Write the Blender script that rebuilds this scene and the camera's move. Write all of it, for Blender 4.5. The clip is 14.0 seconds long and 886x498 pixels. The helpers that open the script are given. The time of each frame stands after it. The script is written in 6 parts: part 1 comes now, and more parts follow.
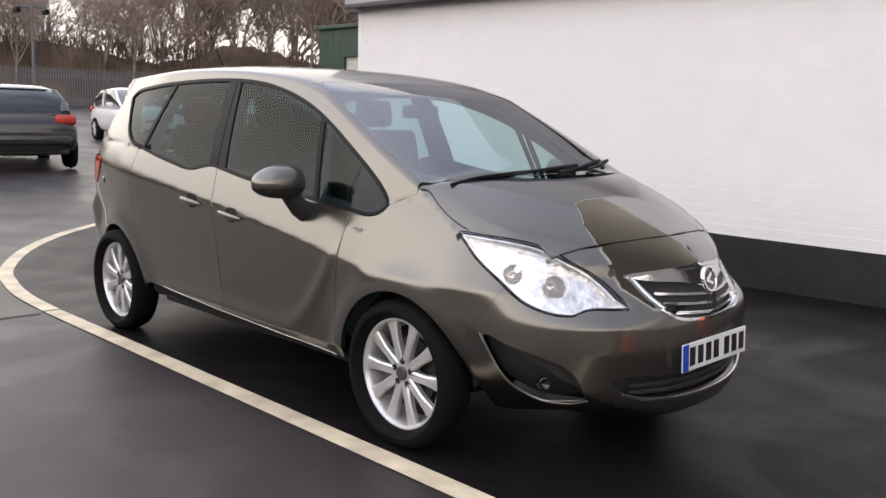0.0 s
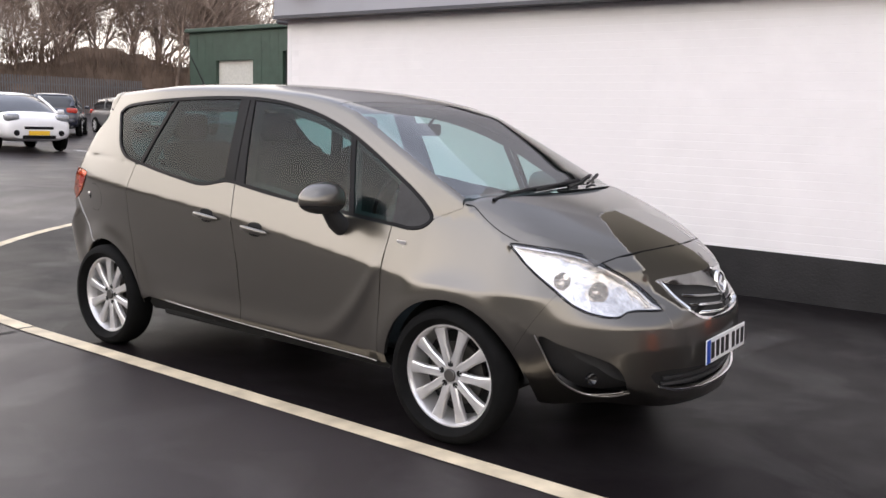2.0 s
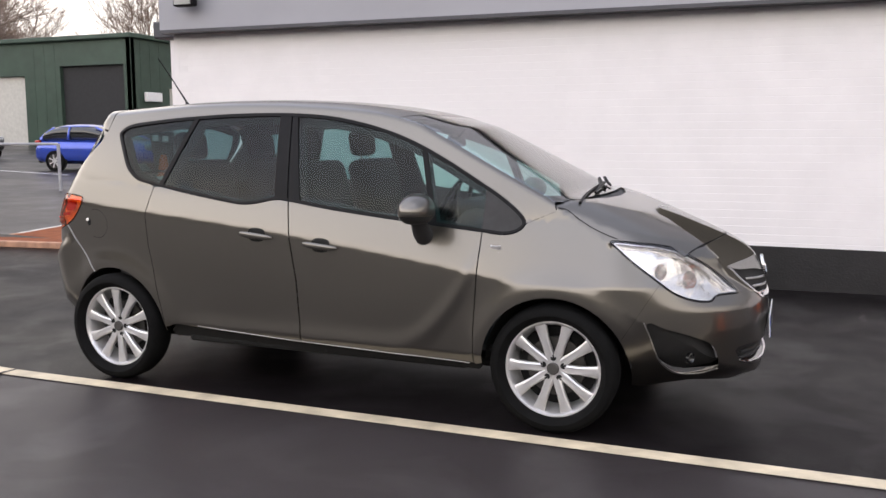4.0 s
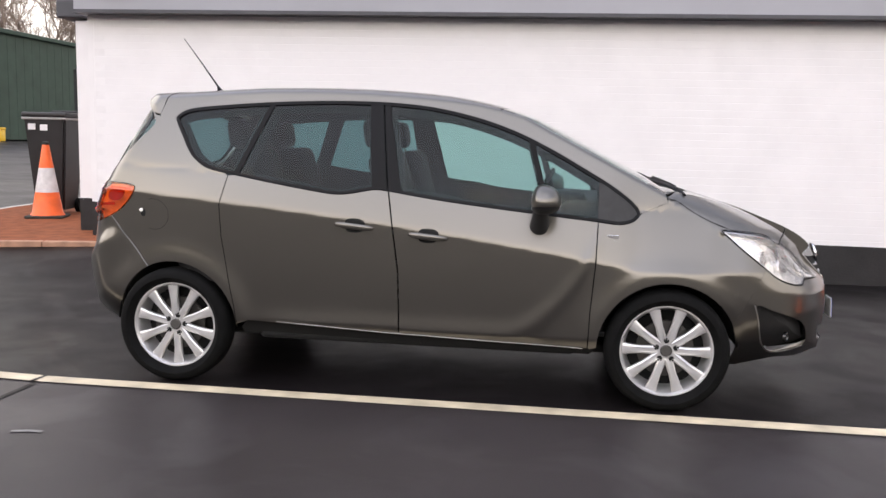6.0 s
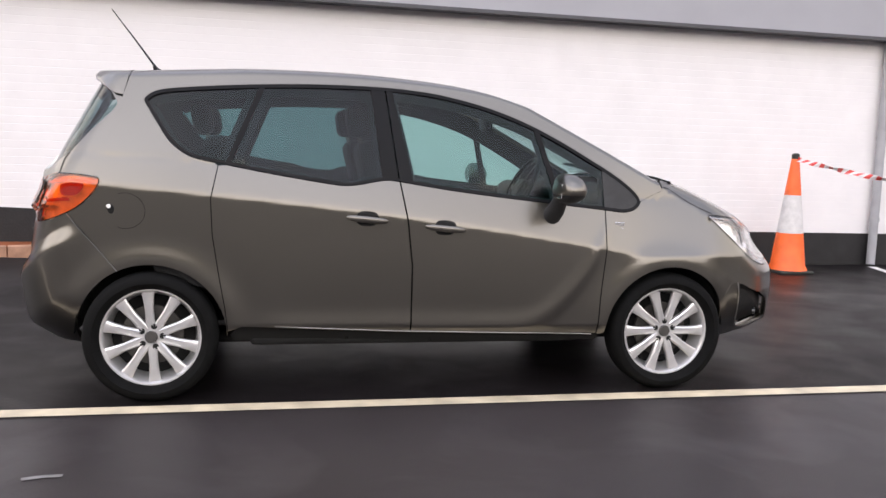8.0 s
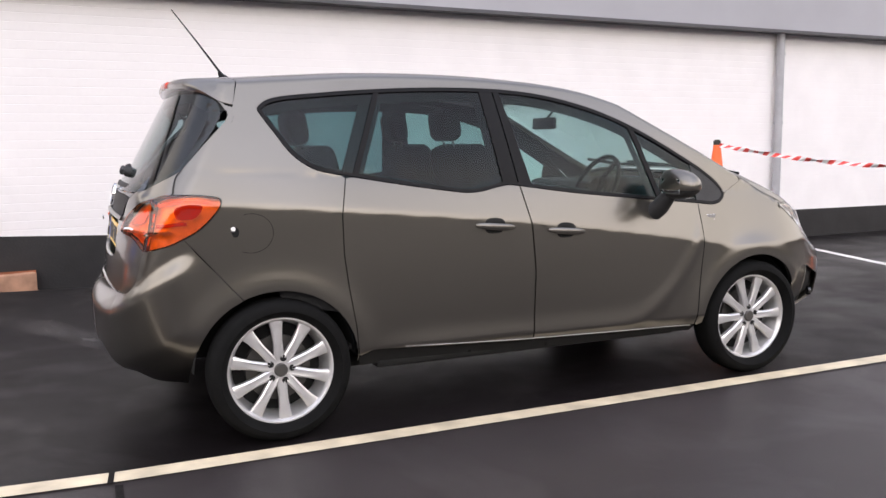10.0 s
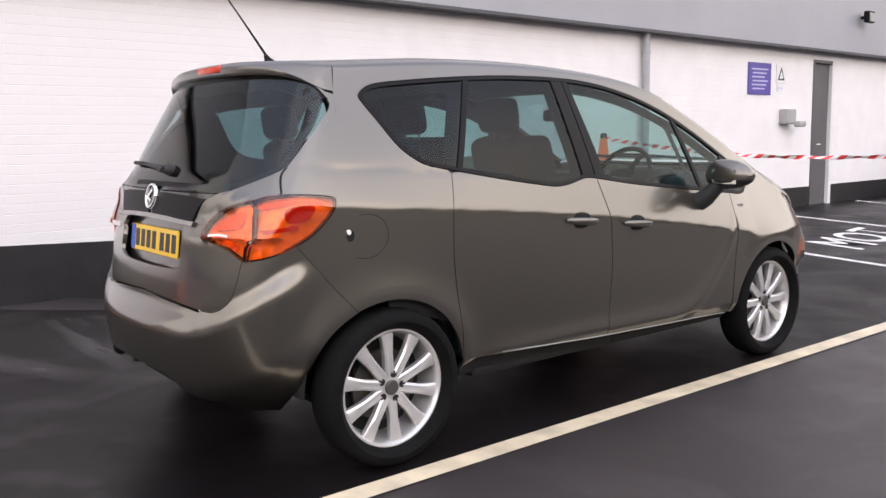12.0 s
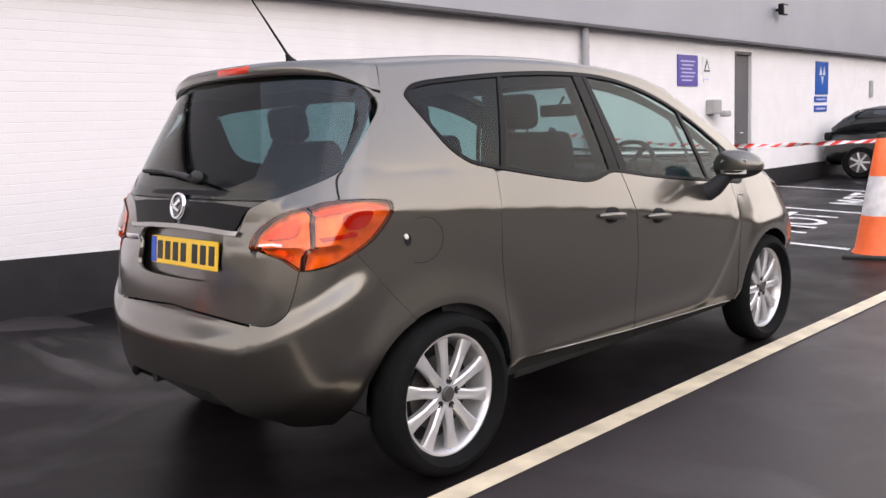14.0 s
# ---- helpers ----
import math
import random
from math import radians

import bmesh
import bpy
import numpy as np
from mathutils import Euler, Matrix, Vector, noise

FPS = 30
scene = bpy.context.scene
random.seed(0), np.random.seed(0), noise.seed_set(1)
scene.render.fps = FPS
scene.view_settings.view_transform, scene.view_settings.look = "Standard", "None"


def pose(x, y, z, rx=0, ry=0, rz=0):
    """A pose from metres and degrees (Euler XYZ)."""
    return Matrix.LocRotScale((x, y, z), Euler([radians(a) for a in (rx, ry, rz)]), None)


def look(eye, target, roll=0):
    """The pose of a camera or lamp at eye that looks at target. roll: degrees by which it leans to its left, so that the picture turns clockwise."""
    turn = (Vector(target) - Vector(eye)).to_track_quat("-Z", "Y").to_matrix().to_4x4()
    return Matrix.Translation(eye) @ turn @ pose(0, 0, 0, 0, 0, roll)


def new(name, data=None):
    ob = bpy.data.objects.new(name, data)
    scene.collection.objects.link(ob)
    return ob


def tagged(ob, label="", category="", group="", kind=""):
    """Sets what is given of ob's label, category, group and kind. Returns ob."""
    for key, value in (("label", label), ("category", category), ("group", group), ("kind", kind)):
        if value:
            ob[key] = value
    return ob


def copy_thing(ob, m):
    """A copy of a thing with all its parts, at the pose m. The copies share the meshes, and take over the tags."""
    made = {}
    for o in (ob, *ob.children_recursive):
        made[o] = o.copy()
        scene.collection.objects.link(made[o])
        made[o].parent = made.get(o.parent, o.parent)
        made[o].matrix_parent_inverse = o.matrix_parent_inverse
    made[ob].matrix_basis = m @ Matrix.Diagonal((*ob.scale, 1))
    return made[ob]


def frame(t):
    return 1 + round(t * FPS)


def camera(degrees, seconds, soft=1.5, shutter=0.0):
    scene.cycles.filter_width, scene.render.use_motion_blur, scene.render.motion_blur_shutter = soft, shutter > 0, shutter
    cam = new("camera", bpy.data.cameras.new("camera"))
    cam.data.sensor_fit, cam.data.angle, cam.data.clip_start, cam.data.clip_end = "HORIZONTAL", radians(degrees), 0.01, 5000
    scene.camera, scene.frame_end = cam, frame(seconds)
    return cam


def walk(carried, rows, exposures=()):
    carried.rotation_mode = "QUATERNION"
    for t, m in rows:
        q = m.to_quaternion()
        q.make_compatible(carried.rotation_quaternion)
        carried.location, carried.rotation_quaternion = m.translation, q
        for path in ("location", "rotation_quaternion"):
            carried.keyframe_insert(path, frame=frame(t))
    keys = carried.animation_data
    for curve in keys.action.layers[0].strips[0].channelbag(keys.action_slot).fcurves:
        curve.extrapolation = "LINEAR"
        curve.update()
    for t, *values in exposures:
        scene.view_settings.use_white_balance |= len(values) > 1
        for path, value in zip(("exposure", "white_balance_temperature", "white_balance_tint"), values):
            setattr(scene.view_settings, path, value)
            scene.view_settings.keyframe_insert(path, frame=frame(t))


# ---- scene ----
cam = camera(54.0, 14.0)
PATH = [
    (0, (3.923, -3.169, 1.385), (2.523, -1.773, 1.081), 1.4),
    (0.5, (3.863, -3.251, 1.392), (2.489, -1.831, 1.084), 1.4),
    (1, (3.805, -3.406, 1.387), (2.497, -1.922, 1.094), 1.9),
    (1.5, (3.717, -3.62, 1.427), (2.49, -2.068, 1.132), 0.9),
    (2, (3.531, -3.892, 1.436), (2.36, -2.296, 1.151), 1.7),
    (2.5, (3.281, -4.105, 1.407), (2.162, -2.475, 1.109), 2.3),
    (3, (2.966, -4.307, 1.429), (1.947, -2.606, 1.167), 0.6),
    (5.3, (1.404, -5.182, 1.383), (0.965, -3.251, 1.102), 0.9),
    (5.5, (1.223, -5.196, 1.386), (0.811, -3.259, 1.108), 0.6),
    (6, (0.799, -5.263, 1.346), (0.518, -3.298, 1.102), 1.3),
    (6.5, (0.396, -5.26, 1.319), (0.259, -3.281, 1.067), 1.0),
    (7, (0.002, -5.184, 1.281), (-0.015, -3.198, 1.044), 0.5),
    (7.2, (-0.154, -5.173, 1.284), (-0.077, -3.189, 1.048), 1.2),
    (9.3, (-1.677, -4.727, 1.26), (-1.037, -2.849, 1.009), -0.2),
    (9.5, (-1.81, -4.656, 1.277), (-1.143, -2.786, 1.03), -0.1),
    (10, (-2.166, -4.483, 1.294), (-1.365, -2.667, 1.051), -0.6),
    (10.5, (-2.464, -4.255, 1.281), (-1.549, -2.492, 1.05), -0.9),
    (11, (-2.735, -4.013, 1.291), (-1.693, -2.324, 1.041), -0.7),
    (11.5, (-3.03, -3.791, 1.302), (-1.853, -2.195, 1.045), -0.7),
    (12, (-3.22, -3.53, 1.289), (-1.987, -1.976, 1.032), -0.9),
    (12.5, (-3.39, -3.321, 1.306), (-2.072, -1.841, 1.038), -1.0),
    (13, (-3.532, -3.154, 1.318), (-2.125, -1.757, 1.053), -2.4),
    (13.5, (-3.554, -3.09, 1.311), (-2.159, -1.689, 1.009), -2.9),
    (14, (-3.573, -3.094, 1.31), (-2.183, -1.682, 1.041), -2.4),
]
walk(cam, [(t, look(eye, target, roll)) for t, eye, target, roll in PATH], [(0, 0.56, 6600, 10.5), (1, 0.59, 6600, 10.5), (1.5, 0.68, 6600, 10.6), (2, 0.72, 6600, 10.8), (2.5, 0.72, 6600, 11), (3, 0.61, 6600, 11), (5.5, 0.74, 6600, 11), (7, 0.83, 6600, 11.5), (10.5, 0.86, 6600, 12.3), (14, 0.82, 6620, 13.5)])

# ---- world, light and exposure ----
world = bpy.data.worlds.new("overcast_sky")
scene.world = world
world.use_nodes = True
wn, wl = world.node_tree.nodes, world.node_tree.links
wn.clear()
sky = wn.new("ShaderNodeTexSky")
sky.sky_type, sky.sun_disc = "NISHITA", False
sky.sun_elevation, sky.sun_rotation = radians(42), radians(204.4)
sky.dust_density, sky.air_density = 1.5, 1.0
pale = wn.new("ShaderNodeHueSaturation")
pale.inputs["Saturation"].default_value = 0.3
cloud = wn.new("ShaderNodeTexNoise")
cloud.inputs["Scale"].default_value, cloud.inputs["Detail"].default_value = 2.6, 6.0
cover = wn.new("ShaderNodeValToRGB")   # light and dark parts of the cloud cover
cover.color_ramp.elements[0].position, cover.color_ramp.elements[1].position = 0.36, 0.66
cover.color_ramp.elements[0].color, cover.color_ramp.elements[1].color = (6.7, 6.75, 7.4, 1), (11.0, 10.9, 11.6, 1)
lookup = wn.new("ShaderNodeTexCoord")   # slate cloud overhead, thinner and warmer low over the land
height = wn.new("ShaderNodeSeparateXYZ")
low_sky = wn.new("ShaderNodeValToRGB")
low_sky.color_ramp.interpolation = "EASE"
low_sky.color_ramp.elements[0].position, low_sky.color_ramp.elements[1].position = 0.37, 0.58
low_sky.color_ramp.elements[0].color, low_sky.color_ramp.elements[1].color = (1.29, 1.20, 1.04, 1), (0.67, 0.715, 0.82, 1)
deck = wn.new("ShaderNodeMix")
deck.data_type, deck.blend_type = "RGBA", "MULTIPLY"
deck.inputs[0].default_value = 1.0
veil = wn.new("ShaderNodeMix")
veil.data_type = "RGBA"
veil.inputs[0].default_value = 0.85
back = wn.new("ShaderNodeBackground")
back.inputs["Strength"].default_value = 0.15
wout = wn.new("ShaderNodeOutputWorld")
wl.new(sky.outputs["Color"], pale.inputs["Color"])
wl.new(cloud.outputs["Fac"], cover.inputs[0])
wl.new(pale.outputs["Color"], veil.inputs[6])
wl.new(lookup.outputs["Generated"], height.inputs[0])
wl.new(height.outputs["Z"], low_sky.inputs[0])
wl.new(cover.outputs["Color"], deck.inputs[6])
wl.new(low_sky.outputs["Color"], deck.inputs[7])
side_sky = wn.new("ShaderNodeMapRange")   # heavier cloud away from the sun
side_sky.interpolation_type = "SMOOTHSTEP"
side_sky.inputs["From Min"].default_value, side_sky.inputs["From Max"].default_value = -0.2, 0.95
side_sky.inputs["To Min"].default_value, side_sky.inputs["To Max"].default_value = 1.08, 0.42
heavy = wn.new("ShaderNodeMix")
heavy.data_type, heavy.blend_type = "RGBA", "MULTIPLY"
heavy.inputs[0].default_value = 1.0
across = wn.new("ShaderNodeVectorMath")
across.operation = "DOT_PRODUCT"
across.inputs[1].default_value = (0.41, 0.91, 0)
wl.new(lookup.outputs["Generated"], across.inputs[0])
wl.new(across.outputs["Value"], side_sky.inputs["Value"])
wl.new(deck.outputs[2], heavy.inputs[6])
wl.new(side_sky.outputs["Result"], heavy.inputs[7])
wl.new(heavy.outputs[2], veil.inputs[7])
wl.new(veil.outputs[2], back.inputs["Color"])
wl.new(back.outputs["Background"], wout.inputs["Surface"])

sun = new("sun", bpy.data.lights.new("sun", "SUN"))
sun.data.energy, sun.data.angle, sun.data.color = 0.58, radians(110), (1.0, 0.95, 0.91)
sun.matrix_world = look((-5.0, -11.0, 11.0), (0, 0, 0))

# ---- materials ----
def material(name, color, rough=0.5, metal=0.0, coat=0.0, vary=0.12, scale=6.0, bump=0.0, bump_scale=60.0, rough_vary=0.0,
             spec=0.5, per_object=0.0, emit=None, detail=4.0):
    m = bpy.data.materials.new(name)
    m.use_nodes = True
    nt = m.node_tree
    b = nt.nodes["Principled BSDF"]
    b.inputs["Roughness"].default_value, b.inputs["Metallic"].default_value = rough, metal
    b.inputs["Coat Weight"].default_value, b.inputs["Coat Roughness"].default_value = coat, 0.03
    b.inputs["Specular IOR Level"].default_value = spec
    b.inputs["Base Color"].default_value = (*color, 1)
    tc = nt.nodes.new("ShaderNodeTexCoord")
    if vary or per_object:
        no = nt.nodes.new("ShaderNodeTexNoise")
        no.inputs["Scale"].default_value, no.inputs["Detail"].default_value = scale, detail
        nt.links.new(tc.outputs["Object"], no.inputs["Vector"])
        mr = nt.nodes.new("ShaderNodeMapRange")
        mr.inputs["From Min"].default_value, mr.inputs["From Max"].default_value = 0.3, 0.7
        mr.inputs["To Min"].default_value, mr.inputs["To Max"].default_value = 1 - vary, 1 + vary
        nt.links.new(no.outputs["Fac"], mr.inputs["Value"])
        value = mr.outputs["Result"]
        if per_object:
            oi = nt.nodes.new("ShaderNodeObjectInfo")
            ma = nt.nodes.new("ShaderNodeMath")
            ma.operation = "MULTIPLY_ADD"
            ma.inputs[1].default_value, ma.inputs[2].default_value = per_object * 2, 1 - per_object
            nt.links.new(oi.outputs["Random"], ma.inputs[0])
            mu = nt.nodes.new("ShaderNodeMath")
            mu.operation = "MULTIPLY"
            nt.links.new(value, mu.inputs[0])
            nt.links.new(ma.outputs[0], mu.inputs[1])
            value = mu.outputs[0]
        hs = nt.nodes.new("ShaderNodeHueSaturation")
        hs.inputs["Color"].default_value = (*color, 1)
        nt.links.new(value, hs.inputs["Value"])
        nt.links.new(hs.outputs["Color"], b.inputs["Base Color"])
        if rough_vary:
            rr = nt.nodes.new("ShaderNodeMapRange")
            rr.inputs["From Min"].default_value, rr.inputs["From Max"].default_value = 0.3, 0.7
            rr.inputs["To Min"].default_value, rr.inputs["To Max"].default_value = max(rough - rough_vary, 0.02), rough + rough_vary
            nt.links.new(no.outputs["Fac"], rr.inputs["Value"])
            nt.links.new(rr.outputs["Result"], b.inputs["Roughness"])
    if bump:
        bn = nt.nodes.new("ShaderNodeTexNoise")
        bn.inputs["Scale"].default_value, bn.inputs["Detail"].default_value = bump_scale, 3.0
        nt.links.new(tc.outputs["Object"], bn.inputs["Vector"])
        bu = nt.nodes.new("ShaderNodeBump")
        bu.inputs["Strength"].default_value, bu.inputs["Distance"].default_value = bump, 0.01
        nt.links.new(bn.outputs["Fac"], bu.inputs["Height"])
        nt.links.new(bu.outputs["Normal"], b.inputs["Normal"])
    if emit:
        b.inputs["Emission Color"].default_value, b.inputs["Emission Strength"].default_value = (*emit[0], 1), emit[1]
    return m


def glass(name, tint, least=0.07, gloss=1.0):
    m = bpy.data.materials.new(name)
    m.use_nodes = True
    nt = m.node_tree
    nt.nodes.clear()
    out = nt.nodes.new("ShaderNodeOutputMaterial")
    tr = nt.nodes.new("ShaderNodeBsdfTransparent")
    tr.inputs["Color"].default_value = (*tint, 1)
    gl = nt.nodes.new("ShaderNodeBsdfGlossy")
    gl.inputs["Roughness"].default_value = 0.02
    lw = nt.nodes.new("ShaderNodeLayerWeight")
    lw.inputs["Blend"].default_value = 0.5
    power = nt.nodes.new("ShaderNodeMath")
    power.operation = "POWER"
    power.inputs[1].default_value = 4.5
    share = nt.nodes.new("ShaderNodeMath")
    share.operation = "MULTIPLY_ADD"
    share.inputs[1].default_value, share.inputs[2].default_value = 1 - least, least
    nt.links.new(lw.outputs["Facing"], power.inputs[0])
    nt.links.new(power.outputs[0], share.inputs[0])
    sheen = nt.nodes.new("ShaderNodeMapRange")
    sheen.inputs["To Min"].default_value = gloss
    nt.links.new(power.outputs[0], sheen.inputs["Value"])
    nt.links.new(sheen.outputs["Result"], gl.inputs["Color"])
    mx = nt.nodes.new("ShaderNodeMixShader")
    nt.links.new(share.outputs[0], mx.inputs[0])
    nt.links.new(tr.outputs[0], mx.inputs[1])
    nt.links.new(gl.outputs[0], mx.inputs[2])
    nt.links.new(mx.outputs[0], out.inputs["Surface"])
    return m


def asphalt(name, dark, light, rough0, rough1, fine_scale=140, spec=0.5, wet=0.0):
    m = bpy.data.materials.new(name)
    m.use_nodes = True
    nt = m.node_tree
    b = nt.nodes["Principled BSDF"]
    b.inputs["Specular IOR Level"].default_value = spec
    tc = nt.nodes.new("ShaderNodeTexCoord")
    big, mid, fine = [nt.nodes.new("ShaderNodeTexNoise") for _ in range(3)]
    for node, s, d in ((big, 0.35, 4), (mid, 2.2, 6), (fine, fine_scale, 2)):
        node.inputs["Scale"].default_value, node.inputs["Detail"].default_value = s, d
        nt.links.new(tc.outputs["Object"], node.inputs["Vector"])
    add = nt.nodes.new("ShaderNodeMath")
    add.operation = "MULTIPLY_ADD"
    add.inputs[1].default_value = 0.45
    nt.links.new(mid.outputs["Fac"], add.inputs[0])
    nt.links.new(big.outputs["Fac"], add.inputs[2])
    ramp = nt.nodes.new("ShaderNodeValToRGB")
    ramp.color_ramp.elements[0].position, ramp.color_ramp.elements[1].position = 0.5, 0.95
    ramp.color_ramp.elements[0].color, ramp.color_ramp.elements[1].color = (*dark, 1), (*light, 1)
    nt.links.new(add.outputs[0], ramp.inputs[0])
    grain = nt.nodes.new("ShaderNodeMix")
    grain.data_type, grain.blend_type = "RGBA", "MULTIPLY"
    grain.inputs[0].default_value = 0.5
    nt.links.new(ramp.outputs[0], grain.inputs[6])
    nt.links.new(fine.outputs["Color"], grain.inputs[7])
    nt.links.new(grain.outputs[2], b.inputs["Base Color"])
    rr = nt.nodes.new("ShaderNodeMapRange")
    rr.inputs["From Min"].default_value, rr.inputs["From Max"].default_value = 0.45, 0.95
    rr.inputs["To Min"].default_value, rr.inputs["To Max"].default_value = rough0, rough1
    nt.links.new(add.outputs[0], rr.inputs["Value"])
    nt.links.new(rr.outputs["Result"], b.inputs["Roughness"])
    if wet:
        damp = nt.nodes.new("ShaderNodeTexNoise")
        damp.inputs["Scale"].default_value, damp.inputs["Detail"].default_value, damp.inputs["Distortion"].default_value = 1.5, 4, 0.6
        nt.links.new(tc.outputs["Object"], damp.inputs["Vector"])
        film = nt.nodes.new("ShaderNodeMapRange")
        film.inputs["From Min"].default_value, film.inputs["From Max"].default_value = 0.5, 0.68
        film.inputs["To Min"].default_value, film.inputs["To Max"].default_value = spec, wet
        nt.links.new(damp.outputs["Fac"], film.inputs["Value"])
        nt.links.new(film.outputs["Result"], b.inputs["Specular IOR Level"])
    bu = nt.nodes.new("ShaderNodeBump")
    bu.inputs["Strength"].default_value, bu.inputs["Distance"].default_value = 0.25, 0.004
    nt.links.new(fine.outputs["Fac"], bu.inputs["Height"])
    nt.links.new(bu.outputs["Normal"], b.inputs["Normal"])
    return m


ASPHALT = asphalt("damp_asphalt", (0.033, 0.0272, 0.0278), (0.056, 0.0475, 0.0480), 0.28, 0.50, spec=0.25, wet=0.5)
BAY_ASPHALT = asphalt("dark_bay_asphalt", (0.0050, 0.0039, 0.0042), (0.0120, 0.0096, 0.0104), 0.28, 0.55, spec=0.1, wet=0.24)
SCUFF = material("pale_scuffed_asphalt", (0.24, 0.23, 0.22), 0.45, vary=0.6, scale=5, bump=0.3, bump_scale=120)
# paler colour stands in for the white wall's reflection on damp ground
SMEAR = material("damp_reflection_asphalt", (0.034, 0.031, 0.031), 0.3, vary=0.5, scale=5, spec=0.5)
smear_nodes, smear_links = SMEAR.node_tree.nodes, SMEAR.node_tree.links
smear_fade = smear_nodes.new("ShaderNodeAttribute")
smear_fade.attribute_name = "fade"
smear_noise = smear_nodes.new("ShaderNodeTexNoise")
smear_noise.inputs["Scale"].default_value, smear_noise.inputs["Detail"].default_value = 3.5, 5.0
smear_share = smear_nodes.new("ShaderNodeMath")
smear_share.operation = "MULTIPLY"
smear_links.new(smear_fade.outputs["Fac"], smear_share.inputs[0])
smear_links.new(smear_noise.outputs["Fac"], smear_share.inputs[1])
smear_links.new(smear_share.outputs[0], smear_nodes["Principled BSDF"].inputs["Alpha"])
LINE = material("cream_road_paint", (0.62, 0.53, 0.38), 0.55, vary=0.25, scale=5, bump=0.2, bump_scale=120)
WHITE_LINE = material("white_road_paint", (0.7, 0.68, 0.66), 0.5, vary=0.25, scale=9, bump=0.2, bump_scale=120)
BRICK_WHITE = material("white_painted_brick", (0.80, 0.775, 0.78), 0.6, vary=0.03, scale=3, bump=0.08, bump_scale=25)
JOINT_WHITE = material("white_painted_joint", (0.795, 0.77, 0.775), 0.65, vary=0.04, scale=8, bump=0.1, bump_scale=40)
PLINTH = material("black_bitumen_paint", (0.012, 0.011, 0.012), 0.6, vary=0.4, scale=4, bump=0.3, bump_scale=50)
FASCIA = material("grey_coated_cladding", (0.33, 0.33, 0.36), 0.45, vary=0.05, scale=1.2)
FASCIA_DARK = material("dark_grey_flashing", (0.06, 0.06, 0.07), 0.5, vary=0.1)
GREY_PIPE = material("grey_pvc_pipe", (0.36, 0.36, 0.38), 0.45, vary=0.1)
GREY_DOOR = material("grey_painted_steel_door", (0.105, 0.10, 0.103), 0.5, vary=0.08, scale=2)
GREEN_CLAD = material("dark_green_cladding", (0.03, 0.056, 0.040), 0.55, vary=0.15, scale=1.5)
PALE_DOOR = material("pale_roller_door", (0.5, 0.49, 0.45), 0.6, vary=0.08)
# dark colour stands in for the shade inside the shed
DARK_SHEET = material("dark_doorway_sheet", (0.02, 0.02, 0.022), 0.8)
PAVING = material("red_brown_paving", (0.24, 0.078, 0.034), 0.85, spec=0.15, vary=0.25, scale=7, bump=0.3, bump_scale=40)
PALE_KERB = material("pale_concrete_kerb", (0.58, 0.55, 0.51), 0.7, vary=0.2, scale=9, bump=0.2)
KERB = material("worn_red_kerb_edge", (0.40, 0.22, 0.14), 0.7, vary=0.25, scale=9, bump=0.2)
BARK = material("bare_tree_bark", (0.25, 0.19, 0.155), 0.9, vary=0.3, scale=2)
# for the unseen banks, kept dark to deepen the car's low reflections
UNSEEN_BANK = material("dark_unseen_bank", (0.05, 0.04, 0.033), 0.95, vary=0.4, scale=0.5)
SCRUB = material("brown_winter_scrub", (0.12, 0.083, 0.06), 0.95, vary=0.4, scale=0.5, per_object=0.1)
GALV = material("galvanised_palisade", (0.13, 0.13, 0.14), 0.6, metal=0.2, vary=0.15)
ORANGE = material("orange_cone_plastic", (0.85, 0.13, 0.02), 0.45, vary=0.12, scale=8)
CONE_WHITE = material("white_reflective_sleeve", (0.62, 0.6, 0.6), 0.4, vary=0.15, scale=12)
CONE_BASE = material("black_recycled_rubber", (0.03, 0.032, 0.028), 0.8, vary=0.3, scale=15)
TAPE_RED = material("red_tape_stripe", (0.72, 0.06, 0.05), 0.4, vary=0.05)
TAPE_WHITE = material("white_tape_film", (0.8, 0.78, 0.78), 0.4, vary=0.05)
SIGN_PURPLE = material("purple_sign_face", (0.10, 0.075, 0.33), 0.35, vary=0.05)
SIGN_BLUE = material("blue_sign_face", (0.01, 0.09, 0.40), 0.35, vary=0.05)
SIGN_WHITE = material("white_sign_face", (0.75, 0.74, 0.75), 0.4, vary=0.03)
SIGN_PRINT = material("pale_printed_line", (0.55, 0.52, 0.75), 0.4, vary=0.03)
SIGN_BLACK = material("black_print", (0.03, 0.03, 0.03), 0.5, vary=0.05)
BOX_GREY = material("grey_plastic_box", (0.34, 0.34, 0.33), 0.5, vary=0.1)
BIN_BLACK = material("black_bin_plastic", (0.015, 0.014, 0.015), 0.45, vary=0.2)

# ---- mesh helpers ----
def mesh_object(name, verts, faces, mat, parent=None, smooth=False, label=""):
    me = bpy.data.meshes.new(name)
    me.from_pydata([tuple(map(float, v)) for v in verts], [], [tuple(map(int, f)) for f in faces])
    me.materials.append(mat)
    if smooth:
        me.shade_smooth()
    ob = new(name, me)
    if parent is not None:
        ob.parent = parent
    if label:
        ob["label"] = label
    return ob


def part(name, bm, mat, parent=None, label="", smooth=False):
    me = bpy.data.meshes.new(name)
    bmesh.ops.recalc_face_normals(bm, faces=bm.faces)
    bm.to_mesh(me)
    bm.free()
    me.materials.append(mat)
    if smooth:
        me.shade_smooth()
        me.set_sharp_from_angle(angle=radians(40))
    ob = new(name, me)
    if parent is not None:
        ob.parent = parent
    if label:
        ob["label"] = label
    return ob


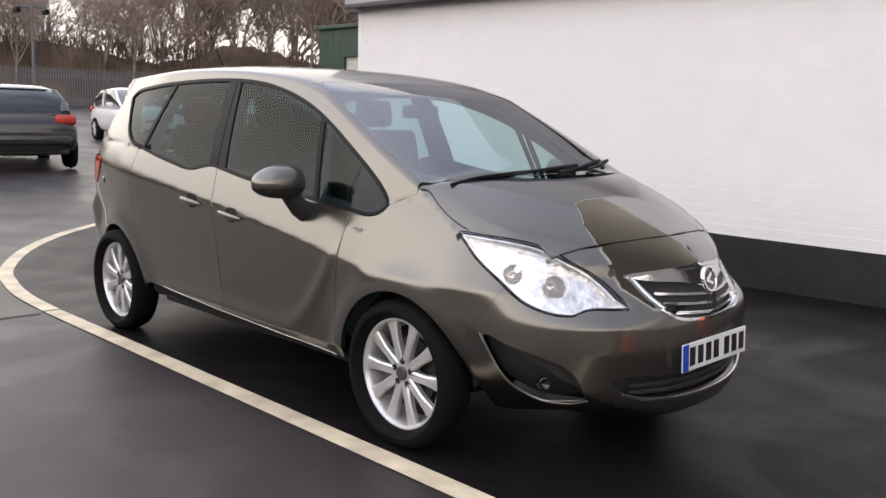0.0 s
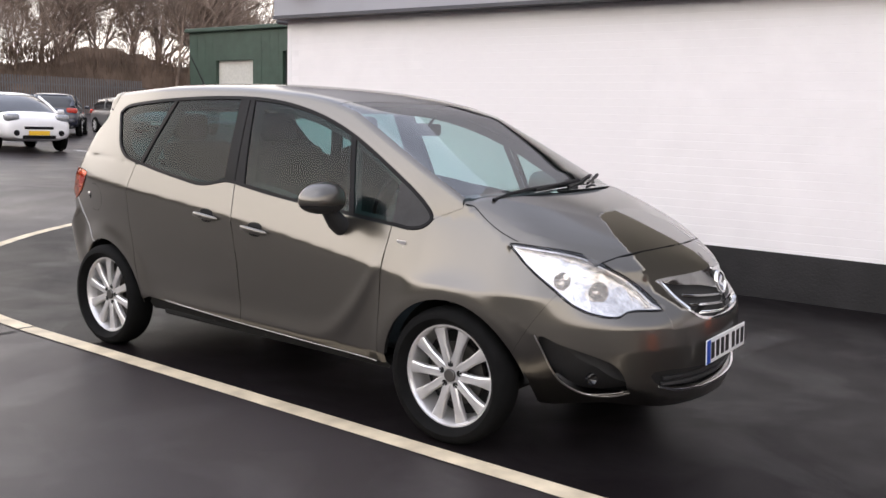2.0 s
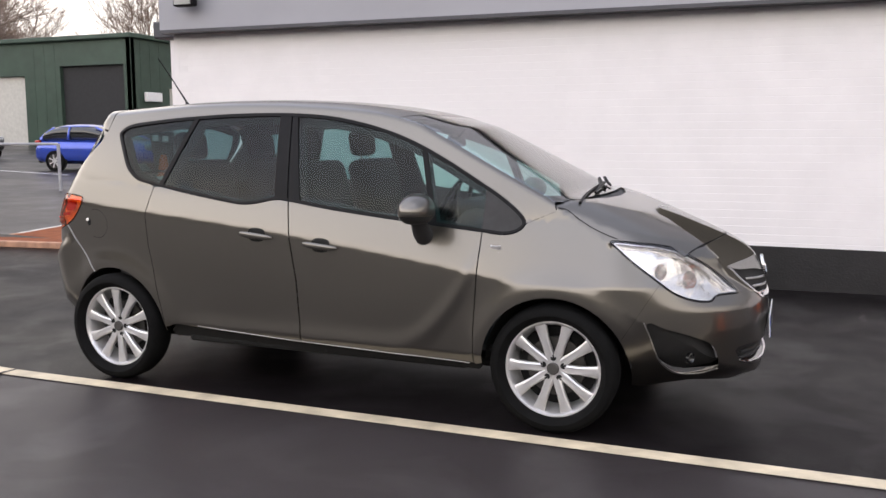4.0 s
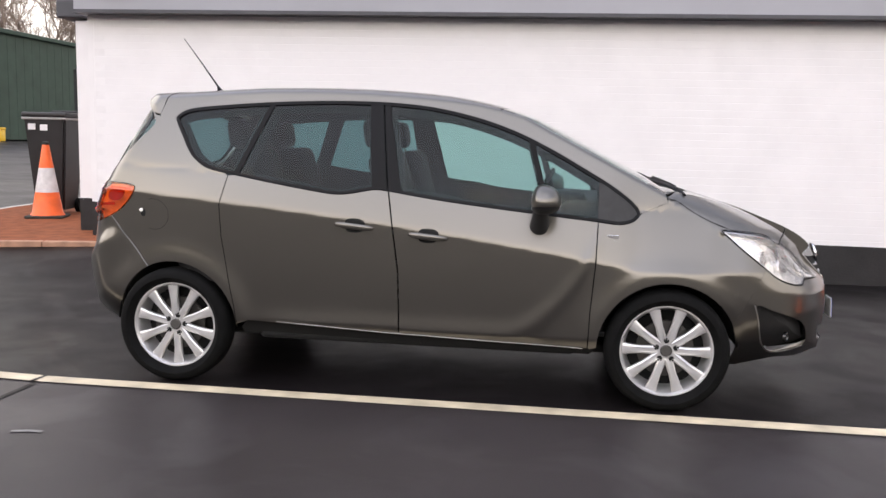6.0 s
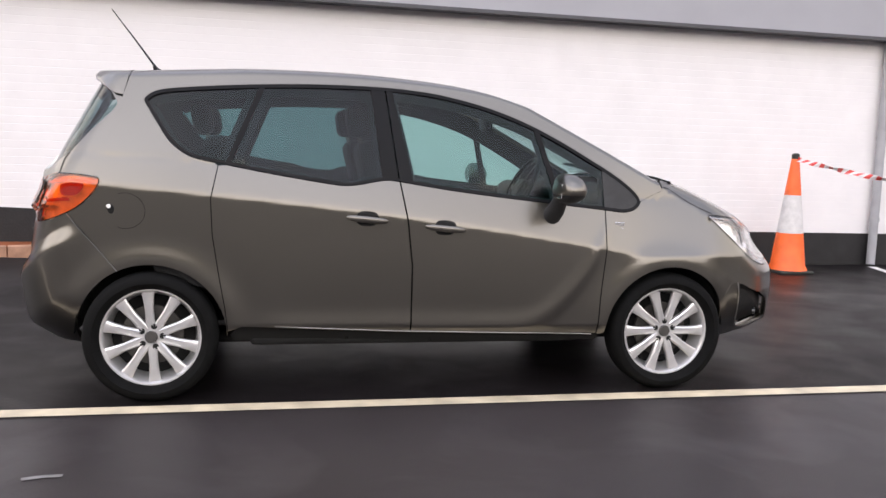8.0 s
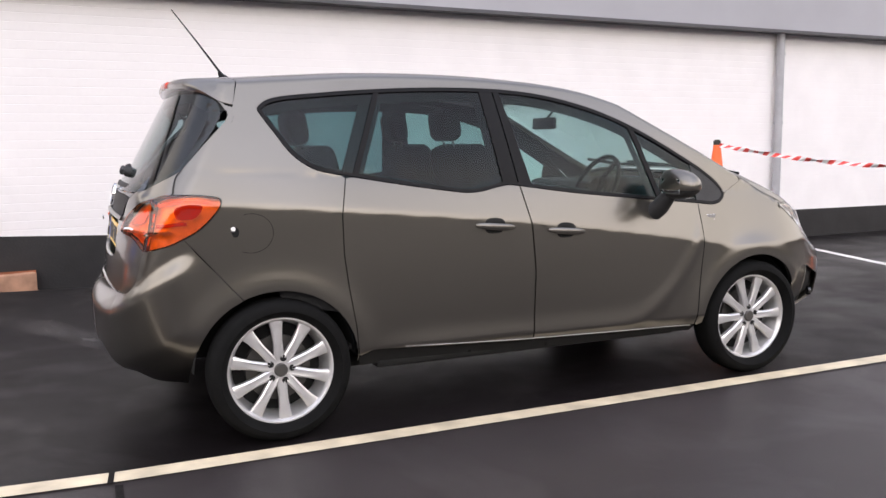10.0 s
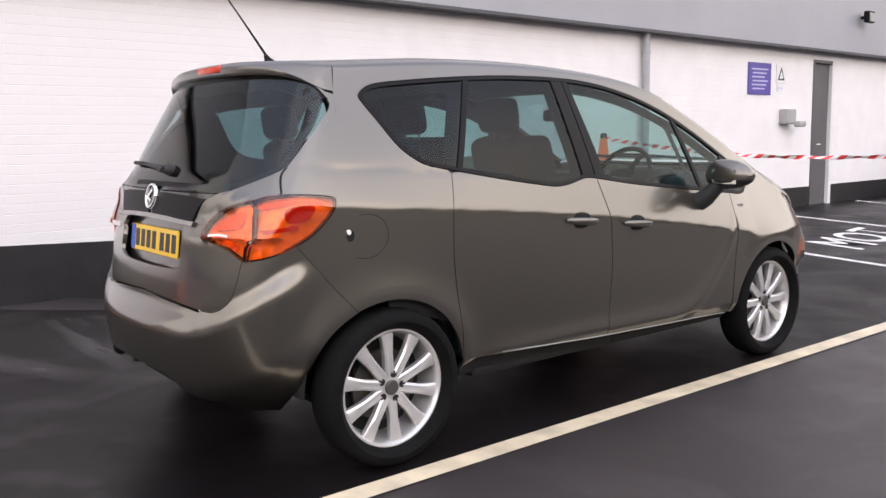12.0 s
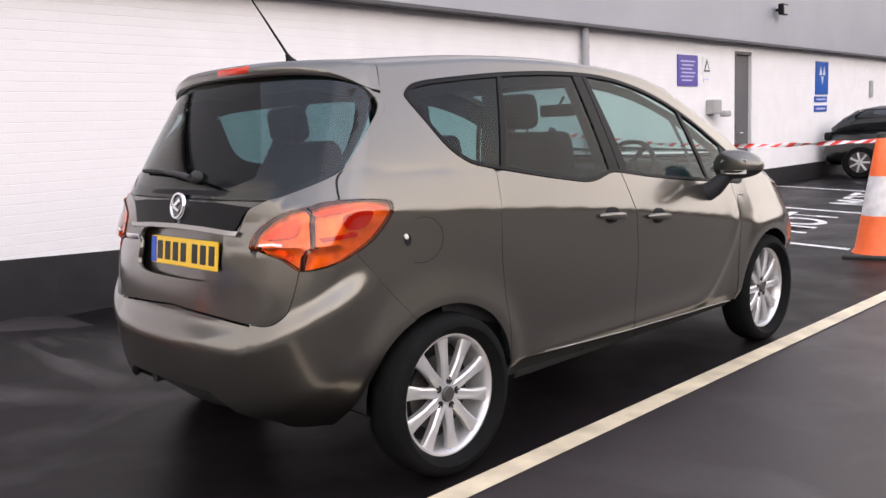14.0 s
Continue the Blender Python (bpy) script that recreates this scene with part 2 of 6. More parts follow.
def box_bm(size, centre=(0, 0, 0), bevel=0.0, m=None, bm=None, segments=2):
    own = bmesh.new()
    bmesh.ops.create_cube(own, size=1, matrix=Matrix.Translation(centre) @ Matrix.Diagonal((*size, 1)))
    if bevel:
        bmesh.ops.bevel(own, geom=own.edges[:], offset=bevel, segments=segments, affect="EDGES", profile=0.5)
    if m is not None:
        bmesh.ops.transform(own, matrix=m, verts=own.verts)
    if bm is None:
        return own
    tmp = bpy.data.meshes.new("tmp")
    own.to_mesh(tmp)
    own.free()
    bm.from_mesh(tmp)
    bpy.data.meshes.remove(tmp)
    return bm


def lathe_bm(profile, segments=32, axis="z", m=None, bm=None, closed=False):
    """Turns a profile of (radius, height) round the axis."""
    bm = bm or bmesh.new()
    rings = []
    for r, h in profile:
        ring = []
        for i in range(segments):
            a = 2 * math.pi * i / segments
            p = Vector((r * math.cos(a), r * math.sin(a), h))
            if axis == "y":
                p = Vector((p.x, p.z, p.y))
            ring.append(bm.verts.new(m @ p if m is not None else p))
        rings.append(ring)
    pairs = list(zip(rings, rings[1:])) + ([(rings[-1], rings[0])] if closed else [])
    for a, b in pairs:
        for i in range(segments):
            j = (i + 1) % segments
            bm.faces.new((a[i], a[j], b[j], b[i]))
    if not closed:
        for ring in (rings[0], rings[-1]):
            if (ring[0].co - ring[segments // 2].co).length > 1e-5:
                bm.faces.new(ring)
    return bm


def tube_bm(points, radius, sides=8, bm=None):
    bm = bm or bmesh.new()
    pts = [Vector(p) for p in points]
    radii = radius if isinstance(radius, (list, tuple)) else [radius] * len(pts)
    rings = []
    for i, p in enumerate(pts):
        d = (pts[min(i + 1, len(pts) - 1)] - pts[max(i - 1, 0)]).normalized()
        u = d.cross(Vector((0, 0, 1)) if abs(d.z) < 0.95 else Vector((1, 0, 0))).normalized()
        v = d.cross(u)
        rings.append([bm.verts.new(p + radii[i] * (math.cos(2 * math.pi * k / sides) * u + math.sin(2 * math.pi * k / sides) * v)) for k in range(sides)])
    for a, b in zip(rings, rings[1:]):
        for k in range(sides):
            bm.faces.new((a[k], a[(k + 1) % sides], b[(k + 1) % sides], b[k]))
    bm.faces.new(rings[0])
    bm.faces.new(rings[-1])
    return bm


def root(name, place, label, category, group="", turn=0.0):
    ob = new(name)
    ob.empty_display_size = 0.2
    ob.matrix_world = pose(*place, 0, 0, turn)
    return tagged(ob, label, category, group)


# ---- ground ----
def rise(x, y):
    """The yard climbs gently behind the car, towards the far sheds."""
    ramp = 0.15 * min(max(y - 2.0, 0.0), 1.0) * min(max(4.0 - y, 0.0), 1.0) * min(max(-x - 1.0, 0.0), 1.0) * min(max((12.0 + x) / 4.0, 0.0), 1.0)
    return ramp + 0.024 * min(max(-x - 2.0, 0.0), 60.0) + 0.006 * min(max(y - 2.0, 0.0), 30.0) * min(max((3.0 - x) / 5.0, 0.0), 1.0)


def ground_sheet():
    near = np.concatenate([np.linspace(-2500, -120, 8), np.linspace(-100, -30, 15), np.arange(-28, 30, 1.0), np.linspace(32, 120, 12), np.linspace(200, 2500, 6)])
    n = len(near)
    verts = [(x, y, rise(x, y)) for y in near for x in near]
    faces = [(j * n + i, j * n + i + 1, (j + 1) * n + i + 1, (j + 1) * n + i) for j in range(n - 1) for i in range(n - 1)]
    ob = mesh_object("ground", verts, faces, ASPHALT, smooth=True)
    return tagged(ob, "dark damp asphalt yard with a worn surface", "ground", kind="structure")


def strip(name, points, width, mat, label, lift=0.006, category="road marking", group=""):
    """A painted line on the ground along the points."""
    pts = [Vector((p[0], p[1], 0)) for p in points]
    verts, faces = [], []
    for i, p in enumerate(pts):
        d = (pts[min(i + 1, len(pts) - 1)] - pts[max(i - 1, 0)]).normalized()
        s = Vector((-d.y, d.x, 0)) * width / 2
        for q in (p - s, p + s):
            verts.append((q.x, q.y, rise(q.x, q.y) + lift))
    for i in range(len(pts) - 1):
        faces.append((2 * i, 2 * i + 2, 2 * i + 3, 2 * i + 1))
    return tagged(mesh_object(name, verts, faces, mat), label, category, group, kind="structure")


def spline(points, n=8, closed=False):
    p = [Vector(q) for q in points]
    p = [p[-1], *p, p[0], p[1]] if closed else [2 * p[0] - p[1], *p, 2 * p[-1] - p[-2]]
    out = []
    for a, b, c, d in zip(p, p[1:], p[2:], p[3:]):
        for k in range(n):
            t = k / n
            out.append(0.5 * (2 * b + (c - a) * t + (2 * a - 5 * b + 4 * c - d) * t * t + (3 * b - a - 3 * c + d) * t ** 3))
    return out if closed else out + [p[-2]]


ground_sheet()
bay = [(6.5, -0.99)] + [(x, -0.955 + 0.004 * x) for x in (5, 4, 3, 2, 1, 0, -1, -2)] + [(-2.6, -0.955), (-3.1, -0.88), (-3.6, -0.74), (-4.35, -0.34), (-5.05, 0.22), (-5.58, 0.84), (-6.0, 1.45), (-6.35, 2.1), (-6.62, 2.8)]
bay_curve = spline([(a, b, 0) for a, b in bay], 6)
verts, faces = [], []
for p in [Vector((16.0, -1.03, 0)), Vector((11.0, -1.01, 0))] + list(bay_curve):
    far = 3.62 + .0465 * (p.x + 4.27)
    for y in (p.y, max(p.y, .5), max(p.y, 2.0), max(p.y, 3.0), far):
        verts.append((p.x, y, rise(p.x, y) + .003))
for i in range(len(verts) // 5 - 1):
    faces += [(5 * i + k, 5 * i + k + 1, 5 * i + 6 + k, 5 * i + 5 + k) for k in range(4)]
tagged(mesh_object("bay_surface", verts, faces, BAY_ASPHALT, smooth=True), "darker asphalt surface inside the marked bay", "ground", kind="structure")
strip("bay_line", [tuple(p) for p in bay_curve], 0.11, LINE, "worn cream painted line curving round the parking area on asphalt")
strip("asphalt_joint", [(-2.02, -1.05), (-2.03, -1.4), (-2.1, -1.9), (-2.05, -3.2)], 0.03, BAY_ASPHALT, "dark joint across the asphalt", lift=.004, category="ground joint")
strip("line_break", [(-2.035, -.9), (-2.05, -1.03)], 0.022, BAY_ASPHALT, "narrow dark break across the painted line", lift=.0085, category="ground joint")
strip("floor_mark", [(-1.66, -1.77), (-1.58, -1.75), (-1.52, -1.75)], 0.028, SCUFF, "small pale scuff on the asphalt", lift=.004, category="ground mark")


def reflection_smear(pts, width):
    """A damp smear painting the wall's reflection in paler colour; per-vertex values fade its edges."""
    line = spline([(a, b, 0) for a, b in pts], 5)
    verts, faces, fade = [], [], []
    for i, p in enumerate(line):
        d = (line[min(i + 1, len(line) - 1)] - line[max(i - 1, 0)]).normalized()
        for k in range(-3, 4):
            q = p + Vector((-d.y, d.x, 0)) * (width * k / 6)
            verts.append((q.x, q.y, rise(q.x, q.y) + .0065))
            fade.append((1 - (k / 3) ** 2) * min(1.0, i / 3, (len(line) - 1 - i) / 3))
    for i in range(len(line) - 1):
        faces += [(7 * i + k, 7 * i + k + 1, 7 * i + 8 + k, 7 * i + 7 + k) for k in range(6)]
    ob = mesh_object("floor_reflection", verts, faces, SMEAR, smooth=True)
    ob.data.attributes.new("fade", "FLOAT", "POINT").data.foreach_set("value", fade)
    tagged(ob, "faint pale streak painted as the white wall's reflection on damp asphalt", "ground mark", "floor scuffs", kind="structure")


for pts, w in (([(1.72, 1.55), (1.55, 2.0), (1.35, 2.46)], .26), ([(1.72, 1.55), (1.8, 2.1), (1.95, 2.8)], .34), ([(-1.75, 2.6), (-1.4, 2.66), (-1.0, 2.67)], .34), ([(-1.72, 2.75), (-1.62, 2.0), (-1.6, 1.3)], .24), ([(-1.10, 2.75), (-1.3, 1.8)], .24),
               ([(2.5, 2.0), (2.9, 2.6), (3.1, 3.2)], .4), ([(-2.5, 2.3), (-2.2, 2.0), (-1.8, 1.2)], .3)):
    reflection_smear(pts, w)
for a, b in [((6.15, 3.85), (5.05, -0.1)), ((9.35, 4.05), (8.1, 0.4)), ((12.6, 4.2), (11.2, 1.0))]:
    strip("parking_line", [(a[0] + (b[0] - a[0]) * k / 6, a[1] + (b[1] - a[1]) * k / 6) for k in range(7)], 0.10, WHITE_LINE,
          "thin white painted parking bay line on asphalt", group="parking bay lines")
for a, b in [((-18.5, 9.2), (-13.8, 9.0)), ((-24.0, 15.0), (-16.5, 14.0))]:
    strip("parking_line", [(a[0] + (b[0] - a[0]) * k / 8, a[1] + (b[1] - a[1]) * k / 8) for k in range(9)], 0.14, WHITE_LINE,
          "faded white bay line across the far yard", group="far bay lines")


def painted_word(word, origin, along, up):
    """Tall worn letters on the ground; along and up are the steps of one unit of width and height."""
    curve = bpy.data.curves.new("lettering", "FONT")
    curve.body, curve.resolution_u, curve.offset = word, 3, 0.012
    flat = bpy.data.objects.new("lettering", curve)
    me = bpy.data.meshes.new_from_object(flat)
    bpy.data.objects.remove(flat)
    for v in me.vertices:
        a, b = v.co.x, v.co.y
        x, y = origin[0] + along[0] * a + up[0] * b, origin[1] + along[1] * a + up[1] * b
        v.co = (x, y, rise(x, y) + .0072)
    me.materials.append(WHITE_LINE)
    me.name = "bay_lettering"
    return tagged(new("bay_lettering", me), "worn white painted capital letters in the parking bay", "road marking", "bay lettering", kind="structure")


painted_word("MOT", (6.02, .93), (.90, .15), (.36, 1.12))
painted_word("MOT", (9.25, 1.25), (.90, .15), (.36, 1.12))

# ---- white workshop building ----
WALL_TURN = math.degrees(math.atan(0.0465))
WALL_AT = pose(-4.27, 3.56, 0, 0, 0, WALL_TURN)   # along the wall x, into the building y
WALL_LEN, WALL_TOP = 34.0, 2.6


def wall_box(name, x0, x1, y0, y1, z0, z1, mat, parent=None, bevel=0.0, label=""):
    bm = box_bm((x1 - x0, y1 - y0, z1 - z0), ((x0 + x1) / 2, (y0 + y1) / 2, (z0 + z1) / 2), bevel, WALL_AT)
    return part(name, bm, mat, parent, label)


def wall_quad_prism(name, pts, y0, y1, mat, parent=None):
    """A plate on the wall with the outline pts (x, z), from y0 to y1."""
    bm = bmesh.new()
    a = [bm.verts.new(WALL_AT @ Vector((x, y0, z))) for x, z in pts]
    b = [bm.verts.new(WALL_AT @ Vector((x, y1, z))) for x, z in pts]
    bm.faces.new(a)
    bm.faces.new(b)
    for i in range(len(pts)):
        j = (i + 1) % len(pts)
        bm.faces.new((a[i], a[j], b[j], b[i]))
    return part(name, bm, mat, parent)


DOOR_X0, DOOR_X1, DOOR_TOP = 15.32, 16.1, 2.48
wall_front = wall_box("wall_front", -0.06, DOOR_X0, 0.0015, 0.3, -0.3, WALL_TOP, JOINT_WHITE)
tagged(wall_front, "white painted brick workshop wall above a black base band", "wall", kind="structure")
wall_over = wall_box("wall_over_door", DOOR_X0, DOOR_X1, 0.0015, 0.3, DOOR_TOP, WALL_TOP, JOINT_WHITE)
tagged(wall_over, "white painted brickwork above the grey door", "wall", kind="structure")
wall_far = wall_box("wall_front_far", DOOR_X1, WALL_LEN, 0.0015, 0.3, -0.3, WALL_TOP, JOINT_WHITE)
tagged(wall_far, "white painted brick workshop wall beyond the grey door", "wall", kind="structure")
wall_side = wall_box("wall_side", -0.435, -0.12, 0.75, 18, -0.3, WALL_TOP, JOINT_WHITE)
tagged(wall_side, "white painted end wall of the workshop", "wall", kind="structure")
wall_back = wall_box("wall_back", 0.0, WALL_LEN, 17.7, 18, -0.3, WALL_TOP, JOINT_WHITE)
tagged(wall_back, "plain back wall of the workshop", "wall", kind="structure")
pier = wall_box("wall_pier", -0.435, -0.06, 0.44, 0.75, -0.3, WALL_TOP, BRICK_WHITE)
tagged(pier, "smooth white painted pier set back at the wall's end", "wall", kind="structure")
pier_base = wall_box("plinth_pier", -0.437, -0.066, 0.436, 0.74, -0.2, 0.62, PLINTH)
tagged(pier_base, "black painted base of the white pier", "wall base", kind="structure")
wall_return = wall_box("wall_return", -0.064, 0.001, -0.002, 0.45, 0.6, WALL_TOP - .002, BRICK_WHITE)
tagged(wall_return, "smooth white painted corner of the workshop wall", "wall", kind="structure")
eaves = wall_box("side_eaves", -0.62, -0.14, 0.36, 18.0, WALL_TOP + .02, 2.82, FASCIA_DARK, bevel=.02)
tagged(eaves, "dark grey eaves and gutter along the end wall", "trim", kind="structure")
fascia = wall_box("fascia", -0.13, WALL_LEN + 0.1, -0.16, 18.1, WALL_TOP + 0.037, 4.05, FASCIA)
tagged(fascia, "grey coated metal cladding band above the white wall", "wall", kind="structure")
flash = wall_box("soffit_trim", -0.13, WALL_LEN + 0.1, -0.19, 0.2, WALL_TOP, WALL_TOP + 0.035, FASCIA_DARK)
tagged(flash, "dark grey drip flashing under the cladding", "trim", kind="structure")
plinth = wall_quad_prism("plinth_band", [(-.066, -0.2), (-.066, 0.62), (4.6, 0.43), (8.6, 0.39), (DOOR_X0, 0.34), (DOOR_X0, -0.2)], -0.004, 0.031, PLINTH)
tagged(plinth, "black painted base band along the white wall", "wall base", kind="structure")
plinth2 = wall_quad_prism("plinth_band_far", [(DOOR_X1, -0.2), (DOOR_X1, 0.34), (WALL_LEN, 0.28), (WALL_LEN, -0.2)], -0.004, 0.031, PLINTH)
tagged(plinth2, "black painted base band along the white wall", "wall base", kind="structure")

# ---- the car: one smooth body form that every panel lies on ----
# centre-line outlines (x, z, how far the section rounds off there)
BODY_LOW = [(2.12, .17, .7), (2.23, .23, .7), (2.252, .32, .7), (2.266, .44, .7), (2.26, .57, .7), (2.243, .67, .68), (2.211, .755, .52), (2.165, .83, .36),
            (2.07, .892, .2), (1.95, .942, .09), (1.8, 1.0, .045), (1.6, 1.064, .03), (1.4, 1.117, .03), (1.2, 1.15, .04), (.9, 1.17, .1), (0, 1.19, .1),
            (-1.2, 1.19, .12), (-1.8, 1.15, .2), (-1.905, 1.11, .17), (-1.935, 1.0, .2), (-1.96, .85, .22), (-1.985, .72, .23), (-1.998, .58, .25), (-1.995, .42, .3),
            (-1.97, .30, .4), (-1.88, .23, .4)]
BODY_HIGH = [(1.5, 1.038, .05), (1.2, 1.194, .044), (1.0, 1.307, .04), (.8, 1.411, .036), (.6, 1.495, .035), (.4, 1.557, .037), (.2, 1.599, .043), (0, 1.624, .055), (-.3, 1.642, .055),
             (-.6, 1.647, .055), (-.9, 1.642, .055), (-1.2, 1.629, .055), (-1.5, 1.609, .06), (-1.645, 1.588, .06), (-1.715, 1.50, .07), (-1.785, 1.33, .09), (-1.89, 1.08, .13),
             (-1.965, .93, .2)]
ROUND = 2.3
AXLES, WHEEL_Z, ARCH = (1.322, -1.322), 0.315, 0.354


def outline_planes(points, fine=8):
    p = np.array([tuple(v) for v in spline(points, fine)])
    mid, d = (p[:-1] + p[1:]) / 2, p[1:] - p[:-1]
    n = np.stack([d[:, 1], -d[:, 0]], 1)
    n /= np.linalg.norm(n, axis=1)[:, None]
    n *= np.sign(((np.array([0.0, 0.6]) - mid[:, :2]) * n).sum(1))[:, None]
    return mid[:, :2], n, mid[:, 2]


PLANES = [outline_planes(BODY_LOW, 16), outline_planes(BODY_HIGH, 20)]


def smoothstep(a, b, x):
    t = np.clip((x - a) / (b - a), 0, 1)
    return t * t * (3 - 2 * t)


def half_width(x, z):
    xc = np.clip(x, -1.75, 1.15)
    shoulder = .893 - .125 * xc - .02 * xc * xc
    belt = np.maximum(1.09 - .06 * xc, shoulder + .02)
    soft = lambda v, w: .5 * (v + np.sqrt(v * v + w * w))
    h, k = np.minimum(soft(z - shoulder, .012), belt - shoulder), soft(z - belt, .02)
    below = soft(shoulder - z, .012)
    y = .912 - .045 * below - .085 * below ** 2 - (.34 + .10 * smoothstep(1.0, 1.5, x)) * h - (.33 + .07 * smoothstep(-.9, -1.5, x)) * k - .12 * k * k
    y -= .30 * np.maximum(.36 - z, 0)
    ridge = .385 + 1.9 * np.maximum(xc - .45, 0) ** 2
    y += .011 * np.exp(-((z - ridge + .03) / .06) ** 2) * smoothstep(-1.0, -.6, x) * (1 - smoothstep(.86, 1.0, x))
    for wx in AXLES:
        y += .02 * np.exp(-(np.maximum(np.hypot(x - wx, z - WHEEL_Z) - .37, 0) / .07) ** 2)
    return y * (1 - .04 * (np.maximum(x - .7, 0) / .9) ** 2 - .12 * (np.maximum(-.9 - x, 0) / .9) ** 2)


def nose_sweep(x, y, z):
    """How far the upper nose is swept back beside the centre line."""
    return .6 * y * y * smoothstep(.60, .80, z) * np.clip((x - 1.5) / .6, 0, 1.1) ** 2


def inside_body(p):
    """Positive inside the body, in about metres."""
    x, y, z = p[:, 0], np.abs(p[:, 1]), p[:, 2]
    x = x + nose_sweep(x, y, z)
    w = half_width(x, z)
    q = np.clip(y / w, 0, 1)
    fall = 1 - (1 - q ** ROUND) ** (1 / ROUND)
    out = None
    for m, n, r in PLANES:
        f = ((x[:, None] - m[:, 0]) * n[:, 0] + (z[:, None] - m[:, 1]) * n[:, 1] - fall[:, None] * r).min(1)
        out = f if out is None else np.maximum(out, np.minimum(f, z - .92))
    return np.minimum(out, w - y)


WAYS = {"side": ((0, -1, 2), (0, 1, 0), 1.0), "front": ((2.5, 0, 1), (-1, 0, 0), 1.4), "rear": ((-2.4, 0, 1), (1, 0, 0), 1.4), "top": ((0, 1, 1.8), (0, 0, -1), 1.2)}


def on_body(way, uv):
    """Points of the body seen along a way: side (x, z), front and rear (y, z), top (x, y)."""
    uv = np.asarray(uv, float)
    n = len(uv)
    o = np.zeros((n, 3))
    if way == "side":
        o[:, 0], o[:, 1], o[:, 2] = uv[:, 0], -1.0, uv[:, 1]
    elif way == "top":
        o[:, 0], o[:, 1], o[:, 2] = uv[:, 0], uv[:, 1], 1.8
    else:
        o[:, 0], o[:, 1], o[:, 2] = (2.5 if way == "front" else -2.4), uv[:, 0], uv[:, 1]
    d, reach = np.array(WAYS[way][1], float), WAYS[way][2]
    lo, hi, done = np.zeros(n), np.full(n, reach), np.zeros(n, bool)
    for t in np.linspace(0, reach, 40)[1:]:
        f = inside_body(o + t * d)
        hit = (f > 0) & ~done
        hi[hit], done = t, done | hit
        lo[~done] = t
    for _ in range(16):
        mid = (lo + hi) / 2
        f = inside_body(o + mid[:, None] * d) > 0
        hi, lo = np.where(f, mid, hi), np.where(f, lo, mid)
    return o + hi[:, None] * d


def full_width(x, z):
    """Half the body's width at (x, z), with all its roundings."""
    out = None
    x = x + nose_sweep(x, .6, z)
    for m, n, r in PLANES:
        d = (x[:, None] - m[:, 0]) * n[:, 0] + (z[:, None] - m[:, 1]) * n[:, 1]
        g = ((1 - (1 - np.clip(d / r, 1e-9, 1)) ** ROUND) ** (1 / ROUND)).min(1)
        out = g if out is None else np.maximum(out, np.where(z > .92, g, 0))
    return half_width(x, z) * out


def body_normals(p):
    g = np.zeros_like(p)
    for a in range(3):
        e = np.zeros(3)
        e[a] = 0.02 if a == 0 else 0.005
        g[:, a] = (inside_body(p - e) - inside_body(p + e)) / e[a]
    g /= np.maximum(np.linalg.norm(g, axis=1), 1e-9)[:, None]
    e = 0.004
    flank = np.stack([(full_width(p[:, 0] - .016, p[:, 2]) - full_width(p[:, 0] + .016, p[:, 2])) / 4, 2 * e * np.sign(p[:, 1]),
                      full_width(p[:, 0], p[:, 2] - e) - full_width(p[:, 0], p[:, 2] + e)], 1)
    flank /= np.maximum(np.linalg.norm(flank, axis=1), 1e-9)[:, None]
    share = smoothstep(.25, .45, np.abs(flank[:, 1]))[:, None]
    g = share * flank + (1 - share) * g
    return g / np.maximum(np.linalg.norm(g, axis=1), 1e-9)[:, None]


def top_z(x, y):
    return float(on_body("top", [(x, y)])[0, 2])


def in_loop(loop, p):
    a, b = np.asarray(loop), np.roll(np.asarray(loop), -1, axis=0)
    x, y = p[:, 0][:, None], p[:, 1][:, None]
    with np.errstate(divide="ignore", invalid="ignore"):
        cross = ((a[:, 1] > y) != (b[:, 1] > y)) & (x < (b[:, 0] - a[:, 0]) * (y - a[:, 1]) / (b[:, 1] - a[:, 1]) + a[:, 0])
    return cross.sum(1) % 2 == 1


def resample(loop, step):
    out = []
    pts = [np.array(p, float) for p in loop]
    for a, b in zip(pts, pts[1:] + pts[:1]):
        d = np.linalg.norm(b - a)
        if d < 1e-5:
            continue
        for k in range(max(1, int(math.ceil(d / step)))):
            out.append(a + (b - a) * k / max(1, int(math.ceil(d / step))))
    return out


def clip_loop(loop, a, b):
    """The piece of the loop that lies left of the line from a to b."""
    a, b = np.array(a, float), np.array(b, float)
    side = lambda p: (b[0] - a[0]) * (p[1] - a[1]) - (b[1] - a[1]) * (p[0] - a[0])
    out = []
    pts = [np.array(p, float) for p in loop]
    for p, q in zip(pts, pts[1:] + pts[:1]):
        s, t = side(p), side(q)
        if s >= 0:
            out.append(p)
        if (s >= 0) != (t >= 0):
            out.append(p + (q - p) * s / (s - t))
    return out


def shrink(loop, d):
    """The loop moved inwards by d."""
    p = np.array([tuple(q)[:2] for q in loop], float)
    area = 0.5 * np.sum(p[:, 0] * np.roll(p[:, 1], -1) - np.roll(p[:, 0], -1) * p[:, 1])
    t = np.roll(p, -1, axis=0) - np.roll(p, 1, axis=0)
    t /= np.maximum(np.linalg.norm(t, axis=1), 1e-9)[:, None]
    return [tuple(v) for v in p + d * np.sign(area) * np.stack([-t[:, 1], t[:, 0]], 1)]


def round_loop(points, n=4):
    return [(p.x, p.y) for p in spline([(a, b, 0) for a, b in points], n, closed=True)]


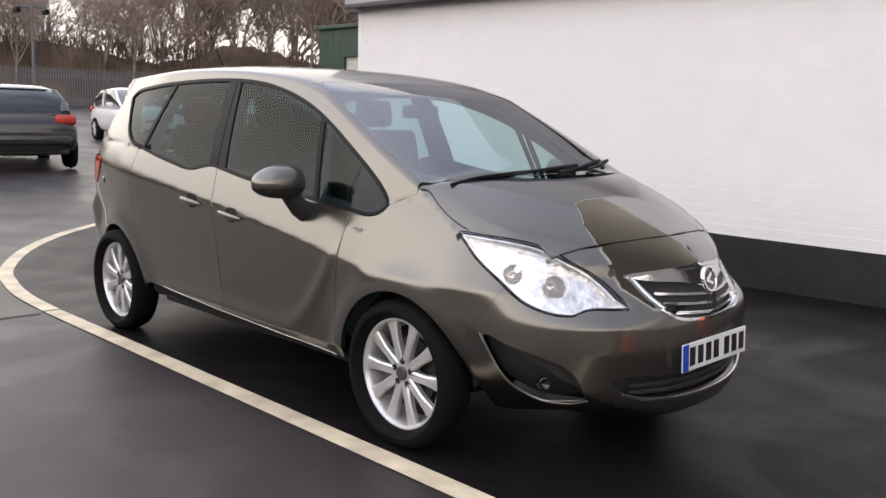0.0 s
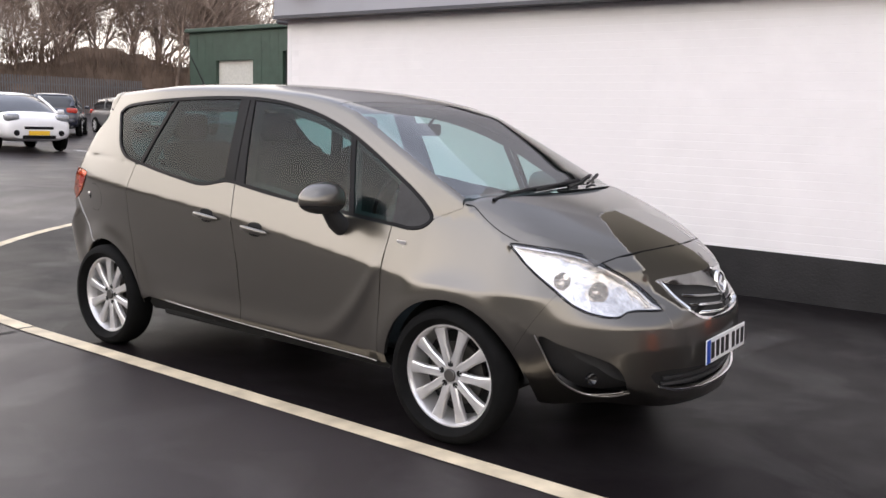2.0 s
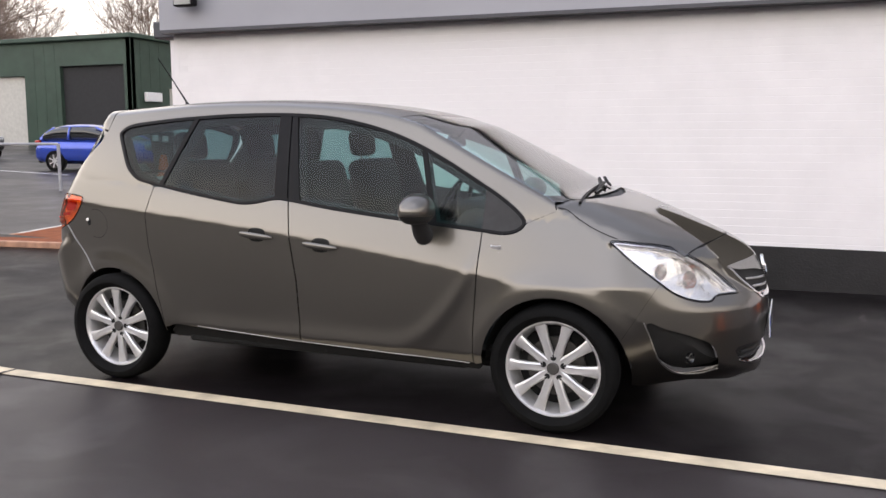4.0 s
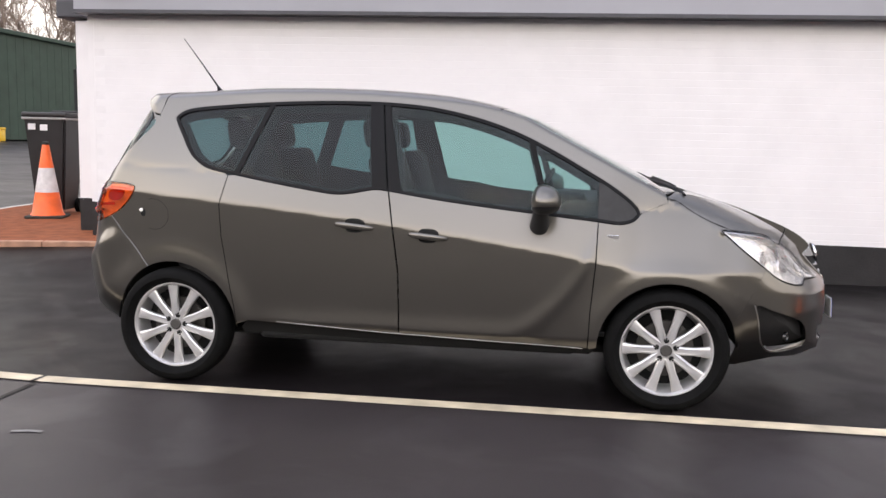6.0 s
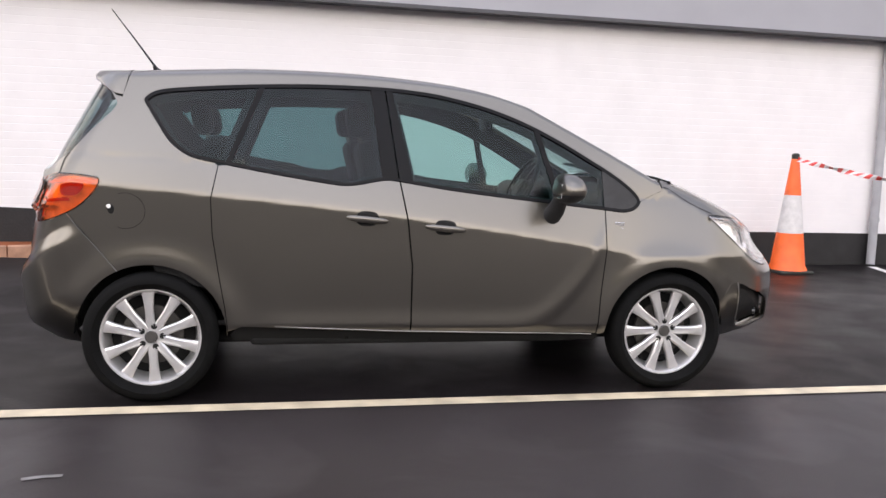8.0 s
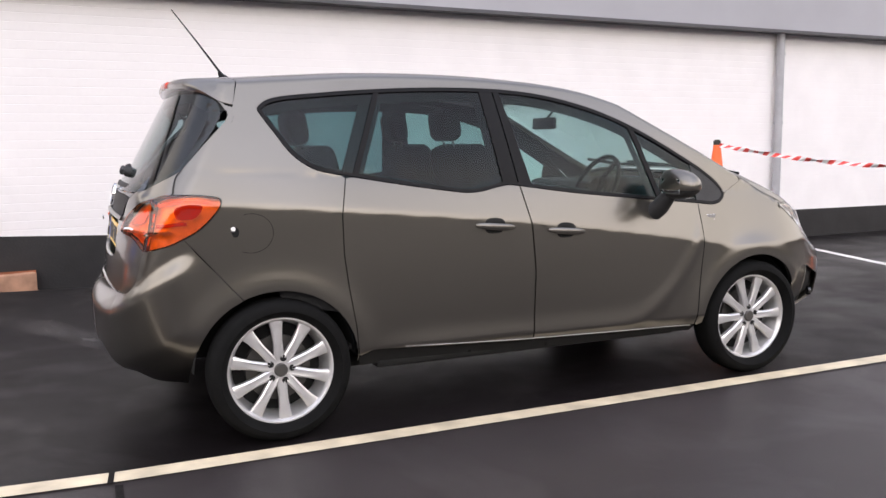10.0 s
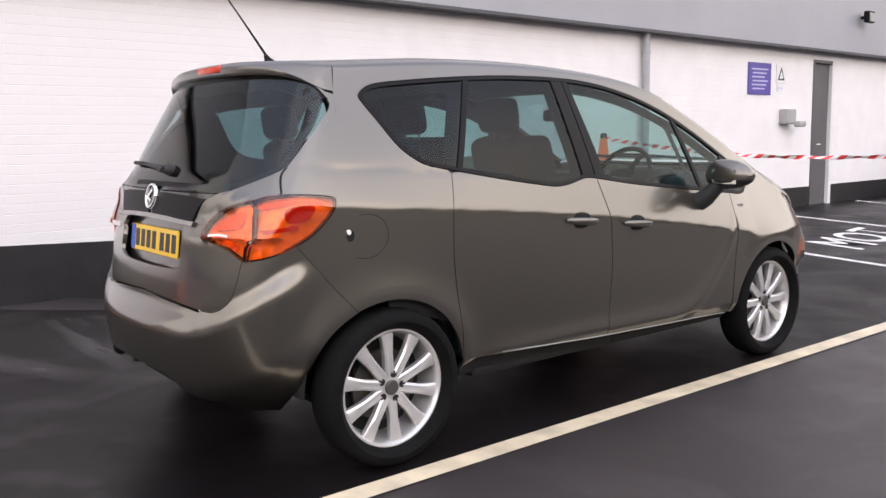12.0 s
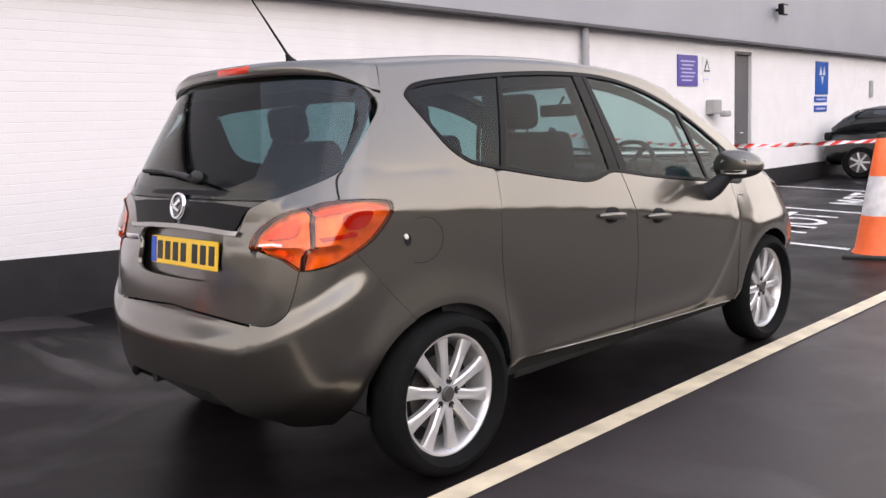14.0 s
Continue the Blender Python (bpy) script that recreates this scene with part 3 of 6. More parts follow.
from mathutils.geometry import delaunay_2d_cdt


def body_panel(name, way, outer, mat, parent, holes=(), step=0.022, lift=0.0, flange=0.014, mirror=False, label="", edge=0.012, rings=()):
    """A panel of the body form inside the loop, with its edges turned in; mirror builds the other flank's."""
    loops = [resample(l, edge) for l in (outer, *holes)]
    pts, edges = [], []
    for l in loops:
        s = len(pts)
        pts += [tuple(p) for p in l]
        edges += [(s + i, s + (i + 1) % len(l)) for i in range(len(l))]
    bound = np.array(pts)
    lo, hi = bound.min(0), bound.max(0)
    gx, gy = np.meshgrid(np.arange(lo[0] + step / 2, hi[0], step), np.arange(lo[1] + step / 2, hi[1], step))
    grid = np.stack([gx.ravel(), gy.ravel()], 1)
    keep = in_loop(loops[0], grid)
    for l in loops[1:]:
        keep &= ~in_loop(l, grid)
    grid = grid[keep]
    for d in rings:
        ring = np.array(shrink(loops[0], d))
        ring = ring[in_loop(loops[0], ring)]
        for l in loops[1:]:
            ring = ring[~in_loop(l, ring)]
        clear = np.array([np.min((bound[:, 0] - g[0]) ** 2 + (bound[:, 1] - g[1]) ** 2) for g in ring])
        ring = ring[clear > (0.7 * d) ** 2]
        pts += [tuple(g) for g in ring]
        bound = np.concatenate([bound, ring])
    if len(grid):
        near = np.array([np.min((bound[:, 0] - g[0]) ** 2 + (bound[:, 1] - g[1]) ** 2) for g in grid])
        grid = grid[near > (0.55 * step) ** 2]
    pts += [tuple(g) for g in grid]
    v2, _, tris, _, _, _ = delaunay_2d_cdt([Vector(p) for p in pts], edges, [], 0, 1e-6)
    uv = np.array([tuple(v) for v in v2])
    tris = np.array([t for t in tris if len(t) == 3])
    cen = uv[tris].mean(1)
    keep = in_loop(loops[0], cen)
    for l in loops[1:]:
        keep &= ~in_loop(l, cen)
    tris = tris[keep]
    used = np.unique(tris)
    back = np.full(len(uv), -1)
    back[used] = np.arange(len(used))
    tris, uv = back[tris], uv[used]
    p = on_body(way, uv)
    n = body_normals(p)
    if callable(lift):
        p = p + n * lift(p)[:, None]
        fn = np.cross(p[tris[:, 1]] - p[tris[:, 0]], p[tris[:, 2]] - p[tris[:, 0]])
        fn *= np.sign((fn * n[tris].mean(1)).sum(1))[:, None]
        n = np.zeros_like(p)
        for k in range(3):
            np.add.at(n, tris[:, k], fn)
        n /= np.maximum(np.linalg.norm(n, axis=1), 1e-12)[:, None]
    else:
        p = p + n * lift
    fn = np.cross(p[tris[:, 1]] - p[tris[:, 0]], p[tris[:, 2]] - p[tris[:, 0]])
    flip = (fn * n[tris].mean(1)).sum(1) < 0
    tris[flip] = tris[flip][:, ::-1]
    verts, norms, faces = list(p), list(n), [tuple(t) for t in tris]
    if flange:
        count = {}
        for t in tris:
            for a, b in ((t[0], t[1]), (t[1], t[2]), (t[2], t[0])):
                count[(a, b)] = count.get((a, b), 0) + 1
        for (a, b) in [e for e in count if (e[1], e[0]) not in count]:
            out = np.cross(p[b] - p[a], (n[a] + n[b]) / 2)
            out = out / max(np.linalg.norm(out), 1e-9)
            s = len(verts)
            verts += [p[a], p[b], p[b] - n[b] * flange - out * 0.002, p[a] - n[a] * flange - out * 0.002]
            norms += [(n[a] + out) / 1.414, (n[b] + out) / 1.414, out, out]
            faces.append((s, s + 3, s + 2, s + 1))
    verts, norms = np.array(verts), np.array(norms)
    made = []
    for flank in ((1, -1) if mirror else (1,)):
        me = bpy.data.meshes.new(name)
        me.from_pydata([(v[0], v[1] * flank, v[2]) for v in verts], [], faces if flank == 1 else [f[::-1] for f in faces])
        me.materials.append(mat)
        me.shade_smooth()
        me.normals_split_custom_set_from_vertices([(v[0], v[1] * flank, v[2]) for v in norms])
        ob = new(name, me)
        ob.parent = parent
        if label:
            ob["label"] = label
        made.append(ob)
    return made


# ---- car materials ----
def car_paint(name, color, rough=0.28, metal=1.0, flake=0.06):
    m = material(name, color, rough, metal, coat=0.9, vary=flake, scale=900, detail=1.0)
    m.node_tree.nodes["Principled BSDF"].inputs["Coat IOR"].default_value = 1.55
    m.node_tree.nodes["Principled BSDF"].inputs["Coat Roughness"].default_value = 0.10
    return m


PAINT = car_paint("brown_grey_metallic_paint", (0.142, 0.131, 0.115), 0.29, 0.93)
TRIM_BLACK = material("black_satin_trim", (0.006, 0.006, 0.007), 0.45, vary=0.1, spec=0.14)
GLOSS_BLACK = material("black_gloss_panel", (0.008, 0.008, 0.009), 0.08, coat=0.5, vary=0.05)
GRAINED = material("dark_grained_plastic", (0.02, 0.02, 0.021), 0.6, vary=0.15, scale=30, bump=0.15, bump_scale=300)
SHELL = material("black_inner_shell", (0.006, 0.006, 0.006), 0.9, vary=0.1)
CHROME = material("bright_chrome", (0.82, 0.82, 0.83), 0.08, metal=1.0, vary=0.03)
LAMP_CHROME = material("lamp_reflector", (0.82, 0.80, 0.78), 0.2, metal=0.9, vary=0.12, scale=25, bump=0.9, bump_scale=17)
ALLOY = material("silver_alloy", (0.66, 0.65, 0.65), 0.3, metal=0.65, vary=0.06, scale=12)
TYRE = material("tyre_rubber", (0.005, 0.005, 0.005), 0.8, vary=0.25, scale=20, bump=0.1, bump_scale=150, spec=0.12)
DISC = material("brake_disc_steel", (0.10, 0.095, 0.09), 0.5, metal=0.8, vary=0.2)
SATIN = material("satin_silver_trim", (0.42, 0.41, 0.40), 0.35, metal=0.9, vary=0.08)
CLEAR = glass("clear_lens", (0.95, 0.95, 0.95), 0.05)
FRONT_GLASS = glass("green_tinted_glass", (0.50, 0.70, 0.68), 0.07, 0.32)
WINDSCREEN_GLASS = glass("windscreen_glass", (0.78, 0.93, 0.92), 0.2)
REAR_GLASS = glass("dark_tinted_glass", (0.26, 0.41, 0.42), 0.07, 0.32)
GATE_GLASS = glass("dark_tinted_rear_glass", (0.27, 0.40, 0.41), 0.07, 0.6)
RED_LENS = material("red_lamp_lens", (0.62, 0.03, 0.008), 0.2, coat=0.3, vary=0.25, scale=10)
AMBER_BACK = material("amber_lamp_insert", (0.8, 0.4, 0.28), 0.3, metal=0.3, vary=0.25, scale=20)
LAMP_BACK = material("bright_lamp_backing", (0.86, 0.8, 0.74), 0.32, metal=0.45, vary=0.3, scale=14, bump=0.6, bump_scale=22)
RED_DEEP = material("deep_red_lamp_insert", (0.36, 0.03, 0.012), 0.25, coat=0.3, vary=0.2, scale=10)
ORANGE_LENS = glass("orange_red_lamp_lens", (0.98, 0.36, 0.09), 0.06)
FABRIC = material("dark_grey_seat_fabric", (0.018, 0.018, 0.02), 0.95, vary=0.15, scale=8)
CABIN = material("dark_cabin_plastic", (0.016, 0.016, 0.018), 0.7, vary=0.1)
LINING = material("pale_grey_headlining", (0.12, 0.12, 0.12), 0.9, vary=0.05)
PLATE_WHITE = material("white_plate_face", (0.75, 0.75, 0.74), 0.3, vary=0.03)
PLATE_YELLOW = material("yellow_plate_face", (0.80, 0.50, 0.03), 0.3, vary=0.03)
PLATE_BLUE = material("blue_plate_strip", (0.01, 0.07, 0.42), 0.35, vary=0.05)
INK = material("black_plate_ink", (0.012, 0.012, 0.012), 0.4, vary=0.05)
MIRROR = material("mirror_glass", (0.85, 0.87, 0.88), 0.02, metal=1.0, vary=0.0)

car = root("people_carrier", (0, .05, 0), "clean brown-grey metallic people carrier parked on damp asphalt", "car")

# panel outlines, right flank: (x, z)
DLO = round_loop([(-1.352, 1.455), (-1.285, 1.493), (-1.1, 1.515), (-.8, 1.538), (-.5, 1.55), (-.22, 1.549), (0, 1.534), (.17, 1.507), (.35, 1.463), (.53, 1.40), (.71, 1.315),
                  (.89, 1.215), (1.03, 1.132), (1.125, 1.06), (1.16, 1.008), (1.13, .968), (1.06, .951), (.95, .962), (.7, .987), (.42, 1.015), (.13, 1.048), (-.12, 1.084),
                  (-.2, 1.092), (-.27, 1.082), (-.34, 1.068), (-.42, 1.063), (-.52, 1.075), (-.75, 1.11), (-.97, 1.149), (-1.07, 1.167), (-1.15, 1.19), (-1.232, 1.25),
                  (-1.297, 1.345), (-1.35, 1.43)])
DLO_OUT = shrink(DLO, -0.004)


def dlo_part(x0, x1, lower):
    """The lower or upper run of the window line between x0 and x1."""
    split = 1.30 if lower else None
    run = [p for p in DLO_OUT if x0 <= p[0] <= x1]
    centre = lambda x: 1.313 + (-1.1 - x) * .54 if x < -1.1 else (1.28 - 0.03 * x if x < .5 else 1.28 - .42 * (x - .5))
    return sorted([p for p in run if (p[1] < centre(p[0])) == lower])


def arch(wx, a0, a1, n=26, r=ARCH):
    """Points of a wheel arch from angle a0 to a1, in degrees from ahead."""
    return [(wx + r * math.cos(radians(a0 + (a1 - a0) * i / n)), WHEEL_Z + r * math.sin(radians(a0 + (a1 - a0) * i / n))) for i in range(n + 1)]


REAR_CUT = [(-.962, .34), (-.976, .46), (-1.007, .638), (-1.033, .814), (-1.04, .987), (-1.008, 1.143)]
MID_CUT = [(-.07, .325), (-.069, .404), (-.073, .669), (-.103, .901), (-.138, 1.083)]
FRONT_CUT = [(.927, .312), (.932, .496), (.951, .755), (.957, .958)]
HEADLIGHT = round_loop([(1.572, .934), (1.685, .926), (1.785, .910), (1.87, .881), (1.965, .820), (2.03, .765), (2.09, .711), (2.142, .672), (2.062, .674), (2.036, .668),
                        (2.015, .652), (1.94, .664), (1.86, .700), (1.775, .765), (1.67, .846), (1.61, .898)], 3)
FOG = round_loop([(1.758, .566), (1.843, .537), (1.96, .495), (2.04, .44), (2.06, .335), (1.96, .296), (1.87, .292), (1.81, .36), (1.78, .454)], 3)
LAMP_SEAM = [(-1.852 + .05 * k / 8, .850 + .217 * k / 8) for k in range(9)]
TAIL = [(p.x, p.y) for p in spline([(-1.802, 1.067, 0), (-1.76, 1.085, 0), (-1.668, 1.086, 0), (-1.575, 1.077, 0), (-1.55, 1.062, 0), (-1.569, 1.017, 0), (-1.639, .944, 0), (-1.726, .895, 0),
                                    (-1.794, .868, 0), (-1.852, .850, 0)], 4)]
seam_yz = [(-float(p[1]), float(p[2])) for p in on_body("side", LAMP_SEAM)]
GATE_LAMP = [(p.x, p.y) for p in spline([(*seam_yz[0], 0), (.614, .892, 0), (.552, .907, 0), (.497, .925, 0), (.497, .957, 0), (.525, 1.002, 0), (.601, 1.044, 0), (*seam_yz[-1], 0)], 4)][:-1] + [(y - .003, z) for y, z in seam_yz[::-1]]
NOSE_EDGE = [(.42, .70), (.42, .62), (.45, .56), (.52, .49), (.52, .24)]                                              # (y, z)
GATE = [(.50, .655), (.586, .659), (.65, .70), (.677, .759)] + seam_yz + [(.752, 1.084), (.776, 1.092), (.764, 1.118), (.746, 1.165), (.760, 1.221), (.756, 1.306), (.737, 1.385), (.708, 1.455)]   # tailgate edge (y, z)


def reproject(way, pts, axes):
    p = on_body(way, pts)
    return [(float(q[axes[0]]), float(q[axes[1]])) for q in p]


def dense(points, n=5):
    return [(p.x, p.y) for p in spline([(a, b, 0) for a, b in points], n)]


def shoulder(xs, start=.45):
    """For each x the half width at which the upper surface turns down into the flank."""
    ys = np.arange(start, .90, .004)
    out = []
    for x in xs:
        z = on_body("top", [(x, y) for y in ys])[:, 2]
        steep = np.nonzero((z[:-1] - z[1:]) / .004 > .55)[0]
        out.append(float(ys[steep[0]] if len(steep) else ys[-1]))
    smooth = np.polyval(np.polyfit(xs, out, 3), xs) - .004
    return [(float(x), float(y)) for x, y in zip(xs, smooth)]


roof_edge = shoulder(np.linspace(-1.43, .43, 20))
wind_edge = shoulder(np.linspace(.43, 1.29, 16))
WIND = [(x, y - .014) for x, y in wind_edge]   # windscreen's side edge (x, y)
bonnet_edge = shoulder(np.linspace(1.305, 1.78, 10), .5) + [(1.89, .605)]
wind_side = reproject("top", [(x, -y) for x, y in dense(wind_edge, 6)], (0, 2))
roof_side = reproject("top", [(x, -y) for x, y in dense(roof_edge, 6)], (0, 2))
bonnet_side = reproject("top", [(x, -y) for x, y in dense(bonnet_edge, 8)], (0, 2))
lid_side = reproject("top", [(1.89, -.605), (1.935, -.48)], (0, 2))
lid_edge_z = top_z(1.952, .42)
NOSE_EDGE = [(.42, float(z)) for z in np.linspace(lid_edge_z - .006, .70, 8)] + NOSE_EDGE[1:]
nose_side = reproject("front", [(-y, z) for y, z in resample(NOSE_EDGE, .03) if True], (0, 2))
nose_side = [p for i, p in enumerate(nose_side) if i == 0 or p[1] < min(q[1] for q in nose_side[:i]) - 1e-4]
gate_side = reproject("rear", [(-y, z) for y, z in dense(GATE, 14)], (0, 2))
tail_side = reproject("rear", [(-.50, z) for z in np.arange(.33, .66, .03)], (0, 2))

def bumper_bulge(p):
    """The rear bumper stands out below its crease, which climbs round the corner towards the lamp."""
    crease = .60 + .22 * np.sin(np.clip((p[:, 0] + 1.95) / .33, 0, 1) * math.pi / 2)
    out = smoothstep(crease + .06, crease - .05, p[:, 2]) * smoothstep(-1.58, -1.78, p[:, 0])
    return .006 + .042 * out


# flank panels
rear_door_loop = REAR_CUT + dlo_part(-1.0, -.142, True) + MID_CUT[::-1] + [(-.5, .345), (-.9, .362)]
front_door_loop = [(x + .008, z) for x, z in MID_CUT] + dlo_part(-.125, .952, True) + [(x - .006, z) for x, z in FRONT_CUT[::-1]] + [(.5, .315)]
sill_loop = [(-.955, .30), (-.9, .352), (-.5, .335), (-.07, .315), (.5, .305), (.921, .302), (.955, .27), (.93, .25), (0, .255), (-.93, .265)]
wing_outer = FRONT_CUT + dlo_part(.958, 1.2, True) + [(1.174, 1.0088), (1.304, 1.0648)] + bonnet_side + lid_side + nose_side + [(1.72, .205), (1.67, .21)] + arch(AXLES[0], -16, 180) + [(.935, .305)]
frame_outer = arch(AXLES[1], 0, 190) + [(-1.70, .27), (-1.80, .29)] + tail_side + gate_side + roof_side + wind_side + [(1.303, 1.0662), (1.176, 1.0112)]
frame_outer += dlo_part(-1.4, 1.17, False)[::-1] + dlo_part(-1.4, -1.012, True) + [(x - .005, z) for x, z in REAR_CUT[::-1]]
bumper_seam = ((1.655, .50), (1.80, .74))
rear_seam = ((-1.507, .677), (-1.66, .856))
wing_loop = clip_loop(wing_outer, *bumper_seam)
nose_corner_loop = clip_loop(wing_outer, (bumper_seam[1][0] + .0012, bumper_seam[1][1]), (bumper_seam[0][0] + .0012, bumper_seam[0][1]))
quarter_loop = clip_loop(frame_outer, rear_seam[1], rear_seam[0])
tail_corner_loop = clip_loop(frame_outer, (rear_seam[0][0] - .004, rear_seam[0][1]), (rear_seam[1][0] - .004, rear_seam[1][1]))

lens_hole = shrink(HEADLIGHT, -.004)
lamp_hole = shrink(TAIL, -.004)
front_doors = body_panel("front_door", "side", front_door_loop, PAINT, car, mirror=True, label="brown-grey metallic front door")
rear_doors = body_panel("rear_door", "side", rear_door_loop, PAINT, car, mirror=True, label="brown-grey metallic rear door")
body_panel("sill", "side", sill_loop, SHELL, car, mirror=True, lift=-.03)
body_panel("front_wing", "side", wing_loop, PAINT, car, [lens_hole], mirror=True, flange=0, rings=(.004, .011, .02, .031))
body_panel("bumper_corner", "side", nose_corner_loop, PAINT, car, [lens_hole, FOG], mirror=True, flange=0.006, step=.016)
body_panel("side_frame", "side", quarter_loop, PAINT, car, [lamp_hole], mirror=True, flange=.004, rings=(.004, .011, .02, .031, .044))
body_panel("pillar_cap", "side", [(-1.425, 1.60), (-1.42, 1.50), (-1.50, 1.44), (-1.57, 1.44), (-1.64, 1.50), (-1.63, 1.55), (-1.52, 1.585)], SHELL, car, mirror=True, lift=-.006, flange=0, step=.015)
body_panel("pillar_lining", "side", clip_loop(quarter_loop, (-3, 1.0), (3, 1.0)), CABIN, car, mirror=True, lift=-.024, flange=0, step=.05)
body_panel("rear_bumper_corner", "side", tail_corner_loop, PAINT, car, [lamp_hole], mirror=True, lift=bumper_bulge, flange=.03, step=.011, edge=.008)

# nose and tail
lid_front = [(0, 2.03), (.19, 2.012), (.33, 1.98), (.48, 1.932), (.605, 1.89)]
lid_z = reproject("top", [(x - -.004, -y) for y, x in lid_front], (1, 2))
GRILLE = round_loop([(-.37, .79), (-.2, .806), (0, .815), (.2, .806), (.37, .79), (.36, .765), (.33, .70), (.26, .63), (.15, .607), (0, .60), (-.15, .607), (-.26, .63), (-.33, .70), (-.36, .765)], 3)
LOW_GRILLE = round_loop([(-.50, .415), (-.22, .405), (0, .402), (.22, .405), (.50, .415), (.46, .345), (.36, .318), (.18, .305), (0, .302), (-.18, .305), (-.36, .318), (-.46, .345)], 3)
nose_top = [(y, z) for y, z in lid_z if abs(y) < .42]
nose_loop = [(-a, b) for a, b in NOSE_EDGE[::-1]] + sorted([(-abs(a), b) for a, b in nose_top if abs(a) < .41])[:-1] + sorted([(abs(a), b) for a, b in nose_top if abs(a) < .41]) + NOSE_EDGE + [(.3, .205), (-.3, .205)]
body_panel("front_bumper", "front", nose_loop, PAINT, car, [GRILLE, LOW_GRILLE], flange=0.035)
bumper_loop = [(-.504, .33), (-.504, .648), (-.34, .66), (0, .676), (.34, .66), (.504, .648), (.504, .33), (.40, .345), (.30, .40), (0, .405), (-.30, .40), (-.40, .345)]
body_panel("rear_bumper", "rear", bumper_loop, PAINT, car, lift=bumper_bulge, flange=.03, step=.011, edge=.008)
gate_half = dense(GATE, 4)
GLASS_HALF = [(0, .985), (.25, .982), (.385, .967), (.405, .966), (.43, 1.032), (.47, 1.07), (.635, 1.126), (.734, 1.172), (.7555, 1.221), (.7525, 1.306), (.7335, 1.385), (.704, 1.453), (.659, 1.494), (.55, 1.532), (.29, 1.553), (0, 1.56)]
GLASS_HALF = dense(GLASS_HALF, 4)
glass_loop = [(-a, b) for a, b in GLASS_HALF] + [(a, b) for a, b in GLASS_HALF[-2:0:-1]]
gate_loop = [(-a, b) for a, b in gate_half] + [(-.665, 1.502), (-.55, 1.541), (-.29, 1.562), (0, 1.569), (.29, 1.562), (.55, 1.541), (.665, 1.502)] + [(a, b) for a, b in gate_half[::-1]] + [(.34, .668), (0, .684), (-.34, .668)]
RECESS = round_loop([(-.31, .80), (-.325, .88), (-.30, .962), (0, .975), (.30, .962), (.325, .88), (.31, .80), (0, .785)], 4)
tailgate = body_panel("tailgate", "rear", gate_loop, PAINT, car, [glass_loop, RECESS, shrink(GATE_LAMP, -.003), [(-a, b) for a, b in shrink(GATE_LAMP, -.003)]], flange=0.02)[0]

gate_gap = [(x, z) for x, z in gate_side if 1.068 < z < 1.19]
low_gap = [(y, z) for y, z in dense(GATE, 6) if z < .905]
for e in (-1, 1):
    body_panel("gate_gap", "rear", ([(e * (y - .005), z) for y, z in low_gap] + [(e * (y + .001), z) for y, z in low_gap[::-1]])[::e], SHELL, car, lift=.003, flange=0, step=.05)
body_panel("gate_gap", "side", [(x - .002, z) for x, z in gate_gap] + [(x + .003, z) for x, z in gate_gap[::-1]], SHELL, car, mirror=True, lift=.0014, flange=0, step=.05)

# bonnet, windscreen, roof
bon_half = dense(bonnet_edge, 8)
bonnet_loop = [(x, -y) for x, y in bon_half] + [(x, -y) for y, x in lid_front[::-1]][1:] + [(x, y) for y, x in lid_front[1:]] + [(x, y) for x, y in bon_half[::-1]][1:] + [(1.40, .5), (1.455, .25), (1.47, 0), (1.455, -.25), (1.40, -.5)]
body_panel("bonnet", "top", bonnet_loop, PAINT, car, flange=0, step=.014, label="brown-grey metallic bonnet with damp sheen")
SEAM = [(1.31, 1.082), (1.353, 1.07), (1.423, 1.024), (1.493, .986), (1.56, .958), (1.60, .944)]
body_panel("bonnet_gap", "side", [(x, z + .002) for x, z in dense(SEAM)] + [(x, z - .002) for x, z in dense(SEAM)[::-1]], SHELL, car, mirror=True, lift=.0012, flange=0, step=.05)
lid_seam = [(x, -y) for y, x in dense([(a, b) for a, b in lid_front])[::-1]] + [(x, y) for y, x in dense([(a, b) for a, b in lid_front])[1:]]
body_panel("bonnet_gap", "top", [(x + .0024, y) for x, y in lid_seam] + [(x - .0024, y) for x, y in lid_seam[::-1]], SHELL, car, lift=.0012, flange=0, step=.05)
wind_half = dense(WIND)
wind_loop = [(x, -y) for x, y in wind_half] + [(1.37, -.56), (1.395, -.28), (1.405, 0), (1.395, .28), (1.37, .56)] + [(x, y) for x, y in wind_half[::-1]] + [(.45, .35), (.455, 0), (.45, -.35)]
pillar_loop = [(x, -y) for x, y in wind_half] + [(x, -y) for x, y in dense(wind_edge, 6)[::-1]]
body_panel("a_pillar", "top", pillar_loop, PAINT, car, flange=0, step=.014, edge=.012)
body_panel("a_pillar", "top", [(x, -y) for x, y in pillar_loop], PAINT, car, flange=0, step=.014, edge=.012)
body_panel("windscreen", "top", wind_loop, WINDSCREEN_GLASS, car, flange=0, step=.035, label="pale green tinted windscreen")
cowl_loop = [(1.29, -.74), (1.37, -.565), (1.40, -.28), (1.41, 0), (1.40, .28), (1.37, .565), (1.29, .74), (1.305, .735), (1.40, .51), (1.452, .25), (1.466, 0), (1.452, -.25), (1.40, -.51), (1.305, -.735)]
body_panel("cowl", "top", cowl_loop, GRAINED, car, lift=-.012)
roof_half = dense(roof_edge, 6)
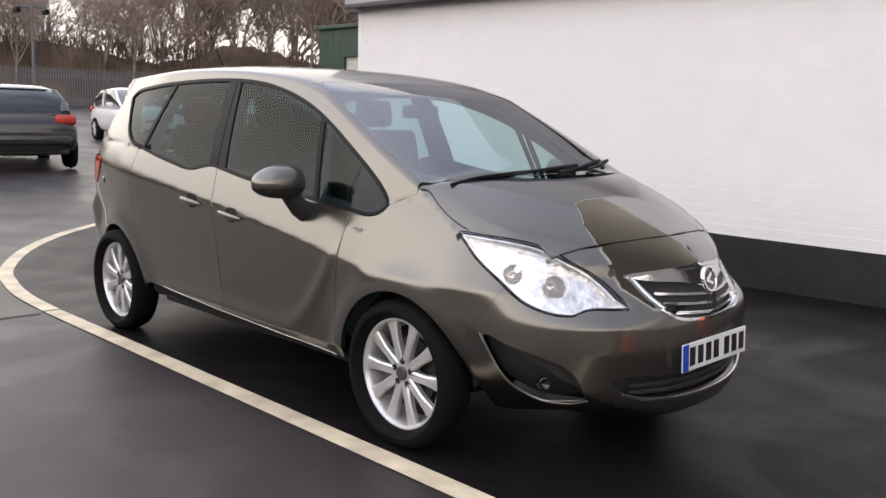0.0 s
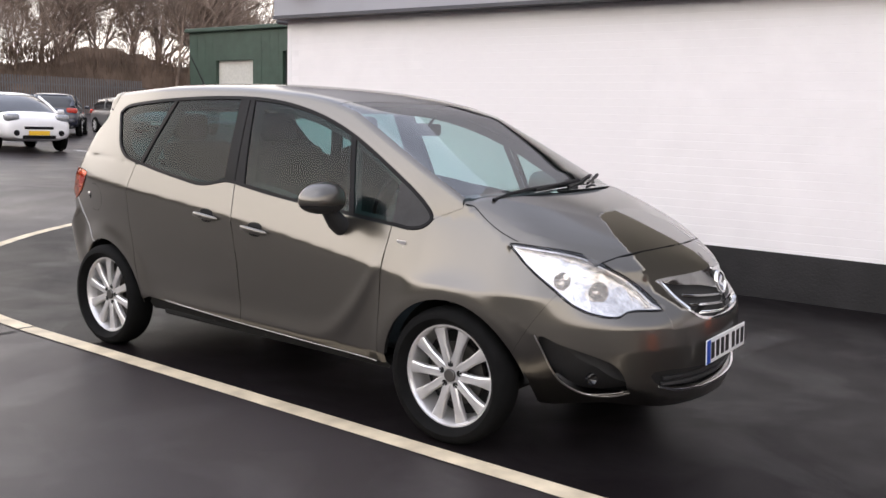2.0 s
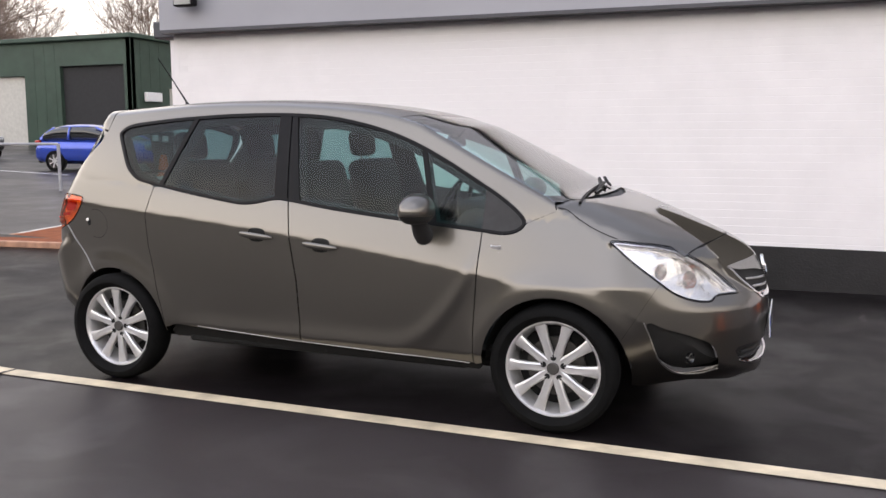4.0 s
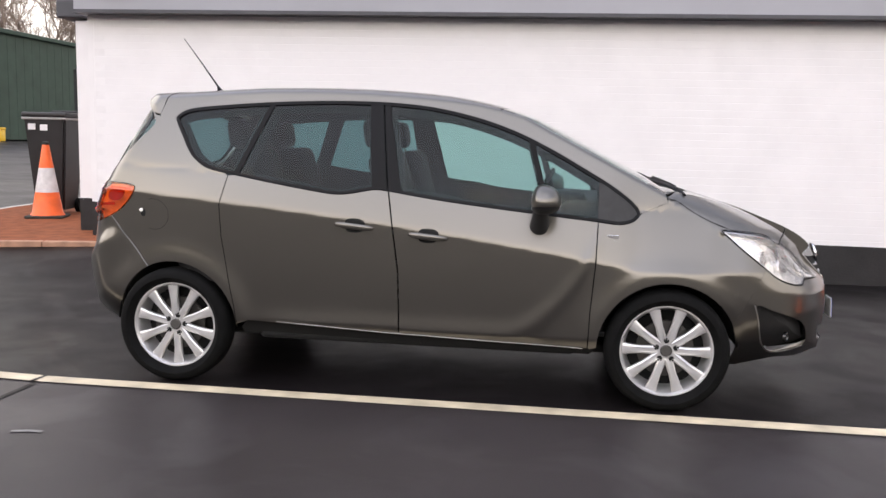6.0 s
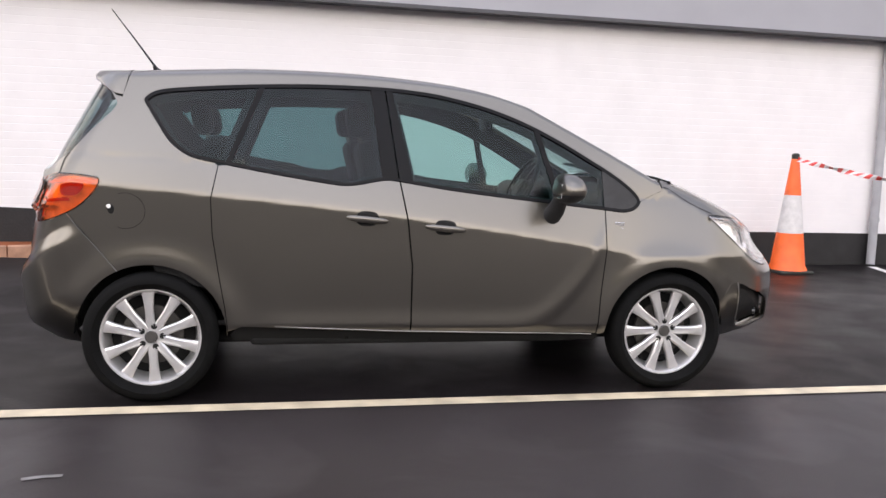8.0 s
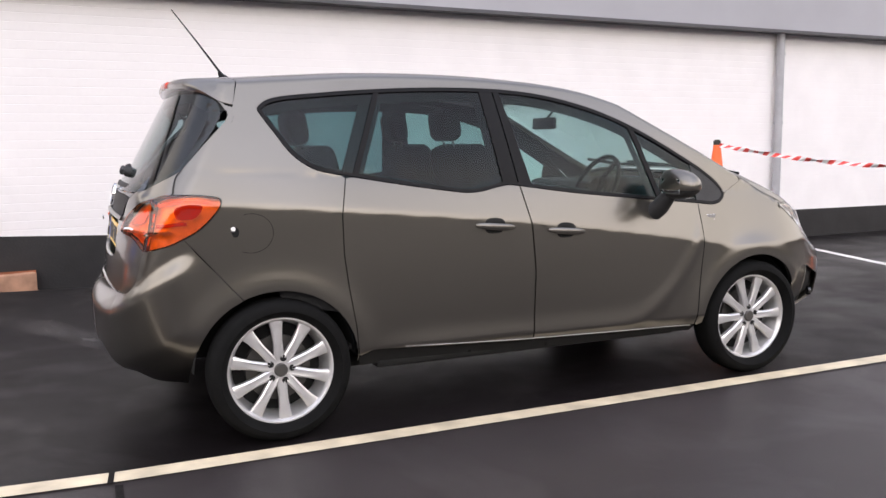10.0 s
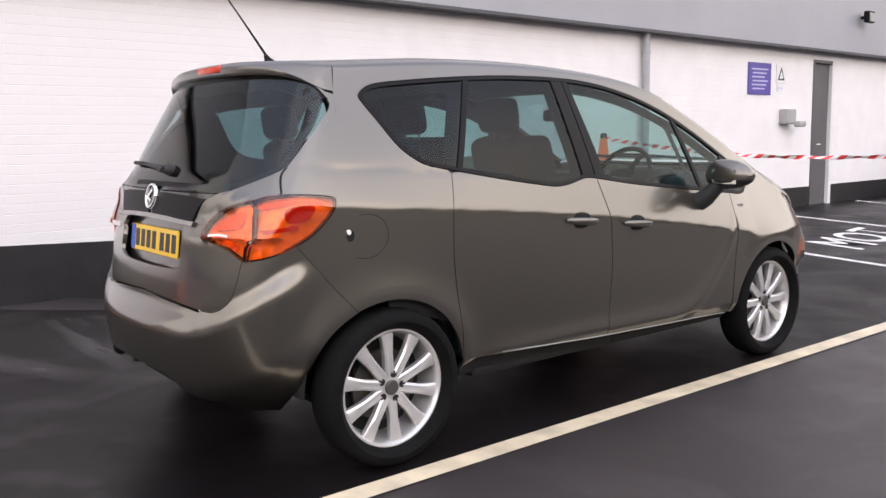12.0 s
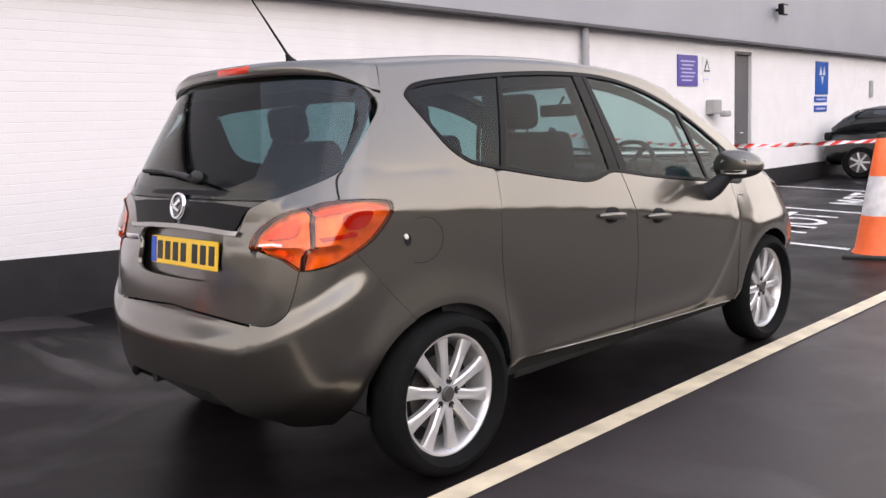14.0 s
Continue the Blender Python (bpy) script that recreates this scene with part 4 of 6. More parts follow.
roof_loop = [(x, -y) for x, y in roof_half] + [(.452, -.35), (.457, 0), (.452, .35)] + [(x, y) for x, y in roof_half[::-1]] + [(-1.45, .3), (-1.46, 0), (-1.45, -.3)]
body_panel("roof", "top", [(x - .006 if x > .3 else x, y) for x, y in roof_loop], PAINT, car, step=.022, flange=0)
body_panel("headlining", "top", shrink(roof_loop, .03), LINING, car, lift=-.03, flange=0, step=.06)


def spoiler_mesh():
    """The overhanging rear lip of the roof, running down to the glass corners, closed below."""
    bm = bmesh.new()
    rows = []
    for b in np.sin(np.linspace(-math.pi / 2, math.pi / 2, 49)):
        c = abs(b)
        lip_z, thick, over = 1.585 - .03 * c ** 2 - .088 * c ** 7, .034 * (1 - .85 * c ** 6), .042 * (1 - c ** 5)
        start = on_body("top", [(-1.46 + .026 * c * c, b * (roof_edge[0][1] - .002))])[0]
        end = on_body("rear", [(b * .703, lip_z)])[0]
        s = np.linspace(0, 1, 9)[:, None]
        p = start + (end - start) * s
        for _ in range(5):
            p = p + body_normals(p) * inside_body(p)[:, None]
        p[:, 0] -= over * s[:, 0] ** 2
        p[:, 2] += .002
        x, y, z = p[-1]
        pts = [tuple(q) for q in p] + [(x - .004, y, z - .3 * thick), (x, y, z - .85 * thick), (x + .008, y, z - thick), (x + .06, y, z - thick - .004), (start[0] - .03, y * .98, z - thick - .006)]
        rows.append([bm.verts.new(q) for q in pts])
    for a, b in zip(rows, rows[1:]):
        for k in range(len(a)):
            n = (k + 1) % len(a)
            bm.faces.new((a[k], b[k], b[n], a[n]))
    bm.faces.new(rows[0])
    bm.faces.new(rows[-1])
    bmesh.ops.recalc_face_normals(bm, faces=bm.faces)
    return bm


body_panel("gate_header", "top", [(-1.42, -.60), (-1.50, -.60), (-1.60, -.55), (-1.66, -.3), (-1.68, 0), (-1.66, .3), (-1.60, .55), (-1.50, .60), (-1.42, .60)], SHELL, car, lift=-.02, flange=0, step=.05)
spoiler = part("roof_spoiler", spoiler_mesh(), PAINT, car, "body-coloured roof spoiler", True)

# black inner skin behind the gaps
skin = [(-1.84, .36), (-1.86, .95), (-1.6, 1.1), (-1.0, 1.13), (-.4, 1.04), (.2, 1.02), (.95, .93), (1.3, .99), (1.6, .90), (1.9, .82), (2.06, .68), (2.06, .33), (1.70, .33)] + arch(AXLES[0], 4, 176, r=.36) + [(.9, .33), (-.9, .36)] + arch(AXLES[1], 8, 172, r=.36)
body_panel("inner_skin", "side", skin, SHELL, car, [shrink(FOG, -.02), shrink(HEADLIGHT, -.01)], lift=-.03, flange=0, mirror=True, step=.05)
body_panel("nose_skin", "front", [(-.54, .24), (-.54, .80), (.54, .80), (.54, .24)], SHELL, car, lift=-.06, flange=0, step=.05)
body_panel("tail_skin", "rear", [(-.62, .28), (-.62, .96), (.62, .96), (.62, .28)], SHELL, car, lift=-.17, flange=0, step=.05)

C_LINE, B_REAR, B_FRONT, DIVIDER, SAIL = ((-.795, 1.56), (-.978, 1.12)), ((-.27, 1.56), (-.213, 1.05)), ((-.172, 1.56), (-.062, 1.05)), ((.59, 1.39), (.715, .95)), ((.955, 1.2), (.955, .9))


def beside(line, d):
    return tuple((x + d, z) for x, z in line)


def between(loop, left, right):
    """The piece of the loop behind the line right and ahead of the line left."""
    out = loop
    if left:
        out = clip_loop(out, left[1], left[0]) if False else clip_loop(out, left[0], left[1])
    if right:
        out = clip_loop(out, right[1], right[0])
    return out


# dark lining of doors, pillars and rails inside the cabin
lining_loop = [(-1.30, .6), (-1.48, 1.0), (-1.48, 1.50), (-1.2, 1.535), (-.6, 1.565), (-.1, 1.56), (.3, 1.50), (.7, 1.35), (1.05, 1.15), (1.1, .92), (.9, .5), (-.9, .5)]
lining_holes = [between(shrink(DLO, .04), a, b) for a, b in ((None, beside(C_LINE, -.06)), (beside(C_LINE, .05), beside(B_REAR, -.02)), (beside(B_FRONT, .03), beside(DIVIDER, -.02)), (beside(DIVIDER, .02), beside(SAIL, -.01)))]
body_panel("cabin_lining", "side", lining_loop, CABIN, car, lining_holes, mirror=True, lift=-.055, flange=0, step=.05)

# side glass and black window trim
TRIM_IN = shrink(DLO, .014)
GLASS_IN = shrink(DLO, .012)
body_panel("window_trim", "side", DLO, TRIM_BLACK, car, [TRIM_IN], mirror=True, lift=.002, step=.05, flange=.02)
body_panel("quarter_window", "side", between(GLASS_IN, None, beside(C_LINE, -.012)), REAR_GLASS, car, mirror=True, flange=0, lift=-.006, step=.05)
body_panel("rear_door_window", "side", between(GLASS_IN, beside(C_LINE, .012), B_REAR), REAR_GLASS, car, mirror=True, flange=0, lift=-.006, step=.05)
body_panel("front_door_window", "side", between(GLASS_IN, B_FRONT, beside(DIVIDER, -.012)), FRONT_GLASS, car, mirror=True, flange=0, lift=-.006, step=.05)
body_panel("front_quarter_light", "side", between(GLASS_IN, beside(DIVIDER, .012), SAIL), FRONT_GLASS, car, mirror=True, flange=0, lift=-.006, step=.05)
body_panel("c_pillar_strip", "side", between(GLASS_IN, beside(C_LINE, -.014), beside(C_LINE, .014)), TRIM_BLACK, car, mirror=True, lift=0, step=.05)
body_panel("b_pillar_strip", "side", between(GLASS_IN, beside(B_REAR, -.004), beside((MID_CUT[-1], (-.2, 1.55))[::-1], -.004)), TRIM_BLACK, car, mirror=True, lift=0, step=.05)
body_panel("b_pillar_strip", "side", between(GLASS_IN, beside((MID_CUT[-1], (-.2, 1.55))[::-1], .004), beside(B_FRONT, .004)), TRIM_BLACK, car, mirror=True, lift=0, step=.05)
body_panel("window_divider", "side", between(GLASS_IN, beside(DIVIDER, -.014), beside(DIVIDER, .014)), TRIM_BLACK, car, mirror=True, lift=0, step=.05)
body_panel("mirror_sail", "side", between(GLASS_IN, beside(SAIL, -.003), None), GRAINED, car, mirror=True, lift=-.001, step=.05)

# rear window and gloss panel
body_panel("rear_window", "rear", clip_loop(shrink(glass_loop, .004), (-1, 1.092), (1, 1.092)), GATE_GLASS, car, flange=0, lift=-.004, step=.05, label="dark tinted rear window")
body_panel("tailgate_gloss_panel", "rear", clip_loop(shrink(glass_loop, .004), (1, 1.088), (-1, 1.088)), GLOSS_BLACK, car, lift=-.003, step=.04)
frame_ring = shrink(glass_loop, .03)
body_panel("rear_window_border", "rear", clip_loop(shrink(glass_loop, .006), (-1, 1.095), (1, 1.095)), TRIM_BLACK, car, [clip_loop(frame_ring, (-1, 1.13), (1, 1.13))], lift=-.009, flange=0, step=.05)

# ---- lamps, grille, plates and trim of the car ----
def merged(*bms):
    out = bms[0]
    for b in bms[1:]:
        tmp = bpy.data.meshes.new("tmp")
        b.to_mesh(tmp)
        b.free()
        out.from_mesh(tmp)
        bpy.data.meshes.remove(tmp)
    return out


headlights = body_panel("headlight", "side", HEADLIGHT, CLEAR, car, mirror=True, flange=0.01, lift=.003, step=.02, label="clear headlight lens over chrome reflectors")
for i, lamp in enumerate(headlights):
    bowl = body_panel("reflector", "side", shrink(HEADLIGHT, .004), LAMP_CHROME, lamp, lift=-.03, flange=0, step=.03)[0]
    if i:
        for v in bowl.data.vertices:
            v.co.y *= -1
        bowl.data.flip_normals()
    f = -1 if i == 0 else 1
    rim = body_panel("lamp_surround", "side", HEADLIGHT, TRIM_BLACK, lamp, [shrink(HEADLIGHT, .006)], lift=-.002, flange=0, step=.05)[0]
    wall = body_panel("lamp_wall", "side", shrink(HEADLIGHT, .0055), LAMP_CHROME, lamp, [shrink(HEADLIGHT, .010)], lift=-.004, flange=.028, step=.05)[0]
    if i:
        for ob in (rim, wall):
            for v in ob.data.vertices:
                v.co.y *= -1
            ob.data.flip_normals()
    for (x, z, r) in ((1.80, .80, .038), (1.925, .757, .046)):
        p = on_body("side", [(x, z)])[0]
        n = body_normals(p[None])[0]
        m = Matrix.Translation((p[0] - n[0] * .028, (p[1] - n[1] * .028) * -f, p[2] - n[2] * .028)) @ Vector((.75, f * .62, .1)).to_track_quat("Z", "Y").to_matrix().to_4x4()
        part("lamp_bowl", lathe_bm([(r, .018), (r * .9, .0), (r * .55, -.02), (r * .2, -.03), (.001, -.03)], 20, m=m), LAMP_CHROME, lamp, smooth=True)
        part("bulb_cap", lathe_bm([(r * .26, -.02), (r * .24, .004), (r * .12, .012), (.001, .013)], 12, m=m), SATIN, lamp, smooth=True)

tail_lamps = body_panel("tail_light", "side", TAIL, ORANGE_LENS, car, mirror=True, flange=0.02, lift=.006, step=.02, label="large orange-red wraparound tail light")


def flip_flank(ob):
    for v in ob.data.vertices:
        v.co.y *= -1
    ob.data.flip_normals()


for i, lamp in enumerate(tail_lamps):
    gate_lens = [(-a, b) for a, b in GATE_LAMP]
    made = [body_panel("gate_light", "rear", gate_lens, ORANGE_LENS, lamp, flange=0.012, lift=.006, step=.02)[0],
            body_panel("lamp_backing", "side", shrink(TAIL, .002), LAMP_BACK, lamp, flange=0, lift=-.022, step=.02)[0],
            body_panel("lamp_backing", "rear", shrink(gate_lens, .002), LAMP_BACK, lamp, flange=0, lift=-.022, step=.02)[0],
            body_panel("lamp_edge", "side", TAIL, SHELL, lamp, [shrink(TAIL, .0018)], flange=.01, lift=.003, step=.05)[0],
            body_panel("lamp_edge", "rear", gate_lens, SHELL, lamp, [shrink(gate_lens, .0018)], flange=.01, lift=.003, step=.05)[0]]
    for name, loop, mat, depth in (("lamp_insert", round_loop([(-1.74, 1.035), (-1.69, 1.05), (-1.625, 1.045), (-1.645, 1.0), (-1.68, .985), (-1.73, .99)], 3), RED_DEEP, -.016),
                                   ("lamp_insert", [(-1.815, .968), (-1.76, .972), (-1.69, .975), (-1.69, .960), (-1.76, .957), (-1.81, .952)], RED_DEEP, -.012),
                                   ("lamp_rim", round_loop([(-1.80, 1.055), (-1.70, 1.07), (-1.60, 1.062), (-1.59, 1.05), (-1.70, 1.058), (-1.80, 1.043)], 3), AMBER_BACK, -.014)):
        made.append(body_panel(name, "side", loop, mat, lamp, lift=depth, flange=.004, step=.03)[0])
    for name, loop, mat, depth in (("lamp_insert", round_loop([(-.66, 1.03), (-.60, 1.012), (-.545, .98), (-.53, .962), (-.60, .966), (-.665, .978)], 3), AMBER_BACK, -.015),
                                   ("lamp_insert", round_loop([(-.655, .925), (-.60, .932), (-.54, .926), (-.60, .905), (-.65, .882)], 3), AMBER_BACK, -.015),
                                   ("reverse_lens", [(-.542, .941), (-.60, .946), (-.64, .943), (-.64, .935), (-.60, .938), (-.542, .933)], PLATE_WHITE, .0068)):
        made.append(body_panel(name, "rear", loop, mat, lamp, lift=depth, flange=.004, step=.03)[0])
    if i:
        for ob in made:
            flip_flank(ob)

# front grille: mesh back, chrome surround, slats, badge
grille = body_panel("grille", "front", shrink(GRILLE, -.004), GRAINED, car, lift=-.045, flange=0, step=.03, label="black grille with chrome slats and round badge")[0]
body_panel("grille_surround", "front", GRILLE, CHROME, grille, [shrink(GRILLE, .012)], lift=.004, flange=.03, step=.05)
BAR = round_loop([(-.365, .787), (-.2, .803), (0, .812), (.2, .803), (.365, .787), (.30, .765), (.16, .755), (.06, .735), (0, .73), (-.06, .735), (-.16, .755), (-.30, .765)], 3)
body_panel("grille_bar", "front", BAR, CHROME, grille, lift=-.004, flange=.02, step=.03, label="broad chrome grille bar")
for z0, half in ((.715, .30), (.678, .285), (.642, .23)):
    slat = [(-half, z0 + .008), (-half * .5, z0 - .002), (0, z0 - .012), (half * .5, z0 - .002), (half, z0 + .008), (half, z0 - .001), (half * .5, z0 - .011), (0, z0 - .021), (-half * .5, z0 - .011), (-half, z0 - .001)]
    body_panel("grille_slat", "front", slat, CHROME, grille, lift=-.012, flange=.02, step=.03)


def badge(name, m, parent, r=.052):
    ob = part(name, lathe_bm([(r, 0), (r, .006), (r * .93, .012), (r * .80, .012), (r * .76, .005), (.001, .005)], 32, m=m), CHROME, parent, "round chrome badge", True)
    part("badge_mark", merged(box_bm((r * .9, r * .3, .006), (0, r * .2, .009), .002, m @ pose(0, 0, 0, 0, 0, 35)), box_bm((r * .9, r * .25, .006), (0, -r * .25, .009), .002, m @ pose(0, 0, 0, 0, 0, -20))), CHROME, ob)
    part("badge_field", lathe_bm([(r * .78, .004), (r * .77, .0065), (.001, .0065)], 24, m=m), GLOSS_BLACK, ob)
    return ob


p = on_body("front", [(0, .755)])[0]
badge("badge", Matrix.Translation((p[0] + .012, 0, .755)) @ Vector((.95, 0, .25)).to_track_quat("Z", "Y").to_matrix().to_4x4(), grille, .056)
p = on_body("rear", [(0, 1.062)])[0]
badge("badge", Matrix.Translation((p[0] - .002, 0, 1.062)) @ Vector((-.97, 0, .22)).to_track_quat("Z", "Y").to_matrix().to_4x4(), tailgate, .055)


def number_plate(name, m, face, parent, blue_first=True):
    """A plate in the local xy plane, 0.52 by 0.111, its characters as plain bars."""
    ob = part(name, box_bm((.52, .111, .006), (0, 0, 0), .004, m), face, parent, "number plate with plain black bars")
    part("plate_strip", box_bm((.042, .104, .0015), (-.236, 0, .0038), 0, m), PLATE_BLUE, ob)
    for k in range(7):
        x = -.185 + .063 * k + (.024 if k > 3 else 0)
        part("plate_bar", box_bm((.042, .074, .0015), (x, 0, .0038), .0004, m), INK, ob)
    return ob


def frame_matrix(origin, xaxis, normal):
    n = Vector(normal).normalized()
    x = Vector(xaxis).normalized()
    y = n.cross(x)
    return Matrix(((x.x, y.x, n.x, origin[0]), (x.y, y.y, n.y, origin[1]), (x.z, y.z, n.z, origin[2]), (0, 0, 0, 1)))


number_plate("front_number_plate", frame_matrix((2.276, 0, .475), (0, 1, 0), (1, 0, .05)), PLATE_WHITE, car)
low = body_panel("lower_grille", "front", shrink(LOW_GRILLE, -.004), GRAINED, car, lift=-.05, flange=0, step=.04)[0]
for z0 in (.335, .365):
    body_panel("grille_slat", "front", [(-.43, z0 + .012), (0, z0 + .004), (.43, z0 + .012), (.43, z0), (0, z0 - .008), (-.43, z0)], GRAINED, low, lift=-.02, flange=.02, step=.04)
lip = [(-.47, .352), (-.37, .322), (-.18, .308), (0, .305), (.18, .308), (.37, .322), (.47, .352), (.47, .343), (.37, .311), (.18, .296), (0, .293), (-.18, .296), (-.37, .311), (-.47, .343)]
body_panel("bumper_lip_trim", "front", lip, CHROME, low, lift=.004, flange=.01, step=.05)
fogs = body_panel("fog_recess", "side", shrink(FOG, -.012), GRAINED, car, mirror=True, lift=-.04, flange=0, step=.03)
for i, ob in enumerate(fogs):
    f = -1 if i == 0 else 1
    p = on_body("side", [(1.97, .40)])[0]
    m = Matrix.Translation((p[0] - .02, p[1] * -f * 1.0 + .02 * -f * 0, .385)) @ Vector((.9, f * .45, 0)).to_track_quat("Z", "Y").to_matrix().to_4x4()
    part("fog_lamp", lathe_bm([(.026, -.02), (.026, -.004), (.022, -.002), (.018, -.008), (.001, -.016)], 20, m=m), GLOSS_BLACK, ob, smooth=True)
ridge_loop = round_loop([(1.748, .565), (1.772, .50), (1.80, .395), (1.83, .335), (1.88, .292), (1.97, .288), (2.05, .318), (2.05, .313), (1.97, .282), (1.877, .285), (1.824, .33), (1.794, .392), (1.766, .50), (1.742, .565)], 3)
body_panel("fog_trim", "side", ridge_loop, SATIN, car, mirror=True, lift=.004, flange=.008, step=.04)

# rear: plate recess, chrome strip, diffuser, brake light, wiper
body_panel("plate_recess", "rear", shrink(RECESS, -.04), PAINT, tailgate, lift=-.042, flange=0, step=.03)
number_plate("rear_number_plate", frame_matrix((-1.93, -.03, .882), (0, -1, 0), (-1, 0, .12)), PLATE_YELLOW, car)
strip_loop = [(-.42, .978), (-.2, .99), (0, .994), (.2, .99), (.42, .978), (.41, .962), (.2, .972), (0, .976), (-.2, .972), (-.41, .962)]
body_panel("tailgate_chrome_strip", "rear", strip_loop, SATIN, tailgate, lift=.012, flange=.014, step=.04)
for e in (-1, 1):
    body_panel("gloss_panel", "rear", [(e * .02, .99), (e * .25, .987), (e * .378, .974), (e * .40, 1.0), (e * .418, 1.033), (e * .45, 1.068), (e * .30, 1.078), (e * .02, 1.085)][::e], TRIM_BLACK, tailgate, lift=.002, flange=0, step=.03)
body_panel("rear_diffuser", "rear", [(-.53, .24), (-.52, .34), (-.41, .36), (-.31, .41), (0, .415), (.31, .41), (.41, .36), (.52, .34), (.53, .24)], GRAINED, car, lift=-.03, flange=0, step=.05)
part("model_script", box_bm((.006, .11, .022), (-1.962, .33, .93), .002), CHROME, tailgate)
part("high_brake_light", box_bm((.03, .22, .03), (-1.655, -.05, 1.578), .008), RED_LENS, spoiler, "red brake light strip", True)
wp = on_body("rear", [(.03, 1.165), (-.05, 1.178), (-.2, 1.185), (-.35, 1.19), (-.5, 1.19)])
wiper_rear = part("rear_wiper", lathe_bm([(.026, 0), (.026, .022), (.018, .032), (.001, .034)], 16, m=Matrix.Translation((wp[0][0] + .005, -.03, 1.165)) @ Vector((-1, 0, .4)).to_track_quat("Z", "Y").to_matrix().to_4x4()), GRAINED, car, "black rear wiper", True)
part("wiper_arm", tube_bm([(wp[0][0] - .035, -.03, 1.168), (wp[1][0] - .036, .05, 1.18), (wp[2][0] - .03, .2, 1.187)], [.014, .012, .009]), GRAINED, wiper_rear)
part("wiper_blade", tube_bm([(q[0] - .014, -q[1], q[2]) for q in wp[1:]], .009), TRIM_BLACK, wiper_rear)

# front wipers
for x0, y0, x1, y1 in ((1.31, .30, 1.415, -.56), (1.24, .66, 1.385, .20)):
    pts = on_body("top", [(x0 + (x1 - x0) * k / 6, y0 + (y1 - y0) * k / 6) for k in range(7)])
    wiper = part("wiper", tube_bm([(q[0] + .008, q[1], q[2] + .022 - .003 * k) for k, q in enumerate(pts[:5])], [.010, .010, .009, .008, .007]), TRIM_BLACK, car, "black windscreen wiper", True)
    part("wiper_blade", tube_bm([(q[0], q[1], q[2] + .007) for q in on_body("top", [(x0 - .02 + (x1 - x0) * k / 6, y0 * .9 + (y1 - y0) * (k - 0.4) / 5.2) for k in range(7)])], .008), TRIM_BLACK, wiper)

# aerial
aerial = part("aerial", lathe_bm([(.032, 0), (.026, .012), (.014, .03), (.008, .05)], 16, m=Matrix.Translation((-1.375, -.05, 1.612)) @ pose(0, 0, 0, 0, -28, 0)), TRIM_BLACK, car, "thin whip aerial on a black foot", True)
part("aerial_mast", tube_bm([(-1.39, -.05, 1.648), (-1.50, -.05, 1.798), (-1.615, -.05, 1.948)], [.006, .004, .0025]), TRIM_BLACK, aerial)

# door mirrors
for f in (-1, 1):
    bm = bmesh.new()
    bmesh.ops.create_uvsphere(bm, u_segments=28, v_segments=16, radius=1)
    for v in bm.verts:
        x, y, z = v.co
        s = lambda t, e: math.copysign(abs(t) ** e, t)
        v.co = Vector((.67 + .095 * s(x, .9) * (1.0 if x > 0 else .55), f * (1.022 + .132 * s(y, .85)), 1.066 + (.084 if z > 0 else .064) * s(z, .92) * (1 - .15 * y)))
    lower = bm.copy()
    bmesh.ops.bisect_plane(bm, geom=bm.verts[:] + bm.edges[:] + bm.faces[:], plane_co=(0, 0, 1.048), plane_no=(0, 0, -1), clear_outer=True)
    bmesh.ops.bisect_plane(lower, geom=lower.verts[:] + lower.edges[:] + lower.faces[:], plane_co=(0, 0, 1.046), plane_no=(0, 0, 1), clear_outer=True)
    door_mirror = part("door_mirror", bm, PAINT, car, "brown-grey door mirror on a black foot", True)
    part("mirror_base", lower, GRAINED, door_mirror, smooth=True)
    part("mirror_foot", tube_bm([(.655, f * .85, .925), (.66, f * .90, .955), (.665, f * .955, 1.01), (.668, f * .98, 1.04)], [.05, .046, .038, .036], 14), GRAINED, door_mirror, smooth=True)
    part("mirror_glass", box_bm((.004, .14, .075), (.626, f * 1.022, 1.066), .0015), MIRROR, door_mirror)

# door handles in their scoops, badge and fuel flap
for doors, x0, z0 in ((rear_doors, -.30, .905), (front_doors, .09, .865)):
    for i, door in enumerate(doors):
        f = -1 if i == 0 else 1
        y = float(on_body("side", [(x0, z0)])[0, 1]) * -f
        slope = -5
        m = pose(x0, y, z0, 0, slope * -1, 0)
        scoop = round_loop([(x0 - .055, z0 + .004), (x0 - .04, z0 + .03), (x0, z0 + .036), (x0 + .045, z0 + .026), (x0 + .055, z0 + .0), (x0 + .04, z0 - .03), (x0, z0 - .038), (x0 - .042, z0 - .03)], 3)
        # flat black patch on the door paints the shade in the scoop
        cup = body_panel("handle_scoop_shade", "side", scoop, SHELL, door, lift=.0015, flange=0, step=.02)[0]
        if i:
            for v in cup.data.vertices:
                v.co.y *= -1
            cup.data.flip_normals()
        bm = bmesh.new()
        bmesh.ops.create_uvsphere(bm, u_segments=20, v_segments=12, radius=1)
        for v in bm.verts:
            a, b, c = v.co
            v.co = Vector((.105 * math.copysign(abs(a) ** .7, a), f * (.026 + .014 * b - .016 * a * a), .0165 * math.copysign(abs(c) ** .8, c) - .004))
        bmesh.ops.transform(bm, matrix=m, verts=bm.verts)
        part("handle", bm, PAINT, door, "body-coloured bar handle", True)
